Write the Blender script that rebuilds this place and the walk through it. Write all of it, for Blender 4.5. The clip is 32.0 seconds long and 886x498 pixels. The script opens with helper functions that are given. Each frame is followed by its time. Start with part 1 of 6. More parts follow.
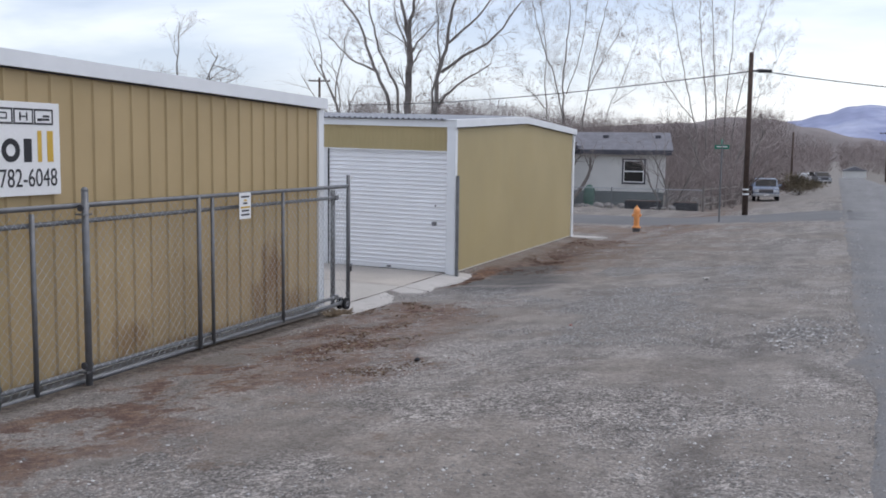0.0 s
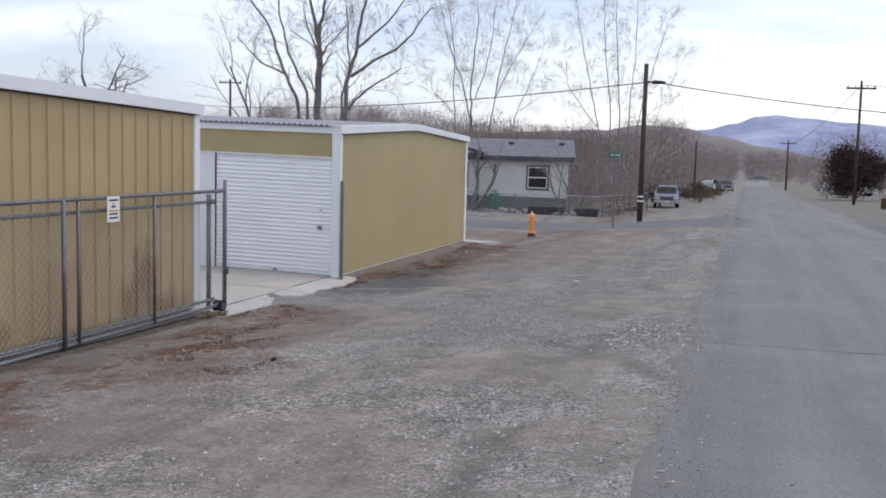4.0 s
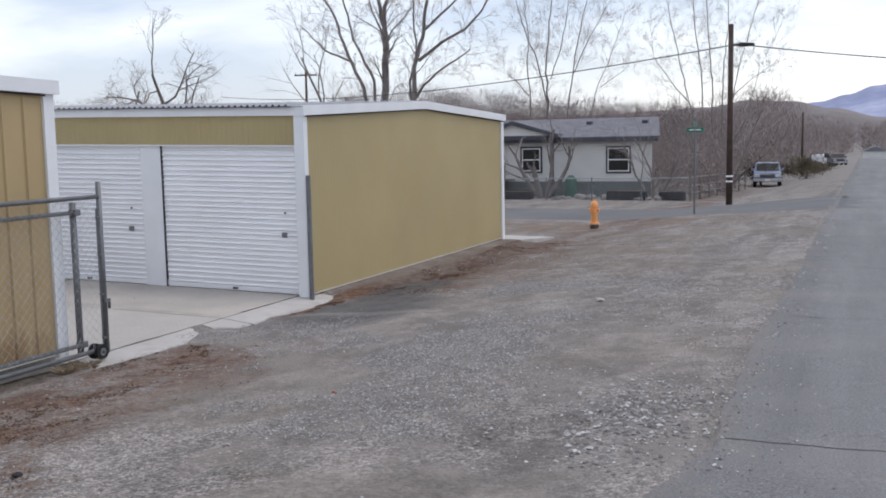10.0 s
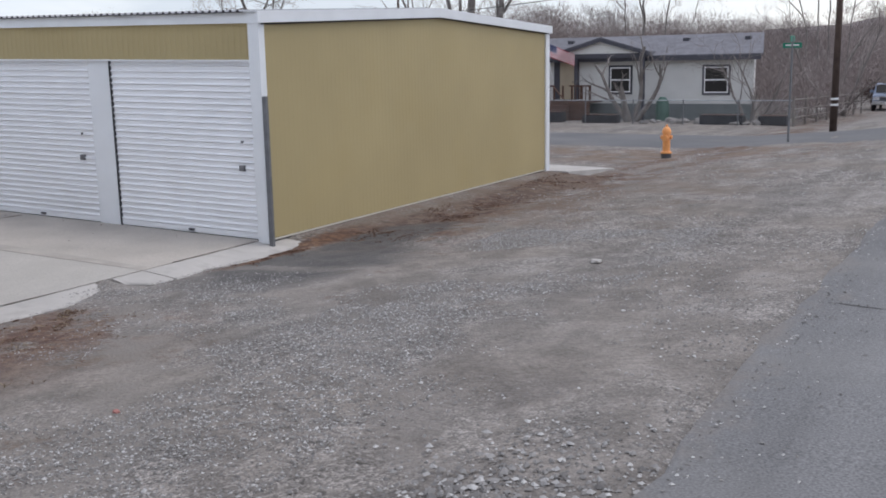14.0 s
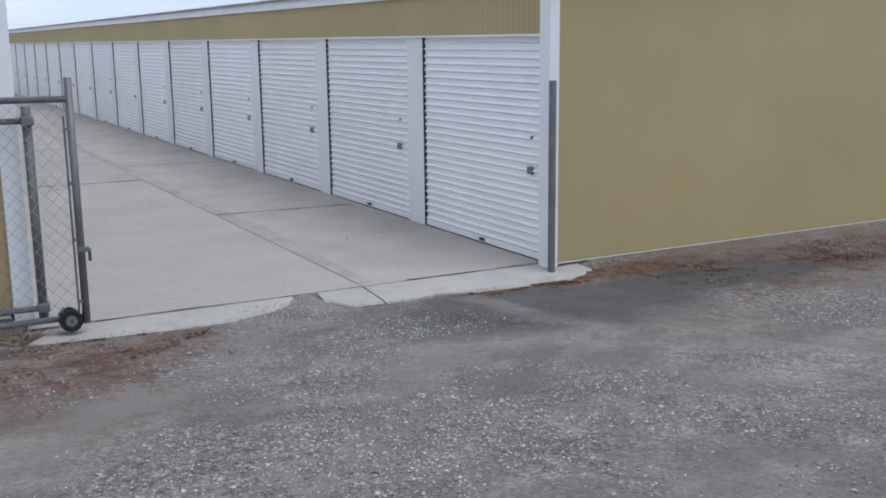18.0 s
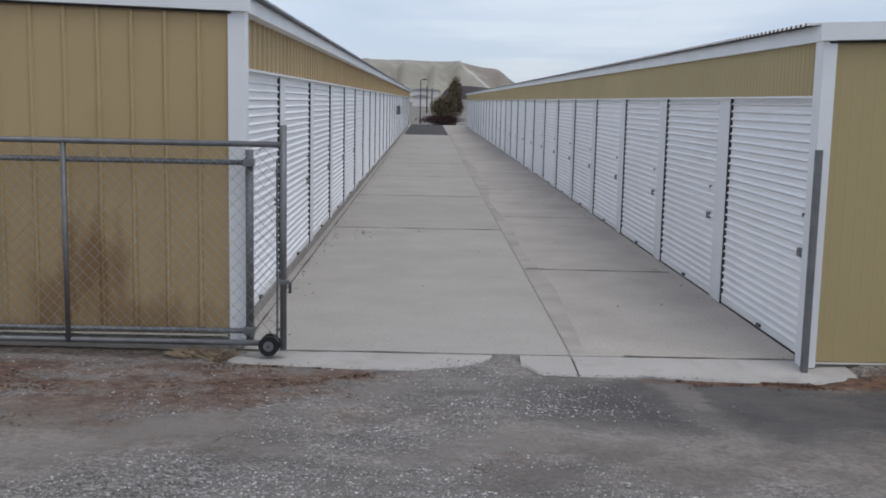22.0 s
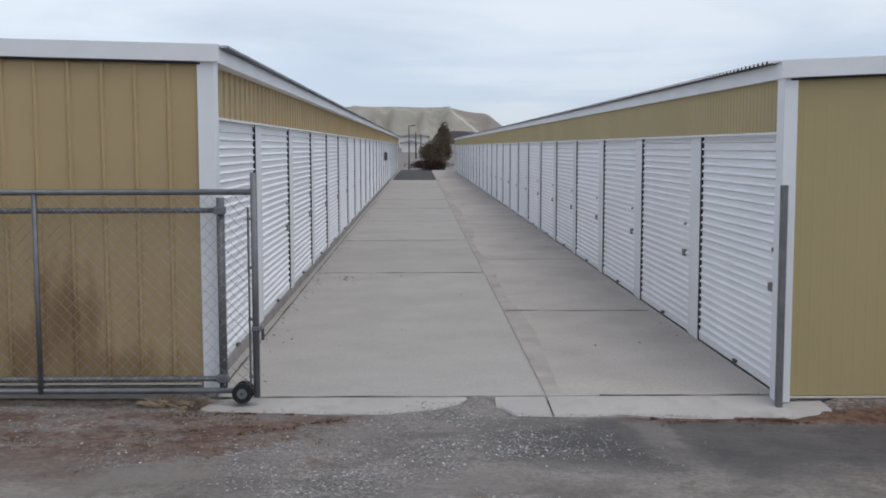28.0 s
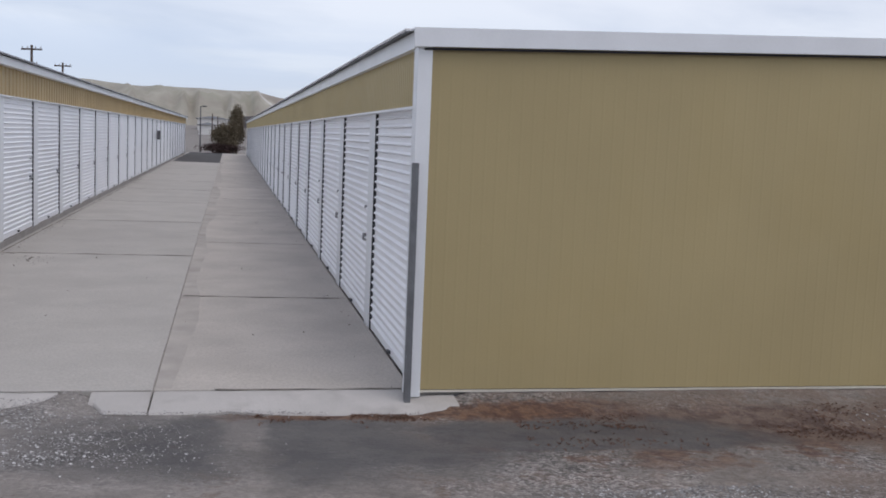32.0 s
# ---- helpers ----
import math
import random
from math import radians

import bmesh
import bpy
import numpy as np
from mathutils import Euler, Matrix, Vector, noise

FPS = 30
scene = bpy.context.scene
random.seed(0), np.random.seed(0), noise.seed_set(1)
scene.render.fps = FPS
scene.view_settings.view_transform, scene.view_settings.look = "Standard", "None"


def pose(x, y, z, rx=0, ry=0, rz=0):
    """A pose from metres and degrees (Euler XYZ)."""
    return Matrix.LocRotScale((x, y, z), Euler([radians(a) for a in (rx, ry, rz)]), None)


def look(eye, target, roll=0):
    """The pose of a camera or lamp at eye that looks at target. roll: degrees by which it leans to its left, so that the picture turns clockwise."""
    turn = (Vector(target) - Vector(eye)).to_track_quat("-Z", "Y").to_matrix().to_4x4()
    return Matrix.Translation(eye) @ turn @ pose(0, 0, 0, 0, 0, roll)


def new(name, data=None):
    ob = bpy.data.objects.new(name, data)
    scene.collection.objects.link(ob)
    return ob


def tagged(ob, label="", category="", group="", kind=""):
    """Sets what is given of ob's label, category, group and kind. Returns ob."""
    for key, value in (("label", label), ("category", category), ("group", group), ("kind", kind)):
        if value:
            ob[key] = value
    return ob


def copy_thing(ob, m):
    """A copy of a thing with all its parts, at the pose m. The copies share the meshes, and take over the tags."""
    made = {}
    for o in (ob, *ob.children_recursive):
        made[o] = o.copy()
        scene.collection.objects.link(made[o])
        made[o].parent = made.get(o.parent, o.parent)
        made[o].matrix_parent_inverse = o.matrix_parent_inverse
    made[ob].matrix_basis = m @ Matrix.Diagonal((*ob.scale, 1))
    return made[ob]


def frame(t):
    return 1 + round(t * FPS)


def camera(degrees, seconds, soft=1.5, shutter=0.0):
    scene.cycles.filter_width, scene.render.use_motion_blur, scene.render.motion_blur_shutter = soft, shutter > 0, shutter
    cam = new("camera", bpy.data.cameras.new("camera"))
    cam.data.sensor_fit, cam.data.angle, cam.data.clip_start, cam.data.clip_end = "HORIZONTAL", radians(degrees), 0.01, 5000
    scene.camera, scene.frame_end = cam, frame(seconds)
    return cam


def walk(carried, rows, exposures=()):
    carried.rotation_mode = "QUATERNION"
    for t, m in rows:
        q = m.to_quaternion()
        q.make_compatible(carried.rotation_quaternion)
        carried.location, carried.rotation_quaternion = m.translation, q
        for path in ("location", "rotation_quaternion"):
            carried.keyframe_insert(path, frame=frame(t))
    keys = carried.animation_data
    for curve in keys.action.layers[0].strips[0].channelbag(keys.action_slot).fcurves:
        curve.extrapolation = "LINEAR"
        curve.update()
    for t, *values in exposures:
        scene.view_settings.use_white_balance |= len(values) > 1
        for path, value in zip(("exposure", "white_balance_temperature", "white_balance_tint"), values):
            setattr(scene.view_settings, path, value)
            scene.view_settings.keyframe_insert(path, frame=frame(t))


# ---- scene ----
# camera and walk
cam = camera(48.4, 32.0, soft=1.8)
PATH = [
    (0.0, (6.830, -17.750, 2.455), (6.095, -15.901, 2.248), 0.7),
    (0.1, (6.912, -18.022, 2.468), (6.210, -16.161, 2.275), 0.7),
    (0.2, (6.994, -18.295, 2.481), (6.324, -16.421, 2.302), 0.7),
    (0.3, (7.076, -18.567, 2.494), (6.439, -16.681, 2.329), 0.6),
    (0.4, (7.159, -18.840, 2.507), (6.553, -16.941, 2.355), 0.6),
    (0.5, (7.241, -19.112, 2.519), (6.668, -17.201, 2.382), 0.6),
    (0.6, (7.323, -19.384, 2.532), (6.737, -17.479, 2.380), 0.4),
    (0.7, (7.405, -19.657, 2.545), (6.807, -17.757, 2.377), 0.2),
    (0.8, (7.487, -19.929, 2.558), (6.877, -18.034, 2.375), -0.1),
    (0.9, (7.569, -20.202, 2.571), (6.947, -18.312, 2.372), -0.3),
    (1.0, (7.550, -20.140, 2.566), (6.915, -18.256, 2.352), -0.5),
    (1.5, (7.502, -19.835, 2.559), (6.845, -17.958, 2.351), 0.8),
    (2.0, (7.490, -19.503, 2.554), (6.920, -17.592, 2.406), 1.4),
    (2.5, (7.508, -19.113, 2.548), (6.954, -17.202, 2.340), 0.0),
    (3.0, (7.539, -18.708, 2.540), (6.957, -16.810, 2.298), 2.1),
    (3.5, (7.573, -18.334, 2.529), (6.995, -16.429, 2.342), 1.9),
    (5.5, (7.803, -16.790, 2.493), (7.188, -14.905, 2.230), -0.2),
    (6.0, (7.877, -16.399, 2.493), (7.204, -14.536, 2.220), 0.5),
    (6.5, (7.998, -16.216, 2.534), (7.522, -14.288, 2.295), 1.9),
    (7.0, (8.019, -15.738, 2.508), (7.420, -13.849, 2.238), 0.4),
    (7.5, (8.088, -15.311, 2.492), (7.354, -13.469, 2.233), 0.7),
    (8.0, (8.040, -14.883, 2.483), (7.321, -13.032, 2.250), 1.6),
    (8.5, (8.018, -14.480, 2.457), (7.207, -12.669, 2.206), -0.7),
    (9.0, (8.019, -14.015, 2.428), (7.201, -12.207, 2.184), 0.7),
    (9.5, (7.944, -13.639, 2.429), (7.156, -11.815, 2.195), 1.1),
    (10.0, (7.966, -13.300, 2.411), (7.187, -11.471, 2.190), -1.1),
    (10.5, (8.025, -12.880, 2.418), (7.192, -11.076, 2.186), 0.9),
    (11.0, (8.075, -12.462, 2.396), (7.231, -10.660, 2.193), 0.3),
    (11.5, (8.227, -12.075, 2.397), (7.396, -10.269, 2.178), 0.7),
    (12.0, (8.326, -11.654, 2.398), (7.432, -9.886, 2.127), 0.7),
    (12.5, (8.447, -11.307, 2.405), (7.737, -9.457, 2.135), 1.3),
    (13.0, (8.377, -10.838, 2.351), (7.372, -9.135, 2.055), -0.1),
    (13.5, (8.360, -10.458, 2.329), (7.230, -8.839, 2.008), -1.0),
    (14.0, (8.322, -10.029, 2.297), (7.351, -8.321, 1.923), -1.1),
    (14.5, (8.327, -9.608, 2.329), (7.323, -7.905, 2.029), 1.5),
    (16.5, (8.061, -7.708, 2.265), (7.110, -5.968, 2.005), 3.6),
    (17.0, (7.830, -7.104, 2.212), (6.661, -5.511, 1.904), 2.5),
    (17.5, (7.709, -6.726, 2.061), (6.236, -5.409, 1.754), 2.2),
    (18.0, (8.223, -5.876, 2.100), (6.506, -4.919, 1.726), -0.7),
    (18.5, (8.149, -5.353, 2.106), (6.309, -4.737, 1.624), -0.9),
    (19.0, (8.064, -4.888, 2.088), (6.193, -4.237, 1.811), 1.7),
    (19.5, (7.868, -4.427, 2.077), (5.916, -4.067, 1.836), 2.5),
    (20.0, (7.947, -3.995, 2.088), (5.963, -3.831, 1.890), 1.8),
    (20.3, (8.032, -3.756, 2.060), (6.048, -3.688, 1.835), 1.2),
    (20.4, (7.783, -3.686, 2.047), (5.800, -3.649, 1.813), 0.9),
    (20.5, (7.535, -3.616, 2.033), (5.552, -3.611, 1.790), 0.8),
    (20.6, (7.287, -3.546, 2.020), (5.305, -3.566, 1.769), 1.0),
    (20.7, (7.038, -3.476, 2.008), (5.058, -3.522, 1.748), 1.3),
    (20.8, (6.789, -3.406, 1.994), (4.811, -3.478, 1.727), 1.5),
    (20.9, (6.541, -3.337, 1.981), (4.563, -3.433, 1.706), 1.9),
    (21.0, (6.293, -3.267, 1.968), (4.316, -3.388, 1.685), 2.1),
    (21.2, (6.379, -3.257, 1.979), (4.400, -3.358, 1.711), 0.8),
    (21.3, (6.647, -3.265, 1.993), (4.667, -3.355, 1.731), 0.3),
    (21.4, (6.916, -3.273, 2.005), (4.934, -3.353, 1.752), -0.3),
    (21.5, (7.184, -3.282, 2.019), (5.201, -3.350, 1.771), -1.0),
    (21.6, (7.451, -3.290, 2.032), (5.469, -3.341, 1.783), -0.5),
    (21.7, (7.720, -3.298, 2.045), (5.737, -3.333, 1.793), -0.1),
    (21.8, (7.988, -3.305, 2.059), (6.005, -3.324, 1.804), 0.4),
    (21.9, (8.257, -3.313, 2.072), (6.274, -3.315, 1.815), 0.7),
    (22.0, (8.525, -3.321, 2.085), (6.542, -3.307, 1.826), 1.2),
    (22.5, (8.606, -3.288, 2.077), (6.622, -3.236, 1.828), 1.7),
    (23.0, (8.636, -3.234, 2.079), (6.649, -3.232, 1.857), 0.6),
    (23.5, (8.624, -3.195, 2.085), (6.638, -3.172, 1.849), -0.4),
    (24.0, (8.625, -3.196, 2.080), (6.638, -3.171, 1.858), -0.7),
    (24.5, (8.616, -3.195, 2.082), (6.628, -3.144, 1.870), 0.3),
    (25.0, (8.629, -3.196, 2.077), (6.639, -3.156, 1.878), 0.1),
    (25.5, (8.636, -3.185, 2.082), (6.645, -3.150, 1.897), -0.1),
    (27.5, (8.612, -3.154, 2.073), (6.620, -3.099, 1.911), 0.6),
    (28.0, (8.565, -3.131, 2.074), (6.572, -3.104, 1.905), -0.1),
    (28.5, (8.570, -3.085, 2.049), (6.582, -2.952, 1.874), 0.3),
    (29.0, (8.532, -2.988, 2.039), (6.552, -2.835, 1.798), -0.7),
    (29.5, (8.315, -2.814, 2.011), (6.343, -2.517, 1.863), 0.9),
    (30.0, (8.281, -2.635, 2.022), (6.291, -2.507, 1.867), -0.2),
    (30.5, (8.150, -2.315, 2.020), (6.161, -2.392, 1.826), 0.9),
    (31.0, (8.063, -2.170, 2.033), (6.082, -1.983, 1.829), 0.1),
    (31.5, (7.888, -1.793, 1.963), (5.951, -1.326, 1.793), 2.4),
    (32.0, (7.870, -1.450, 1.940), (5.921, -1.041, 1.758), 2.3),
]

walk(cam, [(t, look(e, a, r)) for t, e, a, r in PATH],
     [(0.0, 0.15, 6480, 12), (2.0, 0.18, 6480, 12), (6.0, 0.20, 6620, 12), (14.0, 0.20, 6600, 12), (16.5, 0.26, 6680, 14), (17.2, 0.24, 6550, 12), (18.3, 0.07, 6250, 10), (20.0, -0.12, 6420, 11), (21.0, -0.13, 6540, 10), (22.0, -0.17, 6550, 10), (23.0, -0.12, 6560, 10), (25.0, -0.12, 6580, 10), (28.0, -0.15, 6570, 10), (30.0, -0.20, 6540, 11), (31.0, -0.19, 6540, 12), (32.0, -0.10, 6600, 14)])

# world: a bright overcast sky, sun behind the cloud
world = bpy.data.worlds.new("world")
scene.world = world
world.use_nodes = True
wn, wl = world.node_tree.nodes, world.node_tree.links
wn.clear()
w_out = wn.new("ShaderNodeOutputWorld")
w_bg = wn.new("ShaderNodeBackground")
w_bg2 = wn.new("ShaderNodeBackground")
w_add = wn.new("ShaderNodeAddShader")
w_sky = wn.new("ShaderNodeTexSky")
w_sky.sky_type = "NISHITA"
w_sky.sun_disc = False
w_sky.sun_elevation = radians(50)
w_sky.sun_rotation = radians(48)
w_sky.dust_density = 1.0
w_bg.inputs["Strength"].default_value = 0.05
wl.new(w_sky.outputs[0], w_bg.inputs["Color"])
w_tc = wn.new("ShaderNodeTexCoord")
w_map = wn.new("ShaderNodeMapping")
w_map.inputs["Scale"].default_value = (1.1, 1.6, 6.0)
w_map.inputs["Rotation"].default_value = (0.05, 0.08, 0.4)
w_noise = wn.new("ShaderNodeTexNoise")
w_noise.inputs["Scale"].default_value = 1.6
w_noise.inputs["Detail"].default_value = 7.0
w_noise.inputs["Roughness"].default_value = 0.52
w_noise.inputs["Distortion"].default_value = 0.35
w_ramp = wn.new("ShaderNodeValToRGB")
w_ramp.color_ramp.elements[0].position = 0.39
w_ramp.color_ramp.elements[0].color = (0.43, 0.48, 0.59, 1)
w_ramp.color_ramp.elements[1].position = 0.56
w_ramp.color_ramp.elements[1].color = (0.71, 0.74, 0.80, 1)
wl.new(w_tc.outputs["Generated"], w_map.inputs["Vector"])
wl.new(w_map.outputs[0], w_noise.inputs["Vector"])
wl.new(w_noise.outputs[0], w_ramp.inputs[0])
# blue-grey cloud bank low in the west
w_sep = wn.new("ShaderNodeSeparateXYZ")
wl.new(w_tc.outputs["Generated"], w_sep.inputs[0])
w_map2 = wn.new("ShaderNodeMapping")
w_map2.inputs["Scale"].default_value = (1.0, 1.4, 16.0)
wl.new(w_tc.outputs["Generated"], w_map2.inputs["Vector"])
w_n2 = wn.new("ShaderNodeTexNoise")
w_n2.inputs["Scale"].default_value = 2.2
w_n2.inputs["Detail"].default_value = 6.0
wl.new(w_map2.outputs[0], w_n2.inputs["Vector"])


def w_range(src, a, c, lo, hi):
    r = wn.new("ShaderNodeMapRange")
    r.interpolation_type = "SMOOTHSTEP"
    for k, v in (("From Min", a), ("From Max", c), ("To Min", lo), ("To Max", hi)):
        r.inputs[k].default_value = v
    wl.new(src, r.inputs["Value"])
    return r.outputs[0]


def w_mul(a, c):
    x = wn.new("ShaderNodeMath")
    x.operation = "MULTIPLY"
    wl.new(a, x.inputs[0])
    wl.new(c, x.inputs[1])
    return x.outputs[0]


w_fac = w_mul(w_mul(w_range(w_sep.outputs[0], -0.93, -0.70, 1.0, 0.0), w_range(w_sep.outputs[2], 0.07, 0.16, 1.0, 0.0)), w_range(w_n2.outputs[0], 0.34, 0.54, 0.5, 0.95))
w_mix = wn.new("ShaderNodeMix")
w_mix.data_type = "RGBA"
wl.new(w_fac, w_mix.inputs["Factor"])
wl.new(w_ramp.outputs[0], w_mix.inputs["A"])
w_mix.inputs["B"].default_value = (0.42, 0.49, 0.66, 1)
# brighter cloud above the bank
w_fac2 = w_mul(w_range(w_sep.outputs[0], -0.93, -0.70, 0.75, 0.0), w_range(w_sep.outputs[2], 0.10, 0.19, 0.0, 1.0))
w_mix2 = wn.new("ShaderNodeMix")
w_mix2.data_type = "RGBA"
wl.new(w_fac2, w_mix2.inputs["Factor"])
wl.new(w_mix.outputs["Result"], w_mix2.inputs["A"])
w_mix2.inputs["B"].default_value = (0.73, 0.76, 0.82, 1)
wl.new(w_mix2.outputs["Result"], w_bg2.inputs["Color"])
w_bg2.inputs["Strength"].default_value = 0.95
wl.new(w_bg.outputs[0], w_add.inputs[0])
wl.new(w_bg2.outputs[0], w_add.inputs[1])
wl.new(w_add.outputs[0], w_out.inputs["Surface"])

sun = new("sun", bpy.data.lights.new("sun", "SUN"))
sun.data.energy = 0.9
sun.data.angle = radians(35)
sun.data.color = (1.0, 0.965, 0.92)
sun.matrix_world = look((0, 0, 50), (-10, -9, 21.2))


# materials
def mat(name, base, rough=0.8, metal=0.0, var=0.12, scale=6.0, grain=0.06, gscale=90.0, bump=0.15, bscale=60.0, bdist=0.004,
        stain=None, stain_amt=0.0, stain_scale=1.2, rnd=0.0, coords="Object", spec=0.3):
    m = bpy.data.materials.new(name)
    m.use_nodes = True
    n, l = m.node_tree.nodes, m.node_tree.links
    b = n["Principled BSDF"]
    b.inputs["Roughness"].default_value = rough
    b.inputs["Metallic"].default_value = metal
    b.inputs["Specular IOR Level"].default_value = spec
    tc = n.new("ShaderNodeTexCoord")

    def nz(sc, det=4.0):
        t = n.new("ShaderNodeTexNoise")
        t.inputs["Scale"].default_value = sc
        t.inputs["Detail"].default_value = det
        l.new(tc.outputs[coords], t.inputs["Vector"])
        return t

    def ramp(src, lo, hi):
        mr = n.new("ShaderNodeMapRange")
        mr.inputs["From Min"].default_value, mr.inputs["From Max"].default_value = 0.3, 0.7
        mr.inputs["To Min"].default_value, mr.inputs["To Max"].default_value = lo, hi
        l.new(src, mr.inputs["Value"])
        return mr.outputs[0]

    def mult(a, c):
        x = n.new("ShaderNodeMath")
        x.operation = "MULTIPLY"
        for i, v in enumerate((a, c)):
            if isinstance(v, float):
                x.inputs[i].default_value = v
            else:
                l.new(v, x.inputs[i])
        return x.outputs[0]
    f = mult(ramp(nz(scale).outputs[0], 1 - var, 1 + var), ramp(nz(gscale, 2.0).outputs[0], 1 - grain, 1 + grain))
    if rnd:
        oi = n.new("ShaderNodeObjectInfo")
        mr = n.new("ShaderNodeMapRange")
        mr.inputs["To Min"].default_value, mr.inputs["To Max"].default_value = 1 - rnd, 1 + rnd
        l.new(oi.outputs["Random"], mr.inputs["Value"])
        f = mult(f, mr.outputs[0])
    col = n.new("ShaderNodeMix")
    col.data_type = "RGBA"
    col.blend_type = "MULTIPLY"
    col.inputs["Factor"].default_value = 1.0
    col.inputs["A"].default_value = (*base, 1)
    l.new(f, col.inputs["B"])
    out = col.outputs["Result"]
    if stain:
        mx = n.new("ShaderNodeMix")
        mx.data_type = "RGBA"
        st = nz(stain_scale, 6.0)
        mr = n.new("ShaderNodeMapRange")
        mr.inputs["From Min"].default_value, mr.inputs["From Max"].default_value = 0.5, 0.72
        mr.inputs["To Max"].default_value = stain_amt
        l.new(st.outputs[0], mr.inputs["Value"])
        l.new(mr.outputs[0], mx.inputs["Factor"])
        l.new(out, mx.inputs["A"])
        mx.inputs["B"].default_value = (*stain, 1)
        out = mx.outputs["Result"]
    l.new(out, b.inputs["Base Color"])
    if bump:
        bp = n.new("ShaderNodeBump")
        bp.inputs["Strength"].default_value = bump
        bp.inputs["Distance"].default_value = bdist
        l.new(nz(bscale, 5.0).outputs[0], bp.inputs["Height"])
        l.new(bp.outputs[0], b.inputs["Normal"])
    return m


M_tanA = mat("tan_siding", (0.445, 0.335, 0.182), 0.55, var=0.06, scale=0.8, grain=0.03, bump=0.05, stain=(0.36, 0.27, 0.13), stain_amt=0.35, stain_scale=1.1)


def add_splash(m, spots):
    """Brown mud splashes of a given place and size on a wall: (y, z, half width, half height, strength)."""
    n, l = m.node_tree.nodes, m.node_tree.links
    b = n["Principled BSDF"]
    old = b.inputs["Base Color"].links[0].from_socket
    tc = n.new("ShaderNodeTexCoord")
    for y, z, w, h, k in spots:
        mp = n.new("ShaderNodeMapping")
        mp.inputs["Location"].default_value = (0.0, -y / w, -z / h)
        mp.inputs["Scale"].default_value = (0.0, 1 / w, 1 / h)
        l.new(tc.outputs["Object"], mp.inputs["Vector"])
        ln = n.new("ShaderNodeVectorMath")
        ln.operation = "LENGTH"
        l.new(mp.outputs[0], ln.inputs[0])
        nzz = n.new("ShaderNodeTexNoise")
        nzz.inputs["Scale"].default_value = 4.5
        nzz.inputs["Detail"].default_value = 8.0
        nzz.inputs["Roughness"].default_value = 0.68
        sk = n.new("ShaderNodeMapping")
        sk.inputs["Scale"].default_value = (1.0, 1.9, 0.55)
        l.new(tc.outputs["Object"], sk.inputs["Vector"])
        l.new(sk.outputs[0], nzz.inputs["Vector"])
        ad = n.new("ShaderNodeMath")
        ad.operation = "MULTIPLY_ADD"
        ad.inputs[1].default_value = 2.0
        l.new(nzz.outputs[0], ad.inputs[0])
        l.new(ln.outputs["Value"], ad.inputs[2])
        mr = n.new("ShaderNodeMapRange")
        for key, v in (("From Min", 1.35), ("From Max", 2.05), ("To Min", k), ("To Max", 0.0)):
            mr.inputs[key].default_value = v
        l.new(ad.outputs[0], mr.inputs["Value"])
        mx = n.new("ShaderNodeMix")
        mx.data_type = "RGBA"
        l.new(mr.outputs[0], mx.inputs["Factor"])
        l.new(old, mx.inputs["A"])
        mx.inputs["B"].default_value = (0.225, 0.135, 0.066, 1)
        old = mx.outputs["Result"]
    l.new(old, b.inputs["Base Color"])


# last, broad spot paints in lower-wall dirt together with the mesh's darkening
add_splash(M_tanA, [(-1.25, 0.62, 0.36, 0.50, 0.92), (-1.62, 0.30, 0.26, 0.34, 0.75), (-0.80, 0.16, 0.85, 0.24, 0.65), (-4.15, 0.22, 0.36, 0.26, 0.7), (-3.0, 0.05, 2.6, 0.10, 0.5), (-2.5, 0.35, 3.6, 1.0, 0.28)])
M_tanB = mat("olive_tan_siding", (0.415, 0.335, 0.175), 0.55, var=0.05, scale=0.6, grain=0.03, bump=0.05, stain=(0.40, 0.31, 0.14), stain_amt=0.25, stain_scale=0.9)
M_white = mat("white_trim", (0.78, 0.80, 0.82), 0.5, var=0.04, scale=2.0, grain=0.02, bump=0.04)
M_door = mat("white_door", (0.87, 0.88, 0.90), 0.5, var=0.03, scale=1.5, grain=0.02, bump=0.03, rnd=0.03)
M_cream = mat("cream_base_trim", (0.62, 0.585, 0.51), 0.6, var=0.06, scale=3)
M_roof = mat("galvanised_roof", (0.30, 0.31, 0.33), 0.45, metal=0.6, var=0.08, scale=1.5)
M_galv = mat("galvanised_pipe", (0.18, 0.185, 0.195), 0.5, metal=0.45, var=0.15, scale=9, bump=0.1)
M_wire = mat("galvanised_wire", (0.42, 0.44, 0.46), 0.5, metal=0.5, var=0.1, scale=9, bump=0)
M_darkmetal = mat("dark_steel", (0.10, 0.10, 0.11), 0.5, metal=0.4, var=0.15, scale=20)
M_rubber = mat("black_rubber", (0.02, 0.02, 0.022), 0.8, var=0.1, scale=20)
M_slab_l = mat("pale_concrete", (0.412, 0.390, 0.360), 0.9, var=0.06, scale=1.3, grain=0.09, gscale=45, bump=0.2, stain=(0.35, 0.328, 0.302), stain_amt=0.45, stain_scale=0.8, coords="Object", rnd=0.05)
M_slab_r = mat("worn_concrete", (0.447, 0.411, 0.372), 0.9, var=0.08, scale=1.2, grain=0.10, gscale=45, bump=0.2, stain=(0.34, 0.312, 0.285), stain_amt=0.6, stain_scale=0.8, coords="Object", rnd=0.05)
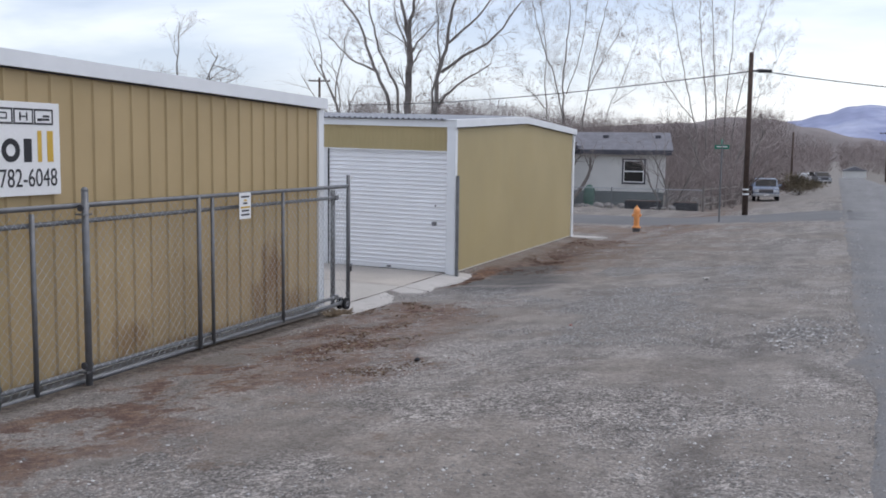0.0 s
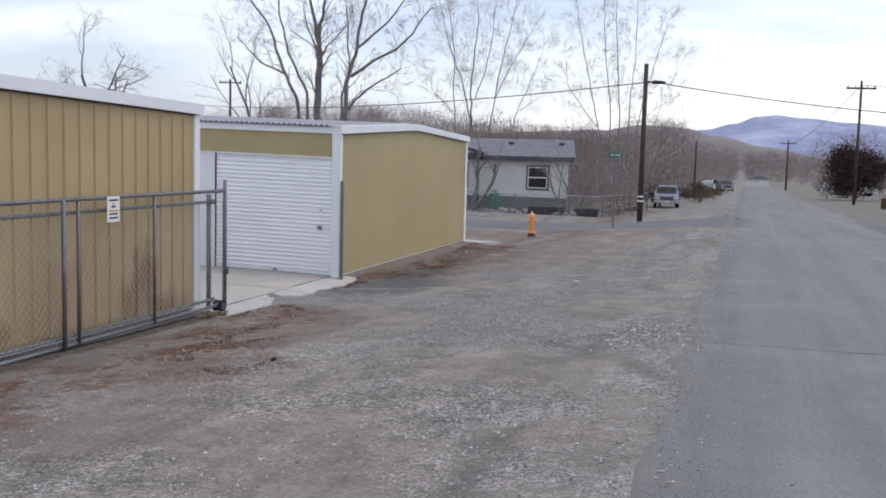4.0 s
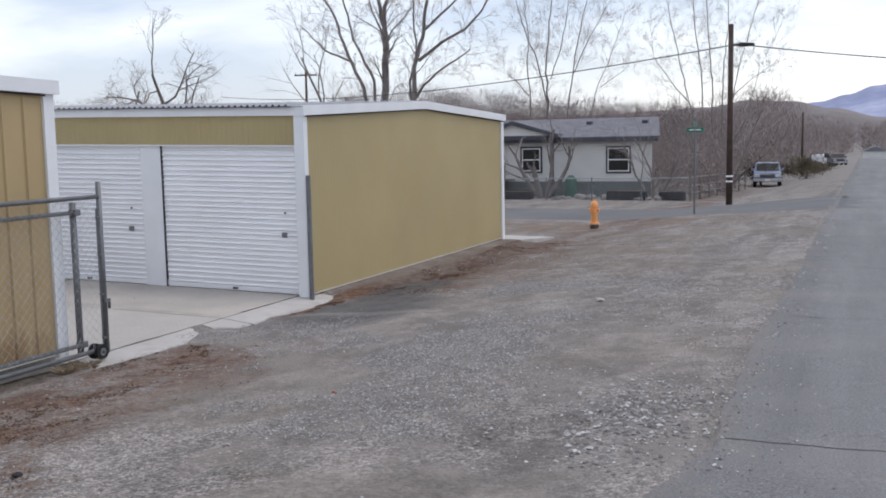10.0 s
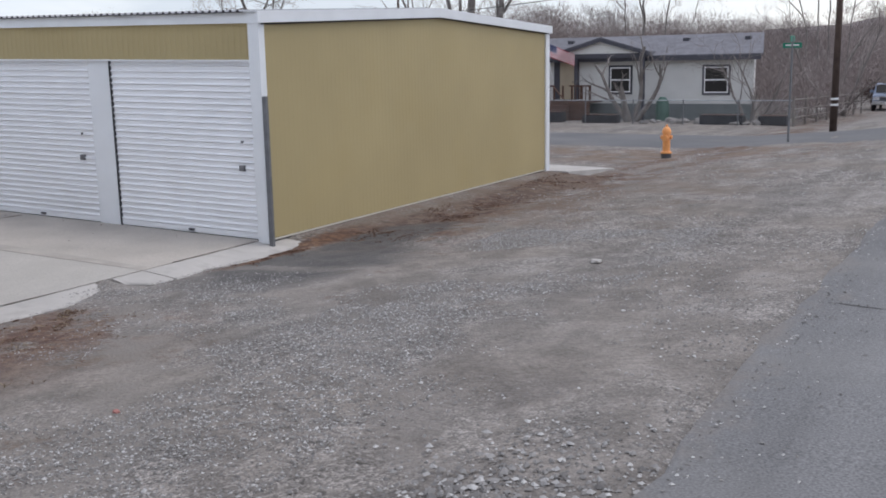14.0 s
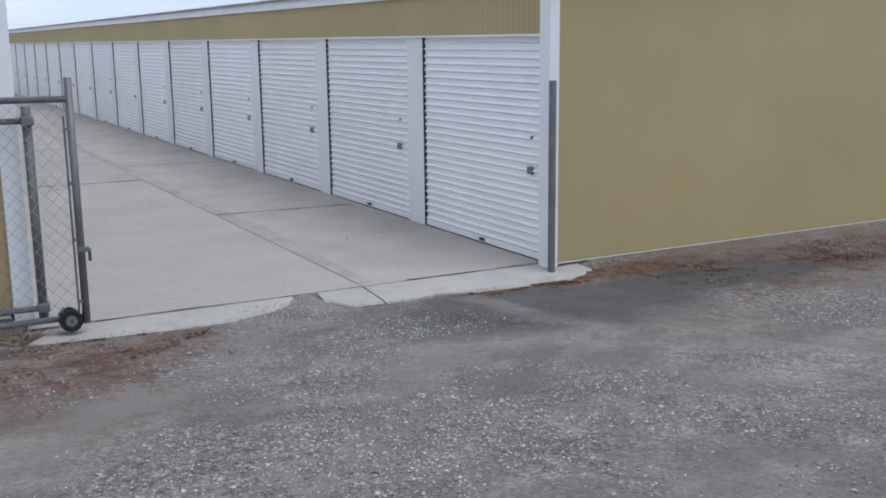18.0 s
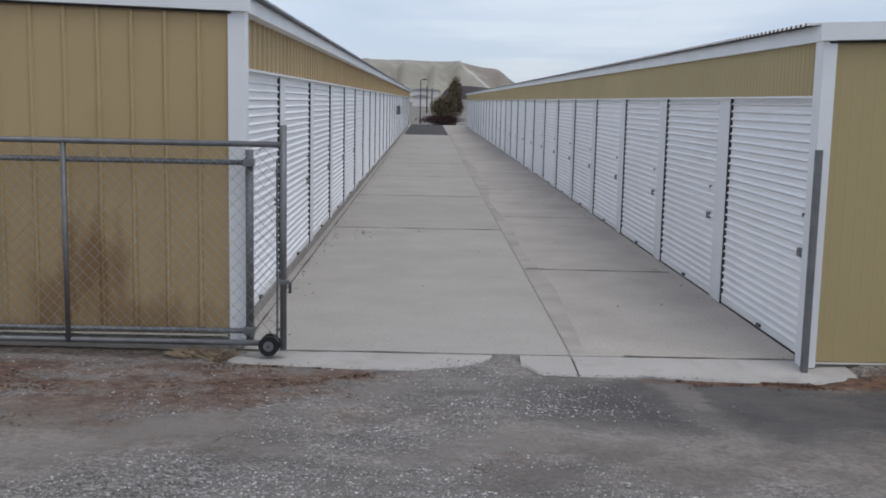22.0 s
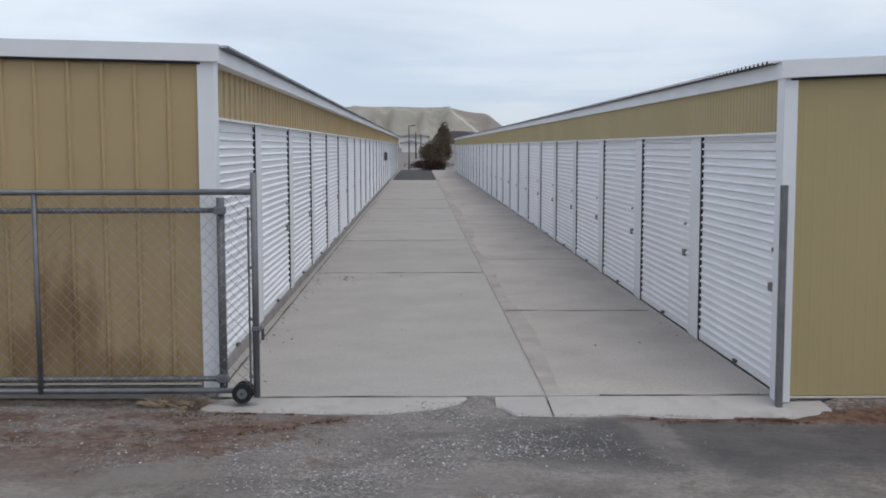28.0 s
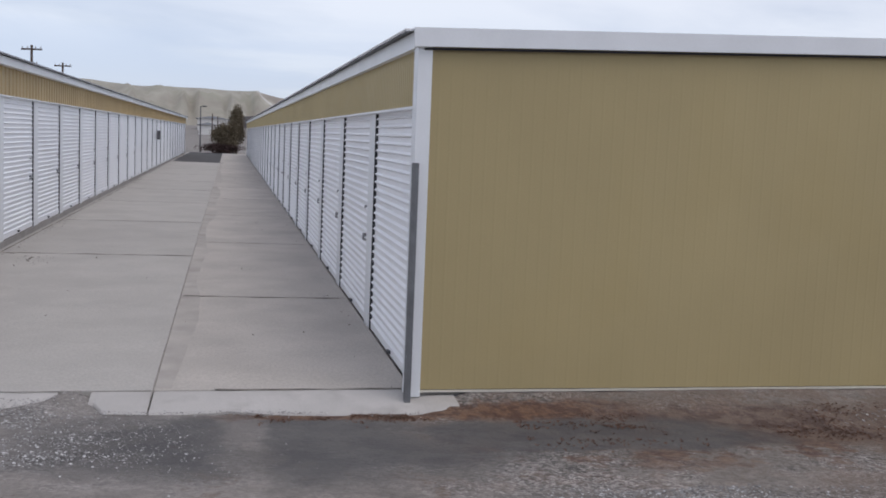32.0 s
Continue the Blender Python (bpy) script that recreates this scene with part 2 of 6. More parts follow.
M_slab_w = mat("fresh_concrete", (0.45, 0.428, 0.405), 0.9, var=0.12, scale=1.2, grain=0.05, bump=0.2, stain=(0.30, 0.28, 0.26), stain_amt=0.6, stain_scale=2.5)
M_conc = mat("foundation_concrete", (0.33, 0.31, 0.29), 0.95, var=0.12, scale=3)
# near-black for door guides and for shade painted into door, fascia and roof gaps
M_guide_shade = mat("dark_guide_and_shade", (0.045, 0.045, 0.05), 0.8)
M_gap = mat("dark_gap", (0.04, 0.04, 0.042), 0.9)


# mesh helpers
def obj(name, verts, faces, material, parent=None, label="", smooth=False):
    me = bpy.data.meshes.new(name)
    if isinstance(verts, np.ndarray) and isinstance(faces, np.ndarray):
        n, k = faces.shape
        me.vertices.add(len(verts))
        me.vertices.foreach_set("co", verts.astype(np.float32).ravel())
        me.loops.add(n * k)
        me.loops.foreach_set("vertex_index", faces.astype(np.int32).ravel())
        me.polygons.add(n)
        me.polygons.foreach_set("loop_start", np.arange(0, n * k, k, dtype=np.int32))
        me.update(calc_edges=True)
    else:
        me.from_pydata([tuple(v) for v in verts], [], [tuple(f) for f in faces])
    me.materials.append(material)
    me.polygons.foreach_set("use_smooth", [smooth] * len(me.polygons))
    me.update()
    ob = new(name, me)
    if parent is not None:
        ob.parent = parent
    if label:
        tagged(ob, label)
    return ob


def part(name, bm, material, parent=None, label="", smooth=False):
    me = bpy.data.meshes.new(name)
    bm.normal_update()
    bm.to_mesh(me)
    bm.free()
    me.materials.append(material)
    if smooth:
        me.polygons.foreach_set("use_smooth", [True] * len(me.polygons))
    ob = new(name, me)
    if parent is not None:
        ob.parent = parent
    if label:
        tagged(ob, label)
    return ob


def thing(name, loc, label, category, group="", rz=0.0):
    ob = new(name)
    ob.empty_display_size = 0.2
    ob.matrix_world = pose(*loc, 0, 0, rz)
    return tagged(ob, label, category, group)


def box(bm, x0, x1, y0, y1, z0, z1, bevel=0.0):
    vs = [bm.verts.new((x, y, z)) for x in (x0, x1) for y in (y0, y1) for z in (z0, z1)]
    fs = [bm.faces.new([vs[i] for i in q]) for q in ((0, 1, 3, 2), (4, 6, 7, 5), (0, 4, 5, 1), (2, 3, 7, 6), (0, 2, 6, 4), (1, 5, 7, 3))]
    if bevel:
        es = list({e for f in fs for e in f.edges})
        bmesh.ops.bevel(bm, geom=es, offset=bevel, segments=2, affect="EDGES", profile=0.6)
    return bm


def bx(*a, **k):
    return box(bmesh.new(), *a, **k)


def tube(bm, p, q, r, r2=None, seg=10, cap=True):
    p, q = Vector(p), Vector(q)
    r2 = r if r2 is None else r2
    d = (q - p).normalized()
    u = d.orthogonal().normalized()
    v = d.cross(u)
    a, c = [], []
    for i in range(seg):
        t = 2 * math.pi * i / seg
        o = u * math.cos(t) + v * math.sin(t)
        a.append(bm.verts.new(p + o * r))
        c.append(bm.verts.new(q + o * r2))
    for i in range(seg):
        j = (i + 1) % seg
        bm.faces.new((a[i], a[j], c[j], c[i]))
    if cap:
        bm.faces.new(a[::-1])
        bm.faces.new(c)
    return bm


def tb(*a, **k):
    return tube(bmesh.new(), *a, **k)


def lathe(bm, prof, seg=16, x=0.0, y=0.0):
    rings = []
    for r, z in prof:
        rings.append([bm.verts.new((x + r * math.cos(2 * math.pi * i / seg), y + r * math.sin(2 * math.pi * i / seg), z)) for i in range(seg)])
    for a, c in zip(rings, rings[1:]):
        for i in range(seg):
            j = (i + 1) % seg
            bm.faces.new((a[i], a[j], c[j], c[i]))
    bm.faces.new(rings[0][::-1])
    bm.faces.new(rings[-1])
    return bm


def poly_prism(bm, pts, axis, lo, hi):
    """A polygon in the two other axes, drawn out along axis from lo to hi."""
    def put(a, b, c):
        return {"x": (c, a, b), "y": (a, c, b), "z": (a, b, c)}[axis]
    A = [bm.verts.new(put(a, b, lo)) for a, b in pts]
    B = [bm.verts.new(put(a, b, hi)) for a, b in pts]
    n = len(pts)
    bm.faces.new(A)
    bm.faces.new(B[::-1])
    for i in range(n):
        j = (i + 1) % n
        bm.faces.new((A[i], B[i], B[j], A[j]))
    bmesh.ops.recalc_face_normals(bm, faces=bm.faces)
    return bm


def tubes(segs, sides=5):
    """Vertices and faces of many tapered tubes (p, q, r, r2)."""
    P = np.array([s[0] for s in segs], float)
    Q = np.array([s[1] for s in segs], float)
    R1 = np.array([s[2] for s in segs], float)[:, None]
    R2 = np.array([s[3] for s in segs], float)[:, None]
    d = Q - P
    d /= np.linalg.norm(d, axis=1)[:, None] + 1e-9
    h = np.where(np.abs(d[:, 2:3]) < 0.9, np.array([[0, 0, 1.0]]), np.array([[1.0, 0, 0]]))
    u = np.cross(d, h)
    u /= np.linalg.norm(u, axis=1)[:, None]
    v = np.cross(d, u)
    rings = []
    for i in range(sides):
        t = 2 * math.pi * i / sides
        o = u * math.cos(t) + v * math.sin(t)
        rings += [P + o * R1, Q + o * R2]
    V = np.stack(rings, 1).reshape(-1, 3)
    base = (np.arange(len(segs)) * 2 * sides)[:, None]
    F = []
    for i in range(sides):
        j = (i + 1) % sides
        F.append(np.concatenate([base + 2 * i, base + 2 * j, base + 2 * j + 1, base + 2 * i + 1], 1))
    return V, np.concatenate(F, 0)


# the lie of the land: a gentle fall along y, a bank up to the road
def sst(a, b, x):
    t = min(1.0, max(0.0, (x - a) / (b - a)))
    return t * t * (3 - 2 * t)


def gz(x, y):
    z = -0.08 - 0.018 * max(-60.0, min(260.0, y))
    if x > 0.3:
        k = sst(26, 44, y)
        z += 0.077 * ((1 - k) * (min(x, 7.15) - 0.3) + k * 6.85 * sst(2.0, 7.0, x)) + 0.008 * (min(max(x, 7.15), 12.0) - 7.15)
    elif x < 0:
        z += (0.019 * min(-x, 95.0) + 0.05 * min(max(-x - 98.0, 0.0), 100.0)) * (1 - sst(11, 18, y))
        z -= 0.16 * (1 - sst(8.5, 9.6, y)) * sst(0, 0.3, -x)
    if x < 1.6 and -0.1 < y < 10.5:
        k = sst(-0.1, 0.3, y) * (1 - sst(8.9, 10.4, y)) * sst(-0.14, -0.04, x)
        z += k * max(0.0, (0.012 - 0.13 * max(x, 0.0)) - z)
    return z


# ground sheet, finer where the walk passes
def ground_lines(fine0, fine1, step, far):
    out = list(np.arange(fine0, fine1 + 1e-6, step))
    s, x = step, fine1
    while x < far:
        s *= 1.22
        x += s
        out.append(x)
    s, x = step, fine0
    while x > -far:
        s *= 1.22
        x -= s
        out.insert(0, x)
    return out


def ground_mesh():
    xs = ground_lines(-0.2, 7.6, 0.09, 2200.0)
    ys = ground_lines(-18.0, 18.0, 0.12, 2200.0)
    V = []
    for y in ys:
        for x in xs:
            z = gz(x, y)
            if -0.25 < x < 30 and -40 < y < 60:
                z += 0.018 * noise.noise((x * 0.9, y * 0.5, 0.3)) + 0.010 * noise.noise((x * 3.1, y * 3.1, 1.7))
                if 0.3 < x < 7.2:
                    z += 0.010 * noise.noise((x * 9, y * 9, 4.1))
                    z -= 0.03 * math.exp(-((x - 6.25 - 0.02 * y - 0.05 * math.sin(y * 0.21)) / 0.28) ** 2) * sst(-30, -14, y) * (1 - sst(-6, 0, y))
                if 7.1 < x < 12.3 or (-0.3 < x < 0.35 and -5.2 < y < 0.4):
                    z -= 0.03
            V.append((x, y, z))
    nx = len(xs)
    F = [(j * nx + i, j * nx + i + 1, (j + 1) * nx + i + 1, (j + 1) * nx + i) for j in range(len(ys) - 1) for i in range(nx - 1)]
    return V, F


def ground_material():
    m = bpy.data.materials.new("gravel_ground")
    m.use_nodes = True
    n, l = m.node_tree.nodes, m.node_tree.links
    b = n["Principled BSDF"]
    b.inputs["Roughness"].default_value = 0.95
    b.inputs["Specular IOR Level"].default_value = 0.2
    tc = n.new("ShaderNodeTexCoord")

    def nz(sc, det=5.0, rough=0.55, vec=None):
        t = n.new("ShaderNodeTexNoise")
        t.inputs["Scale"].default_value = sc
        t.inputs["Detail"].default_value = det
        t.inputs["Roughness"].default_value = rough
        l.new(vec or tc.outputs["Object"], t.inputs["Vector"])
        return t.outputs[0]

    def rng(src, a, c, lo=0.0, hi=1.0):
        mr = n.new("ShaderNodeMapRange")
        mr.interpolation_type = "SMOOTHSTEP"
        for k, v in (("From Min", a), ("From Max", c), ("To Min", lo), ("To Max", hi)):
            mr.inputs[k].default_value = v
        l.new(src, mr.inputs["Value"])
        return mr.outputs[0]

    def op(kind, a, c):
        x = n.new("ShaderNodeMath")
        x.operation = kind
        for i, v in enumerate((a, c)):
            if isinstance(v, (int, float)):
                x.inputs[i].default_value = v
            else:
                l.new(v, x.inputs[i])
        return x.outputs[0]

    def mix(fac, a, c, blend="MIX"):
        x = n.new("ShaderNodeMix")
        x.data_type = "RGBA"
        x.blend_type = blend
        for k, v in (("Factor", fac), ("A", a), ("B", c)):
            if isinstance(v, (int, float)):
                x.inputs[k].default_value = v
            elif isinstance(v, tuple):
                x.inputs[k].default_value = (*v, 1)
            else:
                l.new(v, x.inputs[k])
        return x.outputs["Result"]
    sep = n.new("ShaderNodeSeparateXYZ")
    l.new(tc.outputs["Object"], sep.inputs[0])
    X, Y = sep.outputs[0], sep.outputs[1]
    # stones of the gravel
    vor = n.new("ShaderNodeTexVoronoi")
    vor.inputs["Scale"].default_value = 34.0
    l.new(tc.outputs["Object"], vor.inputs["Vector"])
    vor2 = n.new("ShaderNodeTexVoronoi")
    vor2.inputs["Scale"].default_value = 75.0
    l.new(tc.outputs["Object"], vor2.inputs["Vector"])
    hs = n.new("ShaderNodeSeparateColor")
    l.new(vor.outputs["Color"], hs.inputs[0])
    hs2 = n.new("ShaderNodeSeparateColor")
    l.new(vor2.outputs["Color"], hs2.inputs[0])
    stone = op("MULTIPLY", rng(hs.outputs[0], 0.0, 1.0, 0.62, 1.42), rng(hs2.outputs[1], 0.0, 1.0, 0.48, 1.52))
    gravel = mix(1.0, (0.222, 0.204, 0.190), stone, "MULTIPLY")
    dirt = mix(1.0, (0.217, 0.193, 0.172), rng(nz(22.0), 0.3, 0.7, 0.8, 1.2), "MULTIPLY")
    # packed dirt in broad patches
    c = mix(rng(nz(0.45, 7.0, 0.66), 0.43, 0.60), gravel, dirt)
    c = mix(rng(nz(0.16, 3.0), 0.35, 0.7, 0.0, 0.5), c, (0.245, 0.23, 0.218))
    st = n.new("ShaderNodeMapping")
    st.inputs["Scale"].default_value = (1.5, 0.22, 1.0)
    st.inputs["Rotation"].default_value = (0, 0, 0.06)
    l.new(tc.outputs["Object"], st.inputs["Vector"])
    c = mix(1.0, c, rng(nz(0.9, 7.0, 0.62, st.outputs[0]), 0.32, 0.68, 0.84, 1.15), "MULTIPLY")
    c = mix(1.0, c, rng(nz(2.2, 7.0, 0.65), 0.32, 0.68, 0.80, 1.20), "MULTIPLY")
    # reddish dry weeds along the fence and the wall
    weed_line = op("MULTIPLY", rng(op("ABSOLUTE", op("SUBTRACT", X, 1.3), 0), 0.3, 1.9, 1.0, 0.0), rng(nz(1.1, 10.0, 0.78), 0.47, 0.54))
    along = op("SUBTRACT", 1.0, op("MULTIPLY", rng(Y, -4.4, -3.2), rng(Y, -0.8, 0.4, 1.0, 0.0)))
    weed_c = mix(rng(nz(7.0, 7.0, 0.75), 0.42, 0.64), (0.092, 0.052, 0.041), (0.195, 0.125, 0.088))
    c = mix(op("MULTIPLY", op("MULTIPLY", weed_line, along), 0.9), c, weed_c)
    mid = op("ADD", op("MULTIPLY", Y, -0.27), -0.15)
    patch = op("MULTIPLY", rng(op("ADD", op("ABSOLUTE", op("SUBTRACT", X, mid), 0), op("MULTIPLY", op("SUBTRACT", nz(1.1, 9.0, 0.75), 0.5), 3.4)), 0.45, 0.85, 1.0, 0.0),
               op("MULTIPLY", rng(Y, -10.6, -9.4), rng(Y, -4.2, -3.4, 1.0, 0.0)))
    patch = op("MULTIPLY", patch, rng(nz(1.9, 8.0, 0.72), 0.44, 0.56, 0.12, 1.0))
    rust_c = mix(rng(nz(6.0, 7.0, 0.75), 0.40, 0.62), (0.105, 0.059, 0.046), (0.225, 0.148, 0.108))
    c = mix(op("MULTIPLY", op("MULTIPLY", patch, rng(nz(9.0, 6.0, 0.75), 0.40, 0.58, 0.35, 1.0)), 0.85), c, rust_c)
    weed2 = op("MULTIPLY", rng(nz(1.2, 10.0, 0.78), 0.56, 0.62), op("MULTIPLY", rng(X, 0.4, 1.6), rng(X, 3.6, 5.8, 1.0, 0.0)))
    c = mix(op("MULTIPLY", weed2, 0.55), c, (0.15, 0.105, 0.08))
    # dark litter and damp soil under the gate, with the rails' shade painted in
    under = op("MULTIPLY", rng(op("ADD", X, op("MULTIPLY", op("SUBTRACT", nz(4.0, 6.0, 0.7), 0.5), 0.35)), 0.22, 0.40, 1.0, 0.0), rng(Y, -5.6, -5.1, 1.0, 0.0))
    c = mix(op("MULTIPLY", under, 0.9), c, mix(rng(nz(14.0, 5.0, 0.7), 0.4, 0.6), (0.055, 0.046, 0.04), (0.13, 0.11, 0.095)))
    # damp soil at the foot of the wall and oily drain patch
    bank = op("MULTIPLY", rng(op("ADD", op("ABSOLUTE", op("SUBTRACT", X, 0.9), 0), op("MULTIPLY", op("SUBTRACT", nz(2.2, 9.0, 0.75), 0.5), 1.6)), 0.30, 0.62, 1.0, 0.0), op("MULTIPLY", rng(Y, -0.2, 0.8), rng(Y, 8.6, 10.0, 1.0, 0.0)))
    c = mix(op("MULTIPLY", bank, 0.85), c, mix(rng(nz(6.0), 0.4, 0.6), (0.085, 0.053, 0.044), (0.165, 0.12, 0.096)))
    # wheel-swept curves from the yard mouth out to the road
    rad = op("SQRT", op("ADD", op("POWER", op("SUBTRACT", X, -14.26), 2.0), op("POWER", op("SUBTRACT", Y, -22.27), 2.0)), 0.0)
    sweep = op("ADD", rad, op("MULTIPLY", op("SUBTRACT", nz(0.8, 4.0), 0.5), 0.9))
    for off, wid, tone, amt in ((-0.85, 0.34, (0.232, 0.212, 0.194), 0.75), (0.75, 0.30, (0.228, 0.208, 0.192), 0.7), (-0.25, 0.16, (0.135, 0.122, 0.112), 0.45), (1.35, 0.18, (0.140, 0.126, 0.116), 0.4)):
        band = rng(op("ABSOLUTE", op("SUBTRACT", sweep, 25.14 + off), 0), wid * 0.4, wid, 1.0, 0.0)
        c = mix(op("MULTIPLY", op("MULTIPLY", band, rng(nz(1.7, 6.0, 0.7), 0.38, 0.56)), amt), c, tone)
    wob = op("MULTIPLY", op("SUBTRACT", nz(1.3, 4.0), 0.5), 1.5)
    def blot(x, y, hx, hy, lo=0.75, hi=1.1):
        d = op("SQRT", op("ADD", op("POWER", op("DIVIDE", op("SUBTRACT", X, x), hx), 2.0), op("POWER", op("DIVIDE", op("SUBTRACT", Y, y), hy), 2.0)), 0.0)
        return rng(op("ADD", d, op("MULTIPLY", wob, 0.55)), lo, hi, 1.0, 0.0)
    damp = op("MAXIMUM", blot(1.45, -1.15, 1.15, 1.75, 0.6, 1.2), blot(1.15, 1.1, 0.6, 1.7))
    strip_y = op("ADD", op("ABSOLUTE", op("SUBTRACT", Y, -1.38), 0), op("MULTIPLY", op("SUBTRACT", nz(2.4, 6.0, 0.7), 0.5), 0.7))
    damp = op("MULTIPLY", damp, rng(strip_y, 0.06, 0.24, 0.35, 1.0))
    c = mix(op("MULTIPLY", damp, 0.88), c, mix(rng(nz(2.4, 6.0, 0.7), 0.35, 0.65), (0.083, 0.081, 0.083), (0.118, 0.113, 0.110)))
    # rusty grass by the hydrant and along the side street
    turf = op("MULTIPLY", op("MULTIPLY", rng(Y, 12.5, 15.5), rng(Y, 18.0, 19.0, 1.0, 0.0)), op("MULTIPLY", rng(X, 4.0, 6.0, 1.0, 0.0), rng(nz(0.9, 8.0, 0.72), 0.42, 0.55)))
    c = mix(op("MULTIPLY", turf, 0.75), c, mix(rng(nz(5.0, 6.0, 0.7), 0.4, 0.6), (0.135, 0.088, 0.066), (0.215, 0.155, 0.115)))
    brown = op("MULTIPLY", op("MULTIPLY", rng(Y, 0.5, 3.0), rng(Y, 10.0, 14.0, 1.0, 0.0)), op("MULTIPLY", rng(X, 3.8, 5.6, 1.0, 0.0), rng(nz(0.7, 8.0, 0.7), 0.44, 0.58)))
    c = mix(op("MULTIPLY", brown, 0.6), c, (0.165, 0.125, 0.100))
    # rusty weeds in the gutter before the apron
    rust = op("MULTIPLY", rng(op("ADD", op("ABSOLUTE", op("SUBTRACT", X, 0.42), 0), op("MULTIPLY", op("SUBTRACT", nz(5.0, 6.0, 0.7), 0.5), 0.5)), 0.10, 0.28, 1.0, 0.0),
              op("MULTIPLY", rng(Y, -1.9, -1.1), rng(Y, 0.8, 2.4, 1.0, 0.0)))
    c = mix(op("MULTIPLY", rust, 0.85), c, mix(rng(nz(9.0, 6.0, 0.7), 0.4, 0.62), (0.085, 0.045, 0.034), (0.19, 0.11, 0.068)))
    # dark smudges of scuffed wet dirt, drawn out across the slope
    sm = n.new("ShaderNodeMapping")
    sm.inputs["Scale"].default_value = (3.2, 1.1, 1.0)
    sm.inputs["Rotation"].default_value = (0, 0, 0.9)
    l.new(tc.outputs["Object"], sm.inputs["Vector"])
    c = mix(rng(nz(2.6, 8.0, 0.7, sm.outputs[0]), 0.60, 0.70, 0.0, 0.5), c, (0.115, 0.098, 0.088))
    # darker wheel tracks
    trk = rng(op("ADD", op("ABSOLUTE", op("SUBTRACT", op("SUBTRACT", X, op("MULTIPLY", Y, 0.02)), 6.28), 0), op("MULTIPLY", op("SUBTRACT", nz(3.0, 6.0, 0.7), 0.5), 0.5)), 0.05, 0.28, 1.0, 0.0)
    c = mix(op("MULTIPLY", op("MULTIPLY", trk, rng(nz(0.7, 5.0), 0.42, 0.55)), 0.6), c, (0.125, 0.113, 0.105))
    # paler, evener earth far off
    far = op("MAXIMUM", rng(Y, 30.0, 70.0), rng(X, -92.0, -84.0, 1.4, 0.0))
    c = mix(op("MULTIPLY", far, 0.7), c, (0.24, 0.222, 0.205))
    c = mix(op("MULTIPLY", rng(X, 11.9, 12.8), 0.55), c, (0.165, 0.148, 0.132))
    c = mix(1.0, c, rng(nz(160.0, 2.0), 0.3, 0.7, 0.86, 1.14), "MULTIPLY")
    l.new(c, b.inputs["Base Color"])
    bp = n.new("ShaderNodeBump")
    bp.inputs["Strength"].default_value = 0.8
    bp.inputs["Distance"].default_value = 0.014
    l.new(op("ADD", op("MULTIPLY", vor.outputs["Distance"], -0.9), nz(40.0)), bp.inputs["Height"])
    l.new(bp.outputs[0], b.inputs["Normal"])
    return m


M_ground = ground_material()
V, F = ground_mesh()
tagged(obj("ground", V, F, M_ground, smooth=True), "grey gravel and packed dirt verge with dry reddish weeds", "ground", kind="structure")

M_road = mat("worn_asphalt", (0.180, 0.179, 0.182), 0.9, var=0.05, scale=3.0, grain=0.34, gscale=75, bump=0.3, bscale=140, bdist=0.004,
             stain=(0.235, 0.23, 0.225), stain_amt=0.6, stain_scale=0.45)
M_street = mat("dark_asphalt", (0.135, 0.135, 0.14), 0.9, var=0.12, scale=0.5, grain=0.18, gscale=60, bump=0.4, bscale=90, stain=(0.19, 0.18, 0.17), stain_amt=0.5, stain_scale=0.4)


def road_mesh():
    ys = [-60 + i * 0.35 for i in range(300)] + [45 + i * 4 for i in range(1, 60)]
    V, F = [], []
    cols = 7
    for y in ys:
        l = 7.15 + 0.13 * noise.noise((0.2, y * 0.45, 0)) + 0.07 * noise.noise((7.2, y * 1.9, 3)) + 0.04 * noise.noise((1.2, y * 5, 5))
        l += 0.16 * math.exp(-((y + 7.4) / 0.35) ** 2) - 0.14 * math.exp(-((y + 8.5) / 0.4) ** 2)
        r = 12.1 + 0.15 * noise.noise((9.2, y * 0.4, 8))
        row = [l - 0.06] + [l + (r - l) * k / (cols - 2) for k in range(cols - 1)] + [r + 0.06]
        for i, x in enumerate(row):
            V.append((x, y, gz(x, y) + (0.012 if 0 < i < len(row) - 1 else -0.05)))
    m = cols + 1
    for j in range(len(ys) - 1):
        for i in range(m - 1):
            F.append((j * m + i, j * m + i + 1, (j + 1) * m + i + 1, (j + 1) * m + i))
    return V, F


def road_crack(y, x0, x1, seed, w=0.007):
    n = int((x1 - x0) / 0.12)
    a, c = [], []
    for i in range(n + 1):
        x = x0 + (x1 - x0) * i / n
        m = y + 0.10 * noise.noise((x * 1.1, seed, 0)) + 0.05 * noise.noise((x * 4, seed, 2))
        f = max(0.2, 0.8 + 1.2 * noise.noise((x * 3, seed, 5)))
        a.append((x, m - w * f, gz(x, m) + 0.0155))
        c.append((x, m + w * f, gz(x, m) + 0.0155))
    return a, c


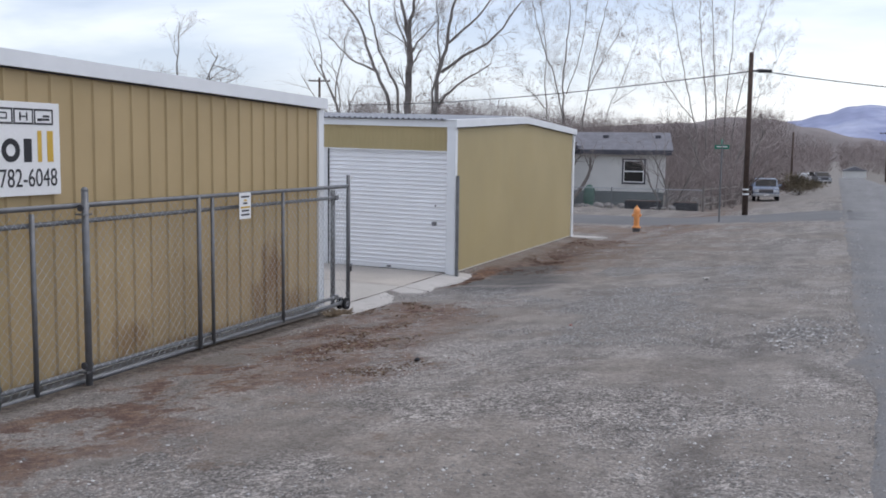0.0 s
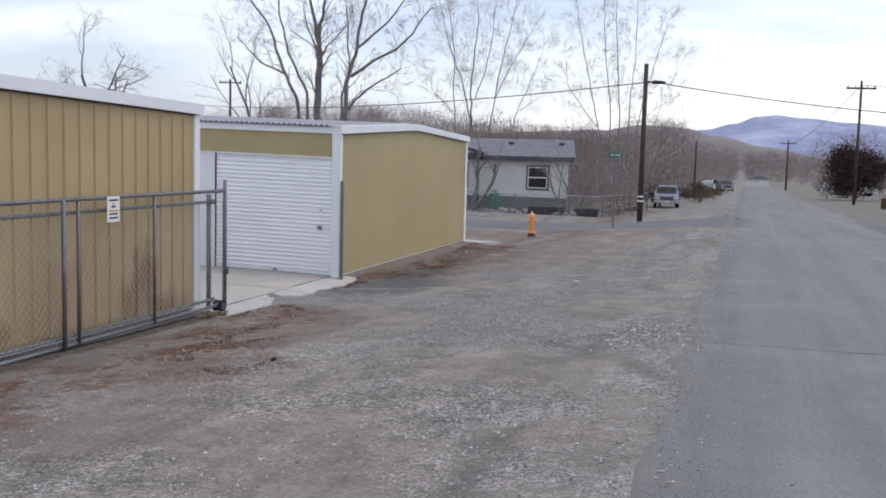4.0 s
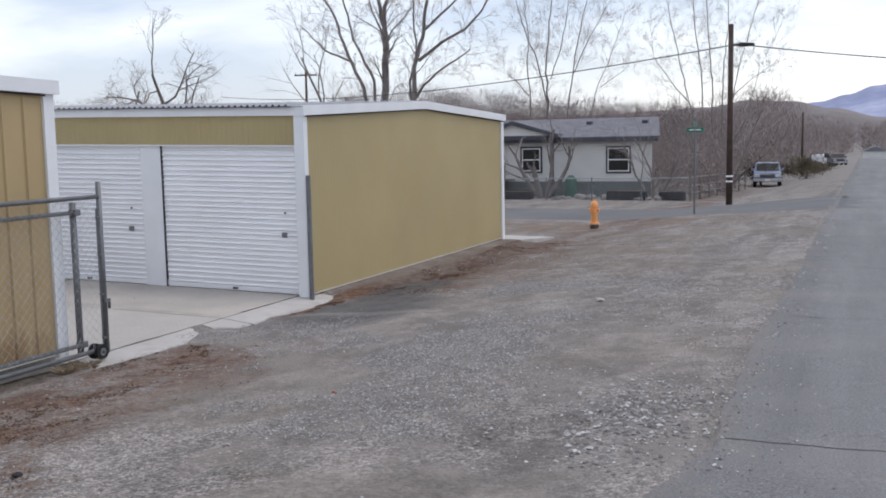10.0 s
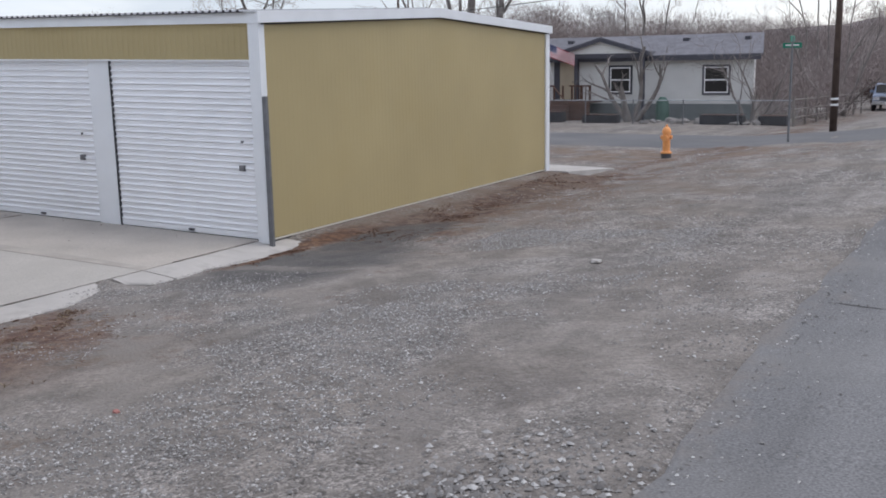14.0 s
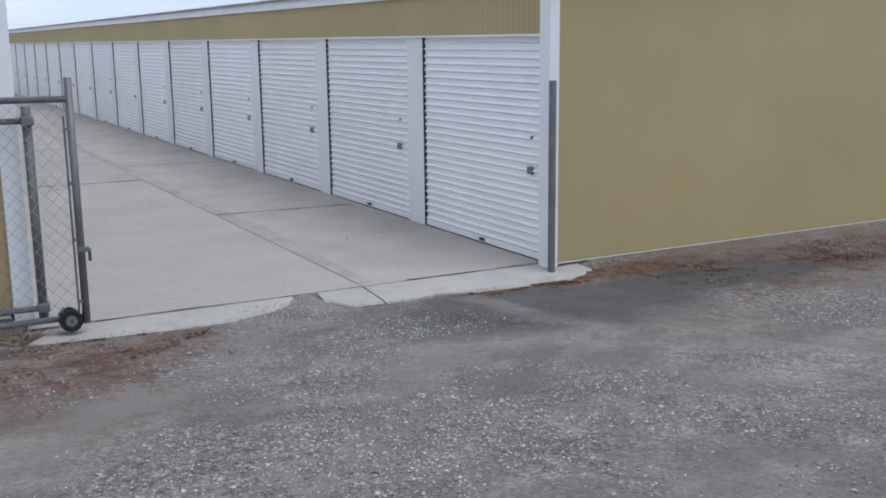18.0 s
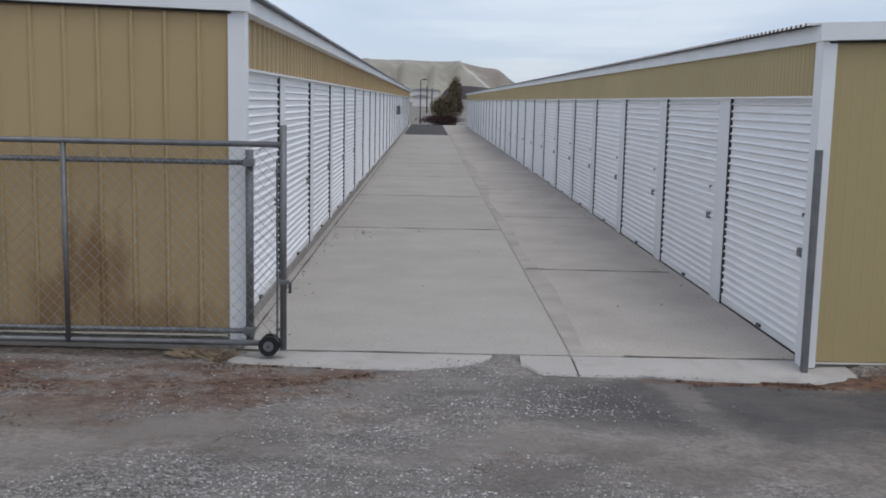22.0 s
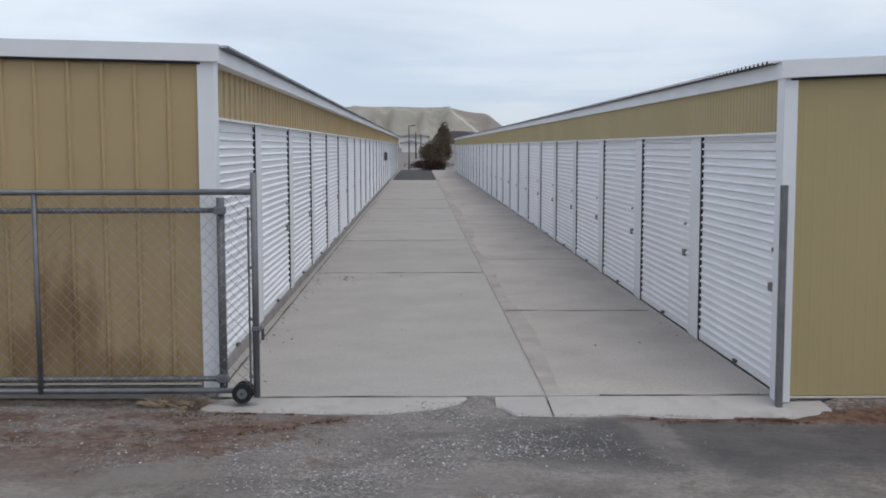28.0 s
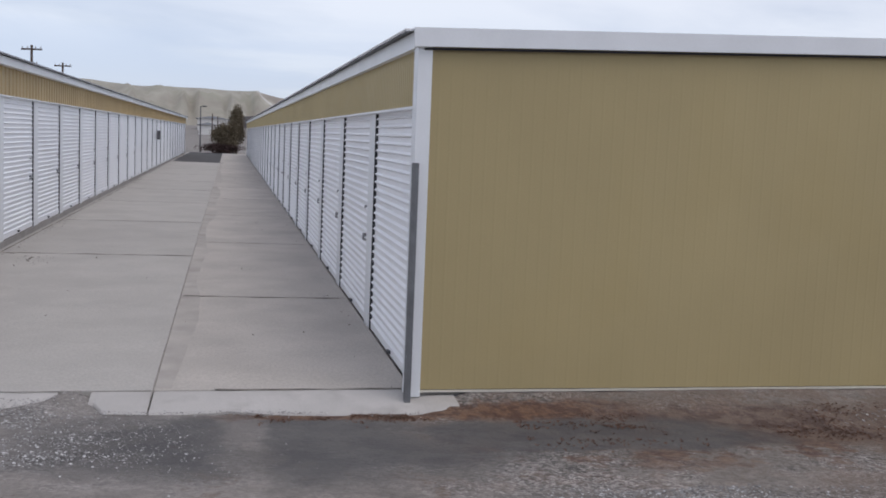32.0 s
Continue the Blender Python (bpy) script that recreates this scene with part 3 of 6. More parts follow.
def add_spill(m):
    """Dust and grit spilled over the crumbling near edge, and long wheel-worn streaks."""
    n, l = m.node_tree.nodes, m.node_tree.links
    b = n["Principled BSDF"]
    old = b.inputs["Base Color"].links[0].from_socket
    tc = n.new("ShaderNodeTexCoord")
    sep = n.new("ShaderNodeSeparateXYZ")
    l.new(tc.outputs["Object"], sep.inputs[0])

    def nz(sc, scale, det, rough):
        mp = n.new("ShaderNodeMapping")
        mp.inputs["Scale"].default_value = sc
        l.new(tc.outputs["Object"], mp.inputs["Vector"])
        t = n.new("ShaderNodeTexNoise")
        for k, v in (("Scale", scale), ("Detail", det), ("Roughness", rough)):
            t.inputs[k].default_value = v
        l.new(mp.outputs[0], t.inputs["Vector"])
        return t.outputs[0]

    def rng(src, a, c, lo, hi):
        mr = n.new("ShaderNodeMapRange")
        for k, v in (("From Min", a), ("From Max", c), ("To Min", lo), ("To Max", hi)):
            mr.inputs[k].default_value = v
        l.new(src, mr.inputs["Value"])
        return mr.outputs[0]

    def mix(fac, a, c, blend="MIX"):
        x = n.new("ShaderNodeMix")
        x.data_type = "RGBA"
        x.blend_type = blend
        for k, v in (("Factor", fac), ("A", a), ("B", c)):
            if isinstance(v, float):
                x.inputs[k].default_value = v
            elif isinstance(v, tuple):
                x.inputs[k].default_value = (*v, 1)
            else:
                l.new(v, x.inputs[k])
        return x.outputs["Result"]
    streak = rng(nz((1.0, 0.05, 1.0), 1.7, 5.0, 0.6), 0.3, 0.7, 0.86, 1.14)
    c = mix(1.0, old, streak, "MULTIPLY")
    ad = n.new("ShaderNodeMath")
    ad.operation = "MULTIPLY_ADD"
    ad.inputs[1].default_value = 2.3
    l.new(nz((1.0, 0.7, 1.0), 1.6, 9.0, 0.72), ad.inputs[0])
    l.new(sep.outputs[0], ad.inputs[2])
    grit = rng(nz((1, 1, 1), 48.0, 3.0, 0.6), 0.3, 0.7, 0.7, 1.3)
    c = mix(rng(ad.outputs[0], 8.12, 8.45, 0.9, 0.0), c, mix(1.0, (0.215, 0.198, 0.186), grit, "MULTIPLY"))
    l.new(c, b.inputs["Base Color"])


add_spill(M_road)
V, F = road_mesh()
tagged(obj("road", V, F, M_road, smooth=True), "worn grey asphalt road with a ragged crumbling edge", "road", kind="structure")


def street_mesh():
    V, F = [], []
    xs = [-150 + i * 4 for i in range(36)] + [-6 + i * 0.7 for i in range(1, 20)] + [7.5 + 5 * i for i in range(24)]
    for x in xs:
        y0 = 18.6 + 0.2 * noise.noise((x * 0.5, 0, 0)) - 0.05 * x * (x < 0) * 0 - 2.2 * sst(3.5, 7.2, x) * (1 - sst(12, 15, x))
        y1 = 27.4 + 0.2 * noise.noise((x * 0.5, 9, 0)) + 2.5 * sst(3.5, 7.2, x) * (1 - sst(12, 15, x))
        for k in range(7):
            y = y0 + (y1 - y0) * k / 6
            V.append((x, y, gz(x, y) + (0.012 if 0 < k < 6 else -0.04)))
    for j in range(len(xs) - 1):
        for i in range(6):
            F.append((j * 7 + i, (j + 1) * 7 + i, (j + 1) * 7 + i + 1, j * 7 + i + 1))
    return V, F


road_ob = bpy.data.objects["road"]
M_crack = mat("crack_dirt", (0.07, 0.067, 0.065), 1.0, bump=0)
for y, x0, x1, sd in ((-7.35, 7.25, 12.0, 1), (-2.55, 7.3, 9.4, 2), (-12.6, 8.2, 12.0, 3), (2.2, 7.4, 12.0, 4), (9.0, 8.0, 12.0, 5)):
    ra, rc_ = road_crack(y, x0, x1, sd)
    nn = len(ra)
    obj("crack", ra + rc_, [(i, i + 1, nn + i + 1, nn + i) for i in range(nn - 1)], M_crack, road_ob, "thin dark crack")
V, F = street_mesh()
tagged(obj("road_cross_street", V, F, M_street, smooth=True), "grey asphalt side street crossing the road", "road", kind="structure")

# the frame of the storage rows: s runs back from the road, with the fall of the yard
SX, SZ = 0.010, 0.019


def W(s, y, z):
    return (-s, y - SX * s, z + SZ * s)


M_latch = mat("steel_latch", (0.20, 0.20, 0.21), 0.45, metal=0.5, var=0.2, scale=20)


# ---- storage rows ----
def ribbed(a0, a1, pitch, depth, ribw, minor=0.0):
    """Outline of a ribbed sheet: (place along it, depth)."""
    pts, a = [], a0
    while a < a1 - 1e-6:
        e = min(a + pitch, a1)
        if e - a > ribw * 1.6:
            pts += [(a, 0.0)]
            if minor:
                for k in (0.36, 0.66):
                    c = a + (e - ribw - a) * k
                    pts += [(c - 0.012, 0.0), (c - 0.006, minor), (c + 0.006, minor), (c + 0.012, 0.0)]
            pts += [(e - ribw, 0.0), (e - ribw * 0.72, depth), (e - ribw * 0.28, depth), (e, 0.0)]
        else:
            pts += [(a, 0.0), (e, 0.0)]
        a = e
    out = []
    for p in pts:
        if not out or p[0] - out[-1][0] > 1e-5:
            out.append(p)
    return out


def strip(rows):
    """Faces over equal rows of points."""
    n = len(rows[0])
    V = [p for r in rows for p in r]
    F = [(j * n + i, j * n + i + 1, (j + 1) * n + i + 1, (j + 1) * n + i) for j in range(len(rows) - 1) for i in range(n - 1)]
    return V, F


def curtain_profile(height):
    """(height, stand-out) up a roll-up door: flat slats, each with a rounded bead at its foot."""
    z = 0.085
    prof = [(0.0, 0.012)]
    while z < height + 0.05:
        prof += [(z, 0.010), (z + 0.009, 0.038), (z + 0.016, 0.040), (z + 0.036, 0.015), (z + 0.060, 0.016), (z + 0.081, 0.018)]
        z += 0.084
    return prof


def storage_row(name, label, y0, sign, width, zb, length, n_doors, first, pitch, dwidth, head, eave, ridge, m_wall, ribs, hribs, latch_near, trim, over, back=0.0):
    """trim: the corner trim's two edges; over: the eave's overhang; back: how far the row stands back from the road."""
    b = thing(name, W(back, y0, zb), label, "building", "storage rows")
    O = Vector(W(back, y0, zb))

    def P(s, v, z):
        p = Vector(W(s + back, y0 + sign * v, zb + z)) - O
        return (p.x, p.y, p.z)

    def bxp(nm, s0, s1, v0, v1, z0, z1, m, lab="", par=b, bev=0.0):
        bm = bx(s0, s1, v0, v1, z0, z1, bevel=bev)
        for q in bm.verts:
            q.co = P(*q.co)
        bmesh.ops.recalc_face_normals(bm, faces=bm.faces)
        return part(nm, bm, m, par, lab)
    top = lambda v: eave + (ridge - eave) * (1 - abs(v - width / 2) / (width / 2))
    # end wall sheet towards the road, and plain walls round the rest
    pr = ribbed(trim[1] - 0.01, width - 0.12, *ribs)
    pr = sorted(set(pr + [(width / 2, 0.0)]))
    V, F = strip([[P(-d, v, 0.035) for v, d in pr], [P(-d, v, top(v) - 0.10) for v, d in pr]])
    obj("end_wall", V, F, m_wall, b, "tan ribbed metal siding")
    bm = poly_prism(bmesh.new(), [(0.1, 0.0), (width - 0.1, 0.0), (width - 0.1, eave - 0.15), (width / 2, ridge - 0.15), (0.1, eave - 0.15)], "x", 0.012, 0.06)
    for q in bm.verts:
        q.co = P(*q.co)
    part("end_wall_core", bm, M_gap, b)
    bxp("back_wall", 0.1, length, width - 0.08, width, 0, eave - 0.1, m_wall)
    bxp("far_wall", length - 0.08, length, 0.1, width - 0.08, 0, eave - 0.1, m_wall)
    bxp("inner_wall", 0.1, length - 0.1, 0.22, 0.26, 0, eave - 0.12, M_gap)
    bxp("foundation", 0.03, length, 0.03, width - 0.02, -0.45, 0.0, M_conc, "grey concrete footing")
    bxp("base_trim", -0.012, 0.02, 0.05, width - 0.03, 0.012, 0.028, M_cream, "cream base trim")
    # corner trims
    bxp("corner_trim", -0.035, min(0.14, first - 0.002), trim[0], trim[1], -0.02, eave - 0.14, M_white, "white folded corner trim", bev=0.004)
    bxp("corner_trim", -0.035, 0.12, width - 0.14, width + 0.03, -0.02, eave - 0.14, M_white, "white folded corner trim", bev=0.004)
    # header over the doors
    hp = ribbed(min(0.14, first) - 0.01, length, *hribs)
    V, F = strip([[P(s, -d * 0.9, head) for s, d in hp], [P(s, -d * 0.9, eave - 0.12) for s, d in hp]])
    obj("header_panel", V, F, m_wall, b, "tan ribbed header panel above the doors")
    bxp("header_trim", min(0.14, first) - 0.01, length, -0.030, 0.12, head - 0.02, head, M_white, "white trim under the header")
    # eave gutter board and gable boards
    bxp("eave_trim", -0.043, length + 0.05, 0.03 - over, 0.03, eave - 0.15, eave - 0.016, M_white, "white eave trim")
    bxp("eave_trim", -0.043, length + 0.05, width, width + 0.07, eave - 0.15, eave - 0.016, M_white, "white eave trim")
    for va, vb, za, zc in ((-over, width / 2, eave, ridge), (width / 2, width + 0.09, ridge, eave)):
        bm = poly_prism(bmesh.new(), [(va, za - 0.15), (vb, zc - 0.15), (vb, zc), (va, za)], "x", -0.075, -0.044)
        for q in bm.verts:
            q.co = P(*q.co)
        bmesh.ops.recalc_face_normals(bm, faces=bm.faces)
        part("gable_trim", bm, M_white, b, "white gable fascia")
        # thin dark strip drawn in place of the fascia's shadow on the wall
        bm = poly_prism(bmesh.new(), [(max(va, 0.0), za - 0.170), (min(vb, width), zc - 0.170), (min(vb, width), zc - 0.152), (max(va, 0.0), za - 0.152)], "x", -0.042, -0.037)
        for q in bm.verts:
            q.co = P(*q.co)
        bmesh.ops.recalc_face_normals(bm, faces=bm.faces)
        part("fascia_gap", bm, M_guide_shade, b, "dark strip standing in for the shadow line under the fascia")
        bm = poly_prism(bmesh.new(), [(va, za - 0.012), (vb, zc - 0.012), (vb, zc - 0.002), (va, za - 0.002)], "x", -0.044, 0.14)
        for q in bm.verts:
            q.co = P(*q.co)
        bmesh.ops.recalc_face_normals(bm, faces=bm.faces)
        part("gable_cap", bm, M_white, b)
    # corrugated roof, one sheet a slope
    rp = ribbed(0.14, length + 0.05, 0.115, 0.026, 0.06)
    for va, vb, za, zc in ((-over - 0.03, width / 2, eave, ridge), (width / 2, width + 0.12, ridge, eave)):
        rows = [[P(s, va, za + d - 0.01) for s, d in rp], [P(s, vb, zc + d - 0.01) for s, d in rp]]
        V, F = strip(rows)
        n = len(rp)
        V2 = [P(s, va, za - 0.022) for s, d in rp] if va < 0 else [P(s, vb, zc - 0.022) for s, d in rp]
        k = 0 if va < 0 else n
        obj("roof_sheet", V, F, M_roof, b, "grey corrugated metal roofing")
        # closure coloured near-black to paint the shade in the rib hollows
        obj("eave_closure", V[k:k + n] + V2, [(i, i + 1, n + i + 1, n + i) for i in range(n - 1)], M_guide_shade, b, "closure under the roof ribs, near-black for their shaded hollows")
    # doors and the piers between them
    prof = curtain_profile(head)
    dwidth += 0.006
    dv = 0.075

    def Q(s, v, z):
        p = Vector((-s, -SX * s + sign * v, z + SZ * s))
        return (p.x, p.y, p.z)

    def dpart(bm):
        for q in bm.verts:
            q.co = Q(*q.co)
        bmesh.ops.recalc_face_normals(bm, faces=bm.faces)
        return bm
    pv, pf = strip([[Q(0.0, dv - d, z), Q(dwidth, dv - d, z)] for z, d in prof if z < head])
    ls = 0.27 if latch_near else dwidth - 0.22
    l1 = ls - 0.02 if latch_near else ls + 0.02
    proto = None
    for i in range(n_doors):
        s0 = first + pitch * i
        at = Vector(P(s0, 0, 0))
        if proto is None:
            d = obj("roll_up_door", pv, pf, M_door, b, "white ribbed steel roll-up door")
            part("bottom_bar", dpart(bx(0.0, dwidth, dv - 0.03, dv + 0.02, 0.012, 0.085)), M_door, d)
            # guide strip, its dark colour painting the shade of the door's edge gap
            part("door_guide", dpart(bx(dwidth + 0.003, dwidth + 0.024, 0.031, dv + 0.05, 0.0, head - 0.022)), M_guide_shade, d, "door guide channel, near-black for the shade of the edge gap")
            part("latch", dpart(bx(ls - 0.045, ls + 0.045, dv - 0.052, dv - 0.012, 0.905, 0.985, bevel=0.008)), M_latch, d, "grey steel slide latch")
            part("lock_tab", dpart(bx(l1 - 0.014, l1 + 0.014, dv - 0.045, dv - 0.012, 1.275, 1.31, bevel=0.006)), M_latch, d)
            part("foot_handle", dpart(bx(dwidth * 0.46, dwidth * 0.46 + 0.09, dv - 0.06, dv - 0.03, 0.03, 0.062, bevel=0.008)), M_darkmetal, d)
            d.matrix_local = Matrix.Translation(at)
            proto = d
        else:
            copy_thing(proto, Matrix.Translation(at))
        e0, e1 = s0 + dwidth + 0.026, first + pitch * (i + 1)
        if i == n_doors - 1:
            e1 = length
        bxp("door_pier", e0, e1 - 0.002, 0.028, 0.2, 0.0, head - 0.021, M_white, "white door pier")
    if first > 0.15:
        bxp("door_pier", 0.142, first - 0.002, 0.028, 0.2, 0.0, head - 0.021, M_white, "white door pier")
    return b


B_LEN = 0.155 + 3.007 * 27
row_b = storage_row("storage_building", "long tan metal storage row with white roll-up doors", -0.02, 1, 9.16, 0.0, B_LEN, 27, 0.155, 3.007, 2.566,
                    2.36, 2.968, 3.165, M_tanB, (0.1, 0.0011, 0.03), (0.1, 0.006, 0.04), True, (-0.05, 0.068), 0.09)
A_LEN = 0.41 + 3.0 * 26
row_a = storage_row("storage_building", "tan ribbed metal storage row with white doors behind the gate", -5.12, -1, 12.0, 0.11, A_LEN, 26, 0.41, 3.0, 2.56,
                    2.40, 3.01, 3.17, M_tanA, (0.29, 0.022, 0.05), (0.29, 0.022, 0.05), False, (-0.12, 0.028), 0.17, 0.155)
# small dark unit plate and a security lamp on the rows
bm = bx(-0.25, 0.25, -0.16, 0.0, -0.22, 0.22, bevel=0.01)
tagged(part("wall_box", bm, M_darkmetal), "dark grey meter box on the storage wall", "box").matrix_world = pose(*W(44.3, -5.09, 1.72), 0, 0, 180)

# ---- yard paving ----
yard = thing("floor_alley", W(0, -2.5, 0), "concrete alley of pale and darker slabs with dark joints", "pavement")
tagged(yard, kind="structure")
YO = Vector(W(0, -2.5, 0))
M_patch = mat("dark_patch", (0.085, 0.082, 0.082), 0.95, var=0.15, scale=2)


def slab(s0, s1, ya, yb, m, nm="slab"):
    bm = bx(s0 + 0.012, s1 - 0.012, ya + 0.001, yb - 0.001, -0.14, 0.0)
    es = [e for e in bm.edges if all(v.co.z > -0.01 for v in e.verts)]
    bmesh.ops.bevel(bm, geom=es, offset=0.004, segments=1, affect="EDGES")
    for q in bm.verts:
        q.co = Vector(W(q.co.x, q.co.y, q.co.z)) - YO
    bmesh.ops.recalc_face_normals(bm, faces=bm.faces)
    return part(nm, bm, m, yard)


js = [0.17, 8.9] + [8.9 + 6.1 * k for k in range(1, 13)]
for a, c in zip(js, js[1:]):
    slab(a, c, -5.055, -2.08, M_patch if 59 < (a + c) / 2 < 82 else M_slab_l)
jr = [0.17, 4.8] + [4.8 + 6.2 * k for k in range(1, 14)]
for a, c in zip(jr, jr[1:]):
    slab(a, c, -2.08, 0.14, M_slab_r)
for a, c in zip(jr, jr[1:]):
    slab(a, c, -5.22, -5.055, M_slab_l, "gutter_slab")
bed = bx(0.2, 88, -5.04, -0.02, -0.3, -0.05)
for q in bed.verts:
    q.co = Vector(W(*q.co)) - YO
part("slab_bed", bed, M_gap, yard)
# dirt packed into the joints and cracks
M_joint = mat("joint_dirt", (0.115, 0.10, 0.088), 1.0, var=0.3, scale=8, bump=0.3)


def joint(s0, ya, yb, seed, w=0.030, slant=0.0):
    n = max(8, int((yb - ya) / 0.09))
    a, c = [], []
    for i in range(n + 1):
        y = ya + (yb - ya) * i / n
        f = max(0.15, 0.75 + 1.5 * noise.noise((y * 2.3, seed, 0)) + 0.8 * noise.noise((y * 8, seed, 4)))
        m = s0 + slant * (y - ya) + 0.05 * noise.noise((y * 0.9, seed, 7)) + 0.02 * noise.noise((y * 3.1, seed, 9))
        a.append(W(m - w * f, y, 0.005))
        c.append(W(m + w * f, y, 0.005))
    V, F = strip([[tuple(Vector(p) - YO) for p in a], [tuple(Vector(p) - YO) for p in c]])
    return obj("joint", V, F, M_joint, yard, "dark dirt-filled joint")


for k, s0 in enumerate(js[1:10]):
    joint(s0, -5.03, -2.1, 10 + k, 0.022)
for k, s0 in enumerate(jr[1:10]):
    joint(s0, -2.05, -0.1, 40 + k, 0.019, -0.03)


def seam(y, s0, s1, seed, w, m):
    n = int((s1 - s0) / 0.12)
    a, c = [], []
    for i in range(n + 1):
        s = s0 + (s1 - s0) * i / n
        f = max(0.25, 0.8 + 1.3 * noise.noise((s * 1.1, seed, 0)) + 0.9 * noise.noise((s * 5, seed, 4)))
        a.append(tuple(Vector(W(s, y - w * f, 0.004)) - YO))
        c.append(tuple(Vector(W(s, y + w * f * 0.8, 0.004)) - YO))
    V, F = strip([a, c])
    return obj("joint", V, F, m, yard, "dirty seam between the lanes")


M_seam = mat("seam_dirt", (0.31, 0.288, 0.262), 1.0, var=0.3, scale=6, bump=0.2)
seam(-2.085, -0.1, 30.0, 81, 0.006, M_seam)
# band of trodden dirt along the worn lane's edge
M_grime = mat("trodden_dirt", (0.408, 0.376, 0.342), 1.0, var=0.12, scale=1.6, bump=0.1, stain=(0.26, 0.24, 0.22), stain_amt=0.6, stain_scale=1.3)
ga, gc = [], []
for i in range(300):
    s = 0.25 + i * 0.2
    wd = 0.22 + 0.18 * noise.noise((s * 0.22, 4.4, 0)) + 0.03 * noise.noise((s * 0.9, 7.4, 0))
    ga.append(tuple(Vector(W(s, -2.076, 0.0028)) - YO))
    gc.append(tuple(Vector(W(s, -2.076 + max(0.03, wd), 0.0028)) - YO))
V, F = strip([ga, gc])
obj("dirt_band", V, F, M_grime, yard, "grey band of trodden dirt beside the seam")
seam(-5.058, 0.2, 50.0, 82, 0.012, M_joint)
# leaf crumbs and grit blown along the edges of the lanes
rl = np.random.RandomState(21)
V, F = [], []
for i in range(420):
    s = rl.uniform(0.1, 34) if i > 60 else rl.uniform(0.1, 9)
    y = -5.04 + abs(rl.normal(0, 0.12)) if i % 3 else (-0.12 - abs(rl.normal(0, 0.06)) if i % 2 else rl.uniform(-4.6, -0.3))
    if i % 3 == 0 and i % 2 and rl.uniform() < 0.6:
        continue
    if i % 7 == 0:
        s, y = 8.1 + rl.normal(0, 0.35), -4.4 + rl.normal(0, 0.16)
    a, w = rl.uniform(0, 6.28), rl.uniform(0.006, 0.02)
    k = len(V)
    for c_, d_, h_ in ((1, 0, 0.002), (0, 0.5, 0.010), (-1, 0, 0.002), (0, -0.5, 0.007)):
        V.append(tuple(Vector(W(s + w * (c_ * math.cos(a) - d_ * math.sin(a)), y + w * (c_ * math.sin(a) + d_ * math.cos(a)), 0.004 + h_)) - YO))
    F.append((k, k + 1, k + 2, k + 3))
tagged(obj("leaf_crumbs", V, F, M_joint, yard, "dark leaf crumbs and grit"), kind="stuff")
joint(0.165, -5.1, -3.3, 71, 0.013)
joint(0.165, -3.3, -2.1, 75, 0.006)
joint(0.165, -1.6, 0.0, 72, 0.011)
# apron at the mouth, in broken pieces


def apron(ya, yb, front, ragged, m):
    n = max(6, int((yb - ya) / 0.04))
    top, bot = [], []
    for i in range(n + 1):
        y = ya + (yb - ya) * i / n
        fx = front(y) + ragged * (noise.noise((y * 3.3, 1.0, 0)) + 0.8 * noise.noise((y * 9, 2.0, 0)) + 0.5 * noise.noise((y * 21, 3.0, 0)))
        zf = min(-0.02, gz(0.32, y) - 0.012)
        top += [(-0.16, y, -0.014), (0.5 * (fx - 0.16), y, zf * 0.45 - 0.014), (fx - 0.03, y, zf - 0.006), (fx, y, zf - 0.022)]
        bot += [(fx, y, -0.3)]
    V, F = list(top), []
    for i in range(n):
        for k in range(3):
            F.append((i * 4 + k, i * 4 + k + 1, (i + 1) * 4 + k + 1, (i + 1) * 4 + k))
    b0 = len(V)
    V += bot
    for i in range(n):
        F.append((i * 4 + 3, b0 + i, b0 + i + 1, (i + 1) * 4 + 3))
    for i in (0, n):
        c0 = len(V)
        V += [(-0.16, V[i * 4][1], -0.3)]
        F.append((i * 4, i * 4 + 1, i * 4 + 2, i * 4 + 3, b0 + i, c0))
    V = [(x - YO.x, y - YO.y, z - YO.z + 0.012) for x, y, z in V]
    return obj("apron_piece", V, F, m, yard, "pale cracked concrete apron piece")


apron(-5.12, -2.80, lambda y: 0.33 - 0.20 * sst(-3.7, -2.95, y) - 0.16 * sst(-2.95, -2.81, y), 0.04, M_slab_w)
apron(-2.55, -2.09, lambda y: 0.02 + 0.30 * sst(-2.55, -2.38, y), 0.03, M_slab_w)
apron(-2.075, 0.34, lambda y: 0.36 - 0.10 * sst(-0.2, 0.34, y) - 0.14 * math.exp(-((y + 1.45) / 0.30) ** 2), 0.045, M_slab_w)
# gravel heaped into the gap of the apron
def spill_z(x, y):
    c = -3.02 + 0.34 * sst(-0.2, 0.5, -x + 0.3)
    k = math.exp(-((y - c) / (0.13 + 0.30 * sst(-0.1, 0.7, x))) ** 2) * (1 - sst(0.55, 1.0, x)) * sst(-0.22, -0.12, x)
    g = gz(max(x, 0.31), y)
    return g - 0.03 + k * max(0.0, 0.049 - 0.11 * max(0.0, x + 0.1) - g) + 0.010 * noise.noise((x * 9, y * 9, 2.2))


gxs = [-0.22 + 0.06 * i for i in range(22)]
gys = [-3.5 + 0.06 * i for i in range(25)]
V, F = strip([[(x, y, spill_z(x, y)) for y in gys] for x in gxs])
tagged(obj("gravel_spill", V, F, M_ground, smooth=True), "grey gravel spilled into the gap of the apron", "gravel", kind="stuff")
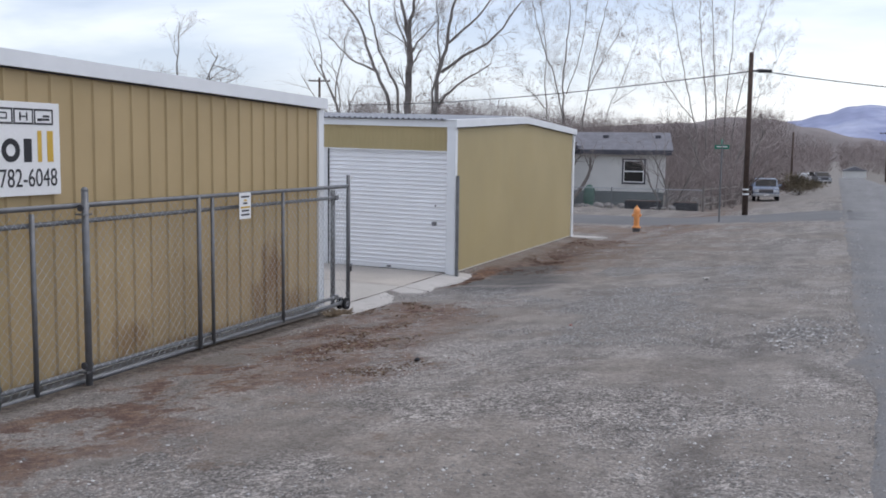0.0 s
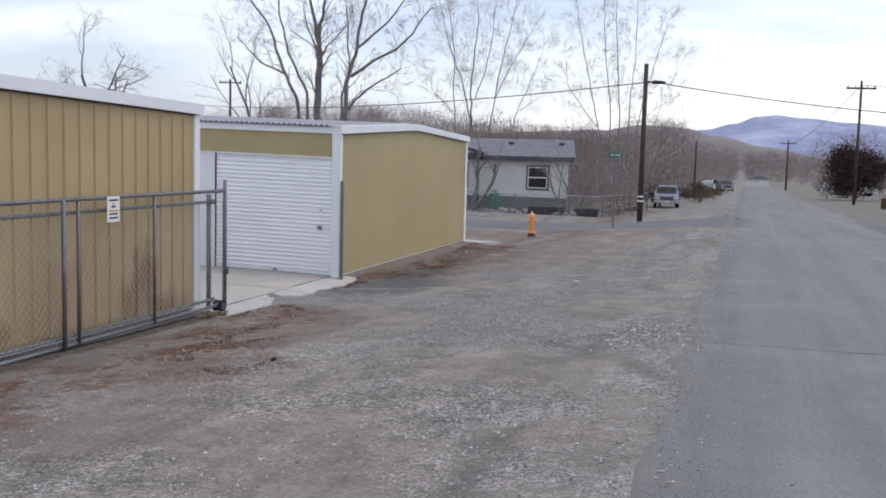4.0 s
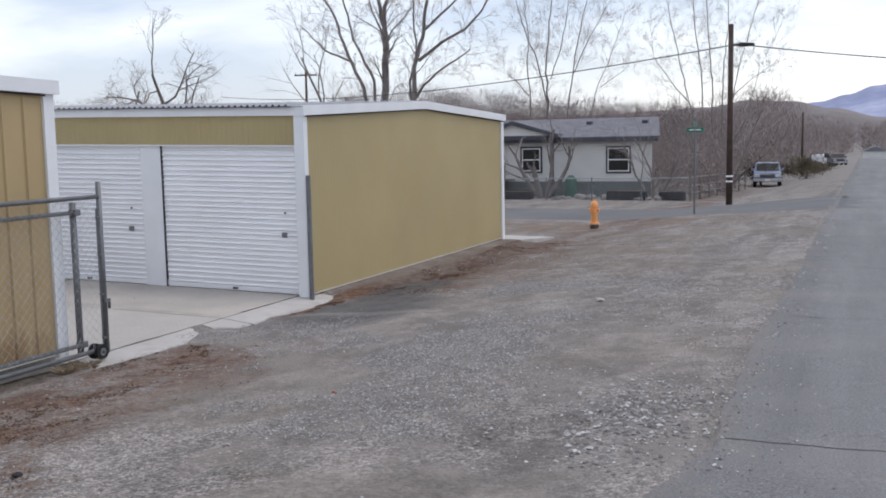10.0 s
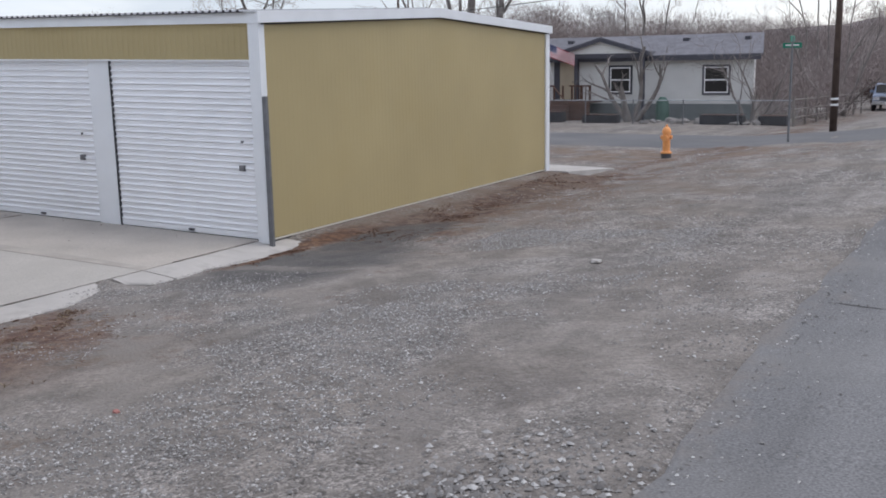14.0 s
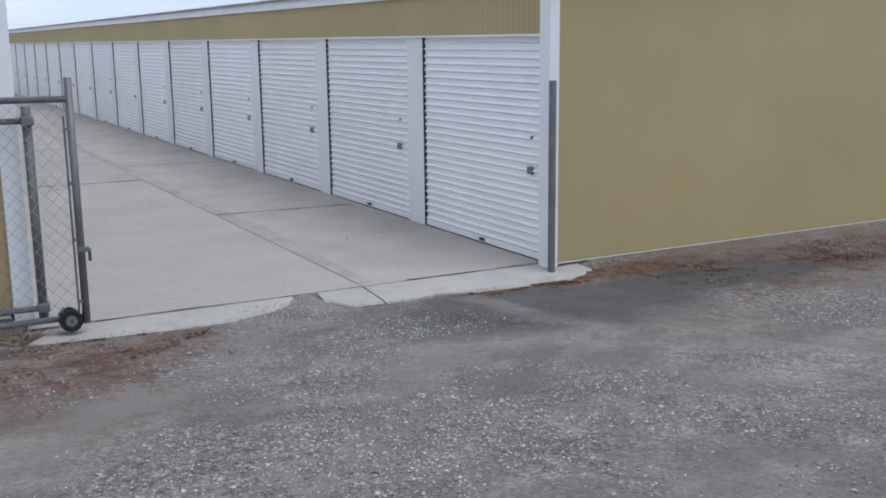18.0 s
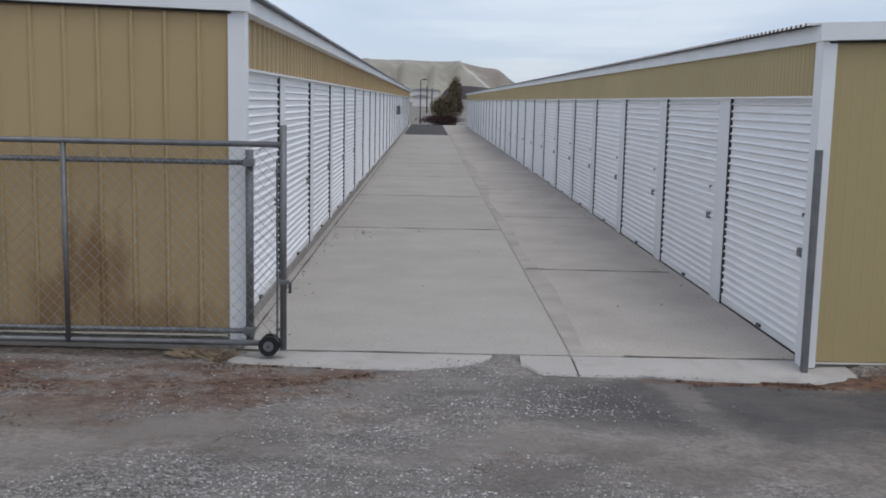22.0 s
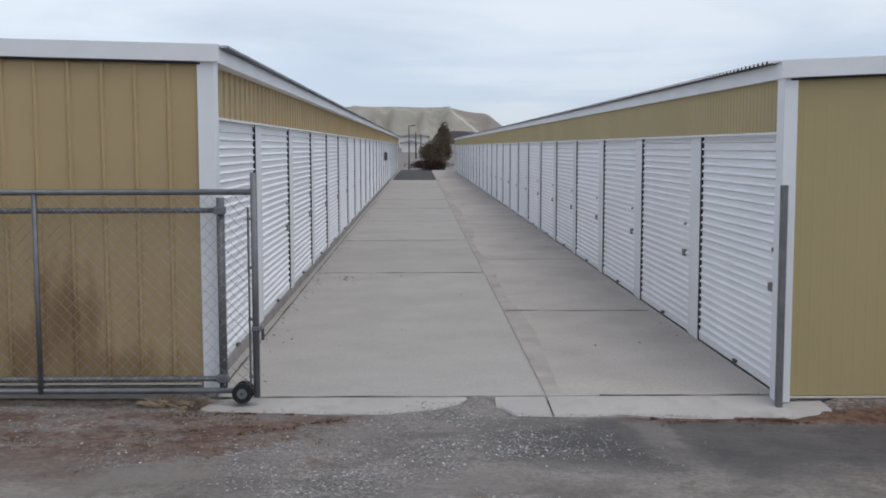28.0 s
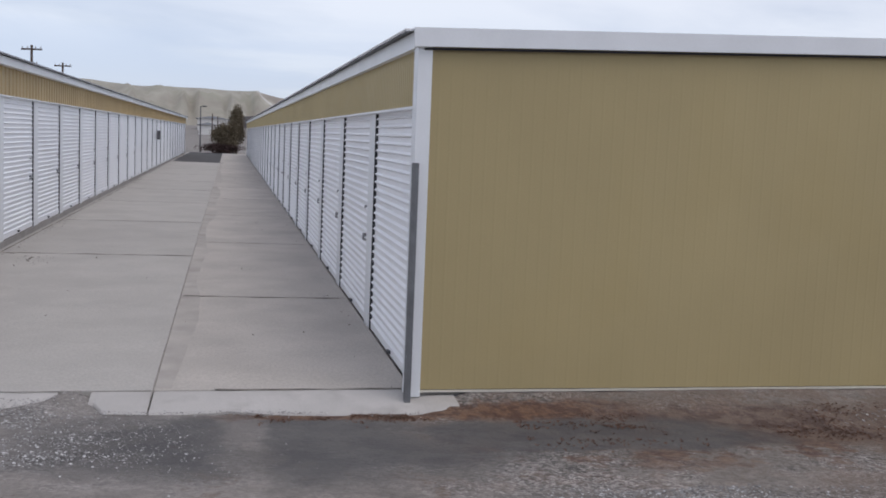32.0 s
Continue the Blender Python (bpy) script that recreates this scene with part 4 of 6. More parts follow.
# slab beyond the far side of the row
far_slab = bx(-0.35, 60, 9.45, 12.3, -0.3, 0.0)
for q in far_slab.verts:
    x, y, z = W(*q.co)
    q.co = (x, y, gz(0.2, y) + 0.03 + SZ * max(0, -x) if z > -0.1 + SZ * max(0, -x) else z - 0.4)
bmesh.ops.recalc_face_normals(far_slab, faces=far_slab.faces)
tagged(part("pavement_far_slab", far_slab, M_slab_w), "pale concrete slab beside the end of the storage row", "pavement", kind="structure")


# ---- sliding gate ----
GX = 0.092
gate = thing("sliding_gate", (GX, -4.9, 0.05), "grey galvanised pipe and chain-link sliding gate, rolled open", "gate")


def gp(y, z, dx=0.0):
    return (dx, y + 4.9, z - 0.05)


def rail(nm, ya, yb, z, r, dx=0.0, lab=""):
    return part(nm, tb(gp(ya, z, dx), gp(yb, z, dx), r, seg=10), M_galv, gate, lab, True)


rail("top_rail", -13.6, -4.638, 1.85, 0.026)
rail("upper_rail", -13.6, -4.945, 1.69, 0.024, -0.06)
rail("bottom_rail", -13.6, -4.945, 0.22, 0.024, -0.045)
rail("lower_rail", -13.6, -4.638, 0.12, 0.026, -0.02)
for y, r, z0, z1, dx in ((-4.638, 0.030, 0.07, 2.015, 0.0), (-4.945, 0.036, 0.10, 1.80, -0.097), (-6.51, 0.022, 0.1, 1.85, 0.0), (-8.09, 0.022, 0.1, 1.85, 0.0), (-8.38, 0.026, 0.1, 1.85, 0.02),
                         (-10.87, 0.024, 0.1, 1.80, 0.0), (-12.6, 0.024, 0.1, 1.85, 0.0)):
    part("upright", tb(gp(y, z0, dx), gp(y, z1, dx), r, seg=10), M_galv, gate, smooth=True)
part("tension_bar", tb(gp(-4.69, 0.16), gp(-4.69, 1.72), 0.009, seg=6), M_galv, gate)
for z in (0.25, 0.75, 1.2, 1.62):
    part("tension_clip", bx(-0.012, 0.022, 0.20, 0.27, z - 0.012 - 0.05, z + 0.012 - 0.05), M_galv, gate)
part("latch", bx(0.0, 0.04, 0.23, 0.32, 0.60, 0.64, bevel=0.006), M_galv, gate, "steel gate latch")
part("latch_tongue", bx(0.0, 0.025, 0.31, 0.335, 0.52, 0.62, bevel=0.006), M_darkmetal, gate)
for z in (0.22, 1.69):
    part("rail_clamp", bx(-0.12, -0.02, -0.09, 0.0, z - 0.035 - 0.05, z + 0.035 - 0.05, bevel=0.01), M_galv, gate)
# woven wire, zigzag by zigzag
segs = []
y, k = -13.5, 0
while y < -4.69:
    z, side = 0.12, k % 2
    while z < 1.84:
        a, c = (0.0, 0.052) if side == 0 else (0.052, 0.0)
        z2 = min(z + 0.055, 1.85)
        segs.append((gp(y + a, z, -0.022), gp(y + c, z2, -0.022), 0.0019, 0.0019))
        z, side = z2, 1 - side
    y += 0.052
    k += 1
V, F = tubes(segs, 3)
obj("chain_link", V, F, M_wire, gate, "thin diamond wire mesh")
# wheels at the free end
for dx in (-0.07, 0.03):
    w = part("wheel", tb((dx - 0.022, 0.14, 0.055), (dx + 0.022, 0.14, 0.055), 0.088, seg=20), M_rubber, gate, "black rubber gate wheel", False)
    part("hub", tb((dx - 0.026, 0.14, 0.055), (dx + 0.026, 0.14, 0.055), 0.045, seg=14), M_galv, w)
part("axle", tb((-0.10, 0.14, 0.055), (0.07, 0.14, 0.055), 0.014, seg=8), M_darkmetal, gate)


def gate_post(y, ztop, r, lab, rollers=()):
    z0 = gz(GX + 0.08, y) - 0.1
    p = thing("gate_post", (GX + 0.085, y, z0), lab, "post", "gate posts")
    part("pole", tb((0, 0, 0), (0, 0, ztop - z0), r, seg=12), M_galv, p, smooth=True)
    part("cap", lathe(bmesh.new(), [(r * 1.05, ztop - z0), (r * 1.0, ztop - z0 + 0.02), (r * 0.4, ztop - z0 + 0.04)], 12), M_galv, p)
    for z in rollers:
        rl = part("roller", tb((-0.02, -0.05, z - z0), (-0.02, 0.05, z - z0), 0.034, seg=12), M_darkmetal, p, "dark gate roller")
        part("bracket", bx(-0.07, 0.03, -0.06, 0.06, z - z0 - 0.07, z - z0 - 0.055), M_galv, rl)
    return p


gate_post(-10.28, 1.99, 0.034, "tall grey steel gate post with rollers", (1.83, 0.30))
gate_post(-11.42, 1.99, 0.034, "tall grey steel gate post with rollers", (1.83, 0.30))
# receiving post at the corner of the other row
rp_ = thing("gate_post", (0.088, -0.055, -0.05), "square grey steel gate stop post against a white corner", "post", "gate posts")
part("post", bx(-0.03, 0.03, -0.04, 0.012, 0.0, 1.95, bevel=0.005), M_galv, rp_)

# ---- signs ----
M_sign = mat("white_sign_board", (0.80, 0.80, 0.80), 0.45, var=0.03, scale=3, bump=0)
M_black = mat("black_lettering", (0.03, 0.03, 0.035), 0.5, var=0.05, bump=0)
M_yel = mat("yellow_lettering", (0.62, 0.40, 0.07), 0.5, var=0.05, bump=0)


def text_mesh(body, size, width, thick):
    cu = bpy.data.curves.new("lettering", "FONT")
    cu.body, cu.size, cu.align_x, cu.align_y, cu.extrude = body, size, "CENTER", "CENTER", thick
    tmp = new("lettering", cu)
    dg = bpy.context.evaluated_depsgraph_get()
    me = bpy.data.meshes.new_from_object(tmp.evaluated_get(dg))
    bpy.data.objects.remove(tmp)
    co = [v.co.x for v in me.vertices]
    k = width / (max(co) - min(co))
    for v in me.vertices:
        v.co.x *= k
    return me


board = thing("sign_board", (-0.128, -10.85, 1.955), "white board with black and yellow mark and phone number", "sign")
part("board", bx(0.0, 0.02, -0.57, 0.57, 0.0, 0.86, bevel=0.003), M_sign, board)


# four framed pictograms as plain outlines
for i in range(4):
    a = -0.49 + i * 0.247
    bm = bmesh.new()
    for q in ((a, a + 0.235, 0.655, 0.672), (a, a + 0.235, 0.785, 0.802), (a, a + 0.014, 0.672, 0.785), (a + 0.221, a + 0.235, 0.672, 0.785)):
        box(bm, 0.020, 0.0235, *q)
    part("pictogram", bm, M_black, board)
    bm = bmesh.new()
    shapes = [[(0.04, 0.10, 0.69, 0.74), (0.12, 0.19, 0.69, 0.72), (0.05, 0.18, 0.755, 0.765)], [(0.06, 0.17, 0.70, 0.712), (0.06, 0.072, 0.712, 0.755), (0.16, 0.17, 0.712, 0.755), (0.07, 0.16, 0.75, 0.762)],
              [(0.07, 0.085, 0.69, 0.765), (0.15, 0.165, 0.69, 0.765), (0.09, 0.145, 0.72, 0.735)], [(0.04, 0.19, 0.695, 0.715), (0.11, 0.19, 0.725, 0.745), (0.04, 0.09, 0.69, 0.70)]][i]
    for c, d, e, f in shapes:
        box(bm, 0.020, 0.0235, a + c, a + d, e, f)
    part("pictogram_mark", bm, M_black, board)
# word mark as plain blocks in its colours


def ring(bm, y, z, ro, ri, n=18, a0=0.0, a1=2 * math.pi):
    pts = []
    for i in range(n + 1):
        t = a0 + (a1 - a0) * i / n
        pts.append((math.cos(t), math.sin(t)))
    f = [[bm.verts.new((x, y + r * c, z + r * s)) for c, s in pts] for x, r in ((0.0235, ro), (0.0235, ri), (0.019, ro), (0.019, ri))]
    for i in range(n):
        bm.faces.new((f[0][i], f[0][i + 1], f[1][i + 1], f[1][i]))
        bm.faces.new((f[0][i], f[2][i], f[2][i + 1], f[0][i + 1]))
        bm.faces.new((f[1][i], f[1][i + 1], f[3][i + 1], f[3][i]))


bm = bmesh.new()
box(bm, 0.02, 0.0235, -0.53, -0.37, 0.31, 0.35)
box(bm, 0.02, 0.0235, -0.53, -0.37, 0.485, 0.525)
box(bm, 0.02, 0.0235, -0.51, -0.39, 0.40, 0.44)
part("word_block", bm, M_black, board)
bm = bmesh.new()
box(bm, 0.02, 0.0235, -0.30, -0.225, 0.31, 0.60)
part("word_block", bm, M_black, board)
bm = bmesh.new()
ring(bm, -0.04, 0.418, 0.108, 0.055)
part("word_block", bm, M_black, board)
bm = bmesh.new()
box(bm, 0.02, 0.0235, 0.115, 0.21, 0.31, 0.525)
part("word_block", bm, M_black, board)
bm = bmesh.new()
box(bm, 0.02, 0.0235, 0.285, 0.335, 0.31, 0.60)
part("word_block", bm, M_yel, board)
bm = bmesh.new()
box(bm, 0.02, 0.0235, 0.405, 0.48, 0.31, 0.60)
part("word_block", bm, M_yel, board)
me = text_mesh("775-782-6048", 0.24, 1.04, 0.0018)
me.materials.append(M_black)
tx = new("phone_number", me)
tx.parent = board
tx.matrix_local = Matrix.Translation((0.0215, 0, 0.155)) @ Matrix(((0, 0, 1, 0), (1, 0, 0, 0), (0, 1, 0, 0), (0, 0, 0, 1)))
# small notice on the gate
nt = thing("notice_plate", (GX + 0.034, -7.46, 1.545), "small white warning plate with yellow print, wired to the gate", "sign")
part("plate", bx(0.0, 0.006, -0.125, 0.125, 0.0, 0.32, bevel=0.002), M_sign, nt)
for z, w, m in ((0.27, 0.09, M_black), (0.225, 0.03, M_yel), (0.19, 0.045, M_black), (0.14, 0.10, M_yel), (0.10, 0.08, M_black), (0.05, 0.09, M_black)):
    part("print_bar", bx(0.006, 0.0075, -w, w, z - 0.011, z + 0.011), m, nt)


# ---- vegetation ----
M_bark = mat("grey_bark", (0.205, 0.185, 0.172), 0.95, var=0.25, scale=4, grain=0.15, bump=0.4, bscale=25, bdist=0.02)
M_twig = mat("bare_twigs", (0.265, 0.232, 0.22), 0.95, var=0.2, scale=1.5, bump=0)
M_brush = mat("brown_woods", (0.265, 0.222, 0.212), 1.0, var=0.25, scale=0.15, grain=0.2, gscale=2, bump=0)
M_redtwig = mat("maroon_shrub", (0.072, 0.046, 0.043), 1.0, var=0.3, scale=2, bump=0)
M_ever = mat("dark_evergreen", (0.035, 0.048, 0.032), 0.95, var=0.35, scale=1.2, bump=0)
M_bushmix = mat("brown_green_bush", (0.15, 0.122, 0.083), 0.95, var=0.4, scale=1.0, bump=0)


def grow(rng, segs, p, d, L, r, depth, kids, spread, up, wig=0.16, taper=0.62, kl=1.0, kr=1.0):
    n = 4 if depth else 6
    pts = [Vector(p)]
    d = Vector(d).normalized()
    for i in range(n):
        d = (d + Vector((rng.gauss(0, wig), rng.gauss(0, wig), rng.gauss(0, wig) + up * 0.12))).normalized()
        pts.append(pts[-1] + d * L / n)
    for i in range(n):
        ra = r * (1 - (1 - taper * 0.6) * i / n)
        rb = r * (1 - (1 - taper * 0.6) * (i + 1) / n)
        segs.append((pts[i][:], pts[i + 1][:], ra, rb))
    if depth >= len(kids):
        return
    k = kids[depth]
    for j in range(k):
        f = 0.30 + 0.70 * (j + rng.random()) / k
        i = min(n - 1, int(f * n))
        q = pts[i].lerp(pts[i + 1], f * n - i)
        ax = (pts[i + 1] - pts[i]).normalized()
        side = ax.orthogonal().normalized()
        side.rotate(Matrix.Rotation(rng.uniform(0, 2 * math.pi), 3, ax))
        ang = rng.uniform(0.7, 1.2) * spread
        nd = ax * math.cos(ang) + side * math.sin(ang)
        grow(rng, segs, q, nd, L * rng.uniform(0.42, 0.68) * (1.15 - 0.45 * f) * (kl if depth == 0 else 1.0), r * rng.uniform(0.34, 0.52) * (1.05 - 0.4 * f) * (kr if depth == 0 else 1.0), depth + 1, kids, spread, up, wig, taper, kl, kr)


def bare_tree(label, x, y, stems, kids, spread, up, seed, sink=0.25, wig=0.14, kl=1.0, kr=1.0, category="tree"):
    """stems: (dx, dy, lean x, lean y, length, radius)."""
    rng = random.Random(seed)
    z = gz(x, y) - sink
    t = thing("tree", (x, y, z), label, category)
    for dx, dy, lx, ly, L, r in stems:
        segs = []
        grow(rng, segs, (dx, dy, 0), (lx, ly, 1), L, r, 0, kids, spread, up, wig, 0.62, kl, kr)
        thick = [s for s in segs if s[2] > 0.03]
        thin = [(a, b, max(c, 0.006), max(e, 0.004)) for a, b, c, e in segs if c <= 0.03]
        V, F = tubes(thick, 7)
        tr = obj("trunk", V, F, M_bark, t, "", True)
        if thin:
            V, F = tubes(thin, 3)
            tagged(obj("crown", V, F, M_twig, tr, "fine bare twigs"), kind="stuff")
    return t


def limb_tree(label, x, y, limbs, seed, twig=1.0, per=1, stout=1.0):
    """A bare tree from its main limbs, (radius, end radius, way points (x, z) in the world), with branches and twigs growing off them."""
    rng = random.Random(seed)
    z = gz(x, y) - 0.25
    t = thing("tree", (x, y, z), label, "tree")
    for r0, r1, way in limbs:
        pts = [Vector((px - x, rng.uniform(-0.25, 0.25) + 0.06 * (pz - z) * rng.uniform(-1, 1), pz - z)) for px, pz in way]
        if way[0][1] < 3:
            pts[0].y = 0.0
        fine = [pts[0]]
        for p, q in zip(pts, pts[1:]):
            n = max(2, int((q - p).length / 0.55))
            side = (q - p).orthogonal().normalized()
            for k in range(1, n + 1):
                f = k / n
                w = 0.0 if k == n else 0.07
                fine.append(p.lerp(q, f) + side * rng.uniform(-w, w) + Vector((0, rng.uniform(-w, w), 0)))
        m = len(fine) - 1
        rad = [(r0 + (r1 - r0) * (i / m) ** 0.8) * (0.45 + 0.55 * stout) for i in range(m + 1)]
        main = [(fine[i][:], fine[i + 1][:], rad[i], rad[i + 1]) for i in range(m)]
        segs = []
        for i in range(1, m + 1):
            if fine[i].z + z < 6.0 and rng.random() < 0.7:
                continue
            ax = (fine[i] - fine[i - 1]).normalized()
            for k in range(per if i < m else per + 2):
                side = ax.orthogonal().normalized()
                side.rotate(Matrix.Rotation(rng.uniform(0, 6.283), 3, ax))
                d = ax * rng.uniform(0.5, 0.9) + side * rng.uniform(0.5, 1.0) + Vector((0, 0, 0.15))
                grow(rng, segs, fine[i], d, rng.uniform(0.8, 2.6) * twig, max(0.012 * stout, rad[i] * rng.uniform(0.16, 0.32) * stout), 1, (0, 5, 4, 2), 0.75, 0.25, 0.17 * stout ** 1.6, 0.6)
        V, F = tubes(main + [q for q in segs if q[2] > 0.022], 7)
        tr = obj("limb", V, F, M_bark, t, "", True)
        thin = [(p, q, max(c, 0.006 * stout), max(e, 0.004 * stout)) for p, q, c, e in segs if c <= 0.022]
        V, F = tubes(thin, 3)
        tagged(obj("crown", V, F, M_twig, tr, "fine bare twigs"), kind="stuff")
    return t


limb_tree("tall bare cottonwood with a forked trunk and spreading limbs", -22.0, 47.2, [
    (0.34, 0.22, [(-22.0, -1.2), (-21.9, 4.6), (-21.8, 9.5)]),
    (0.17, 0.05, [(-21.8, 9.4), (-22.3, 12.9), (-22.3, 15.4)]),
    (0.17, 0.05, [(-21.8, 9.4), (-21.3, 12.5), (-20.6, 15.6)]),
    (0.08, 0.03, [(-21.8, 9.2), (-22.7, 11.0), (-22.9, 12.4)]),
    (0.07, 0.03, [(-21.8, 8.4), (-20.9, 9.7), (-19.8, 11.4)]),
    (0.20, 0.05, [(-22.6, -1.2), (-23.3, 6.0), (-24.5, 8.1), (-25.7, 11.2), (-28.4, 14.1)]),
    (0.13, 0.04, [(-22.4, 3.0), (-22.7, 6.5), (-24.1, 9.3), (-25.2, 12.6), (-24.7, 15.3)]),
    (0.09, 0.03, [(-24.4, 7.8), (-26.5, 8.7), (-28.4, 10.4)])], 11)
limb_tree("tall bare cottonwood with long limbs reaching over the roofs", -19.6, 46.9, [
    (0.27, 0.06, [(-19.6, -1.2), (-19.4, 7.2), (-18.8, 9.1), (-18.2, 11.8), (-17.5, 14.6)]),
    (0.13, 0.04, [(-19.1, 7.6), (-17.6, 8.7), (-15.9, 9.5), (-14.5, 10.4), (-13.3, 12.1)]),
    (0.10, 0.04, [(-18.6, 9.6), (-16.7, 11.4), (-15.0, 13.4)]),
    (0.11, 0.04, [(-19.4, 5.2), (-18.9, 6.0), (-17.5, 7.0), (-15.4, 8.1)]),
    (0.12, 0.04, [(-19.8, 1.0), (-19.9, 6.2), (-19.2, 8.3), (-19.4, 12.5)])], 23)
limb_tree("tall bare poplars with fine fanned crowns behind the house", -10.5, 47.4, [
    (0.14, 0.02, [(-10.5, -1.2), (-10.5, 4.1), (-10.4, 7.0), (-10.3, 10.2), (-10.3, 14.6)]),
    (0.08, 0.02, [(-10.5, 4.4), (-11.1, 7.1), (-12.0, 9.6), (-13.2, 13.2)]),
    (0.09, 0.02, [(-11.3, -1.2), (-11.6, 4.1), (-11.8, 7.1), (-11.9, 9.1), (-12.3, 13.6)]),
    (0.04, 0.015, [(-11.7, 5.0), (-12.4, 5.9), (-13.3, 6.8)]),
    (0.10, 0.02, [(-9.4, -1.2), (-9.1, 4.0), (-8.8, 6.3), (-8.4, 8.5), (-8.0, 11.0), (-7.5, 14.0)]),
    (0.05, 0.015, [(-8.8, 6.3), (-7.7, 8.3), (-6.4, 11.2)]),
    (0.06, 0.015, [(-8.2, -1.2), (-7.7, 4.0), (-7.2, 5.6), (-6.3, 7.6), (-5.6, 9.8)]),
    (0.03, 0.012, [(-7.2, 5.4), (-6.1, 6.0), (-5.3, 6.8)]),
    (0.05, 0.015, [(-10.4, 6.1), (-9.6, 8.1), (-9.2, 10.1), (-9.0, 13.4)])], 31, 0.66, 3, 0.5)
limb_tree("clump of tall bare poplars with fine fanned crowns by the street", -1.7, 55.5, [
    (0.09, 0.02, [(-2.5, -1.4), (-2.8, 4.0), (-3.5, 6.7), (-4.2, 9.9), (-4.9, 14.2)]),
    (0.05, 0.015, [(-2.9, 4.5), (-4.2, 6.0), (-5.3, 7.7), (-5.7, 9.8)]),
    (0.10, 0.02, [(-1.9, -1.4), (-2.2, 6.2), (-2.5, 9.3), (-2.9, 14.8)]),
    (0.10, 0.02, [(-1.4, -1.4), (-1.5, 6.1), (-1.7, 9.8), (-2.0, 15.2)]),
    (0.09, 0.02, [(-0.9, -1.4), (-0.8, 6.1), (-0.5, 9.7), (-0.5, 14.6)]),
    (0.08, 0.02, [(-0.5, -1.4), (-0.2, 4.2), (0.3, 6.8), (0.9, 9.2), (1.7, 12.4)]),
    (0.05, 0.012, [(0.3, -1.4), (1.0, 4.7), (1.6, 6.8), (2.5, 8.7), (3.0, 9.8)]),
    (0.04, 0.012, [(-0.2, 4.9), (1.2, 6.1), (2.7, 7.0)])], 37, 0.66, 3, 0.5)
bare_tree("rounded bare tree with crooked limbs beyond the roofs", -47.0, 56.5, [(0, 0, 0.05, 0, 10.5, 0.28), (0.2, 0, -0.6, 0, 9.5, 0.18), (0.2, 0, 0.5, 0, 9.5, 0.18)], (7, 6, 5, 4), 0.85, 0.15, 41, wig=0.22)
bare_tree("thin bare tree leaning beside a power pole", -34.0, 62.0, [(0, 0, -0.45, 0, 11.5, 0.18), (0.4, 0, -0.1, 0.1, 8.0, 0.10)], (6, 5, 4), 0.7, 0.5, 43)
bare_tree("pale pruned bare tree in the house yard", -7.35, 36.0,
          [(0, 0, 0.0, 0, 2.0, 0.22), (0.05, 0, -0.42, 0.1, 3.5, 0.15), (0.05, 0, 0.75, 0.1, 3.6, 0.15), (0.05, 0.05, 0.15, 0.1, 3.9, 0.14)], (3, 3, 3), 0.6, 0.5, 53)
bare_tree("pale pruned bare tree at the house corner", -1.75, 36.4,
          [(0, 0, 0.0, 0, 1.6, 0.13), (0, 0, -0.55, 0, 3.3, 0.08), (0, 0, 0.6, 0, 3.1, 0.08), (0, 0, 0.2, 0, 3.5, 0.07), (0.05, 0, 1.1, 0, 2.4, 0.05)], (5, 4, 3), 0.7, 0.5, 59)
bare_tree("many-stemmed bare yard tree behind the fence", 0.6, 45.5,
          [(0, 0, -0.5, 0, 5.2, 0.09), (0.1, 0, 0.1, 0, 5.6, 0.10), (0.2, 0, 0.5, 0, 5.2, 0.09), (0.0, 0, 0.9, 0, 4.0, 0.07), (0.0, 0, -0.9, 0, 4.2, 0.07)], (6, 5, 4), 0.6, 0.5, 61)


def wood_belt(label, spots, seed, m, twigs=150, width=0.05):
    """Far bare woods as thin crossing ribbons. spots: (x, y, height)."""
    r = np.random.RandomState(seed)
    P, Q, Wd = [], [], []
    for x, y, h in spots:
        z = gz(x, y)
        n = twigs
        t = r.uniform(0.0, 1.0, n) ** 0.8
        rad = h * 0.36 * np.sqrt(np.clip(t * (1.15 - t), 0.02, 1)) * 1.5
        a = r.uniform(0, 2 * np.pi, n)
        k = np.sqrt(r.uniform(0, 1, n))
        p = np.stack([x + rad * k * np.cos(a) * 0.7, y + rad * k * np.sin(a) * 0.7, z + t * h * 0.9], 1)
        d = np.stack([np.cos(a) * 0.55, np.sin(a) * 0.55, np.full(n, 0.8)], 1) + r.normal(0, 0.45, (n, 3))
        L = h * r.uniform(0.025, 0.085, n)[:, None]
        P.append(p)
        Q.append(p + d * L)
        Wd.append(r.uniform(0.5, 1.2, n) * width * (1.3 - 0.7 * t))
    P, Q, Wd = np.concatenate(P), np.concatenate(Q), np.concatenate(Wd)
    a = r.uniform(-0.6, 0.6, len(P))
    s = np.stack([np.cos(a) * Wd, np.sin(a) * Wd, np.zeros_like(Wd)], 1)
    V = np.stack([P - s, P + s, Q], 1).reshape(-1, 3)
    F = np.arange(len(P) * 3).reshape(-1, 3)
    return tagged(obj("woods", V, F, m), label, "woods", kind="stuff")


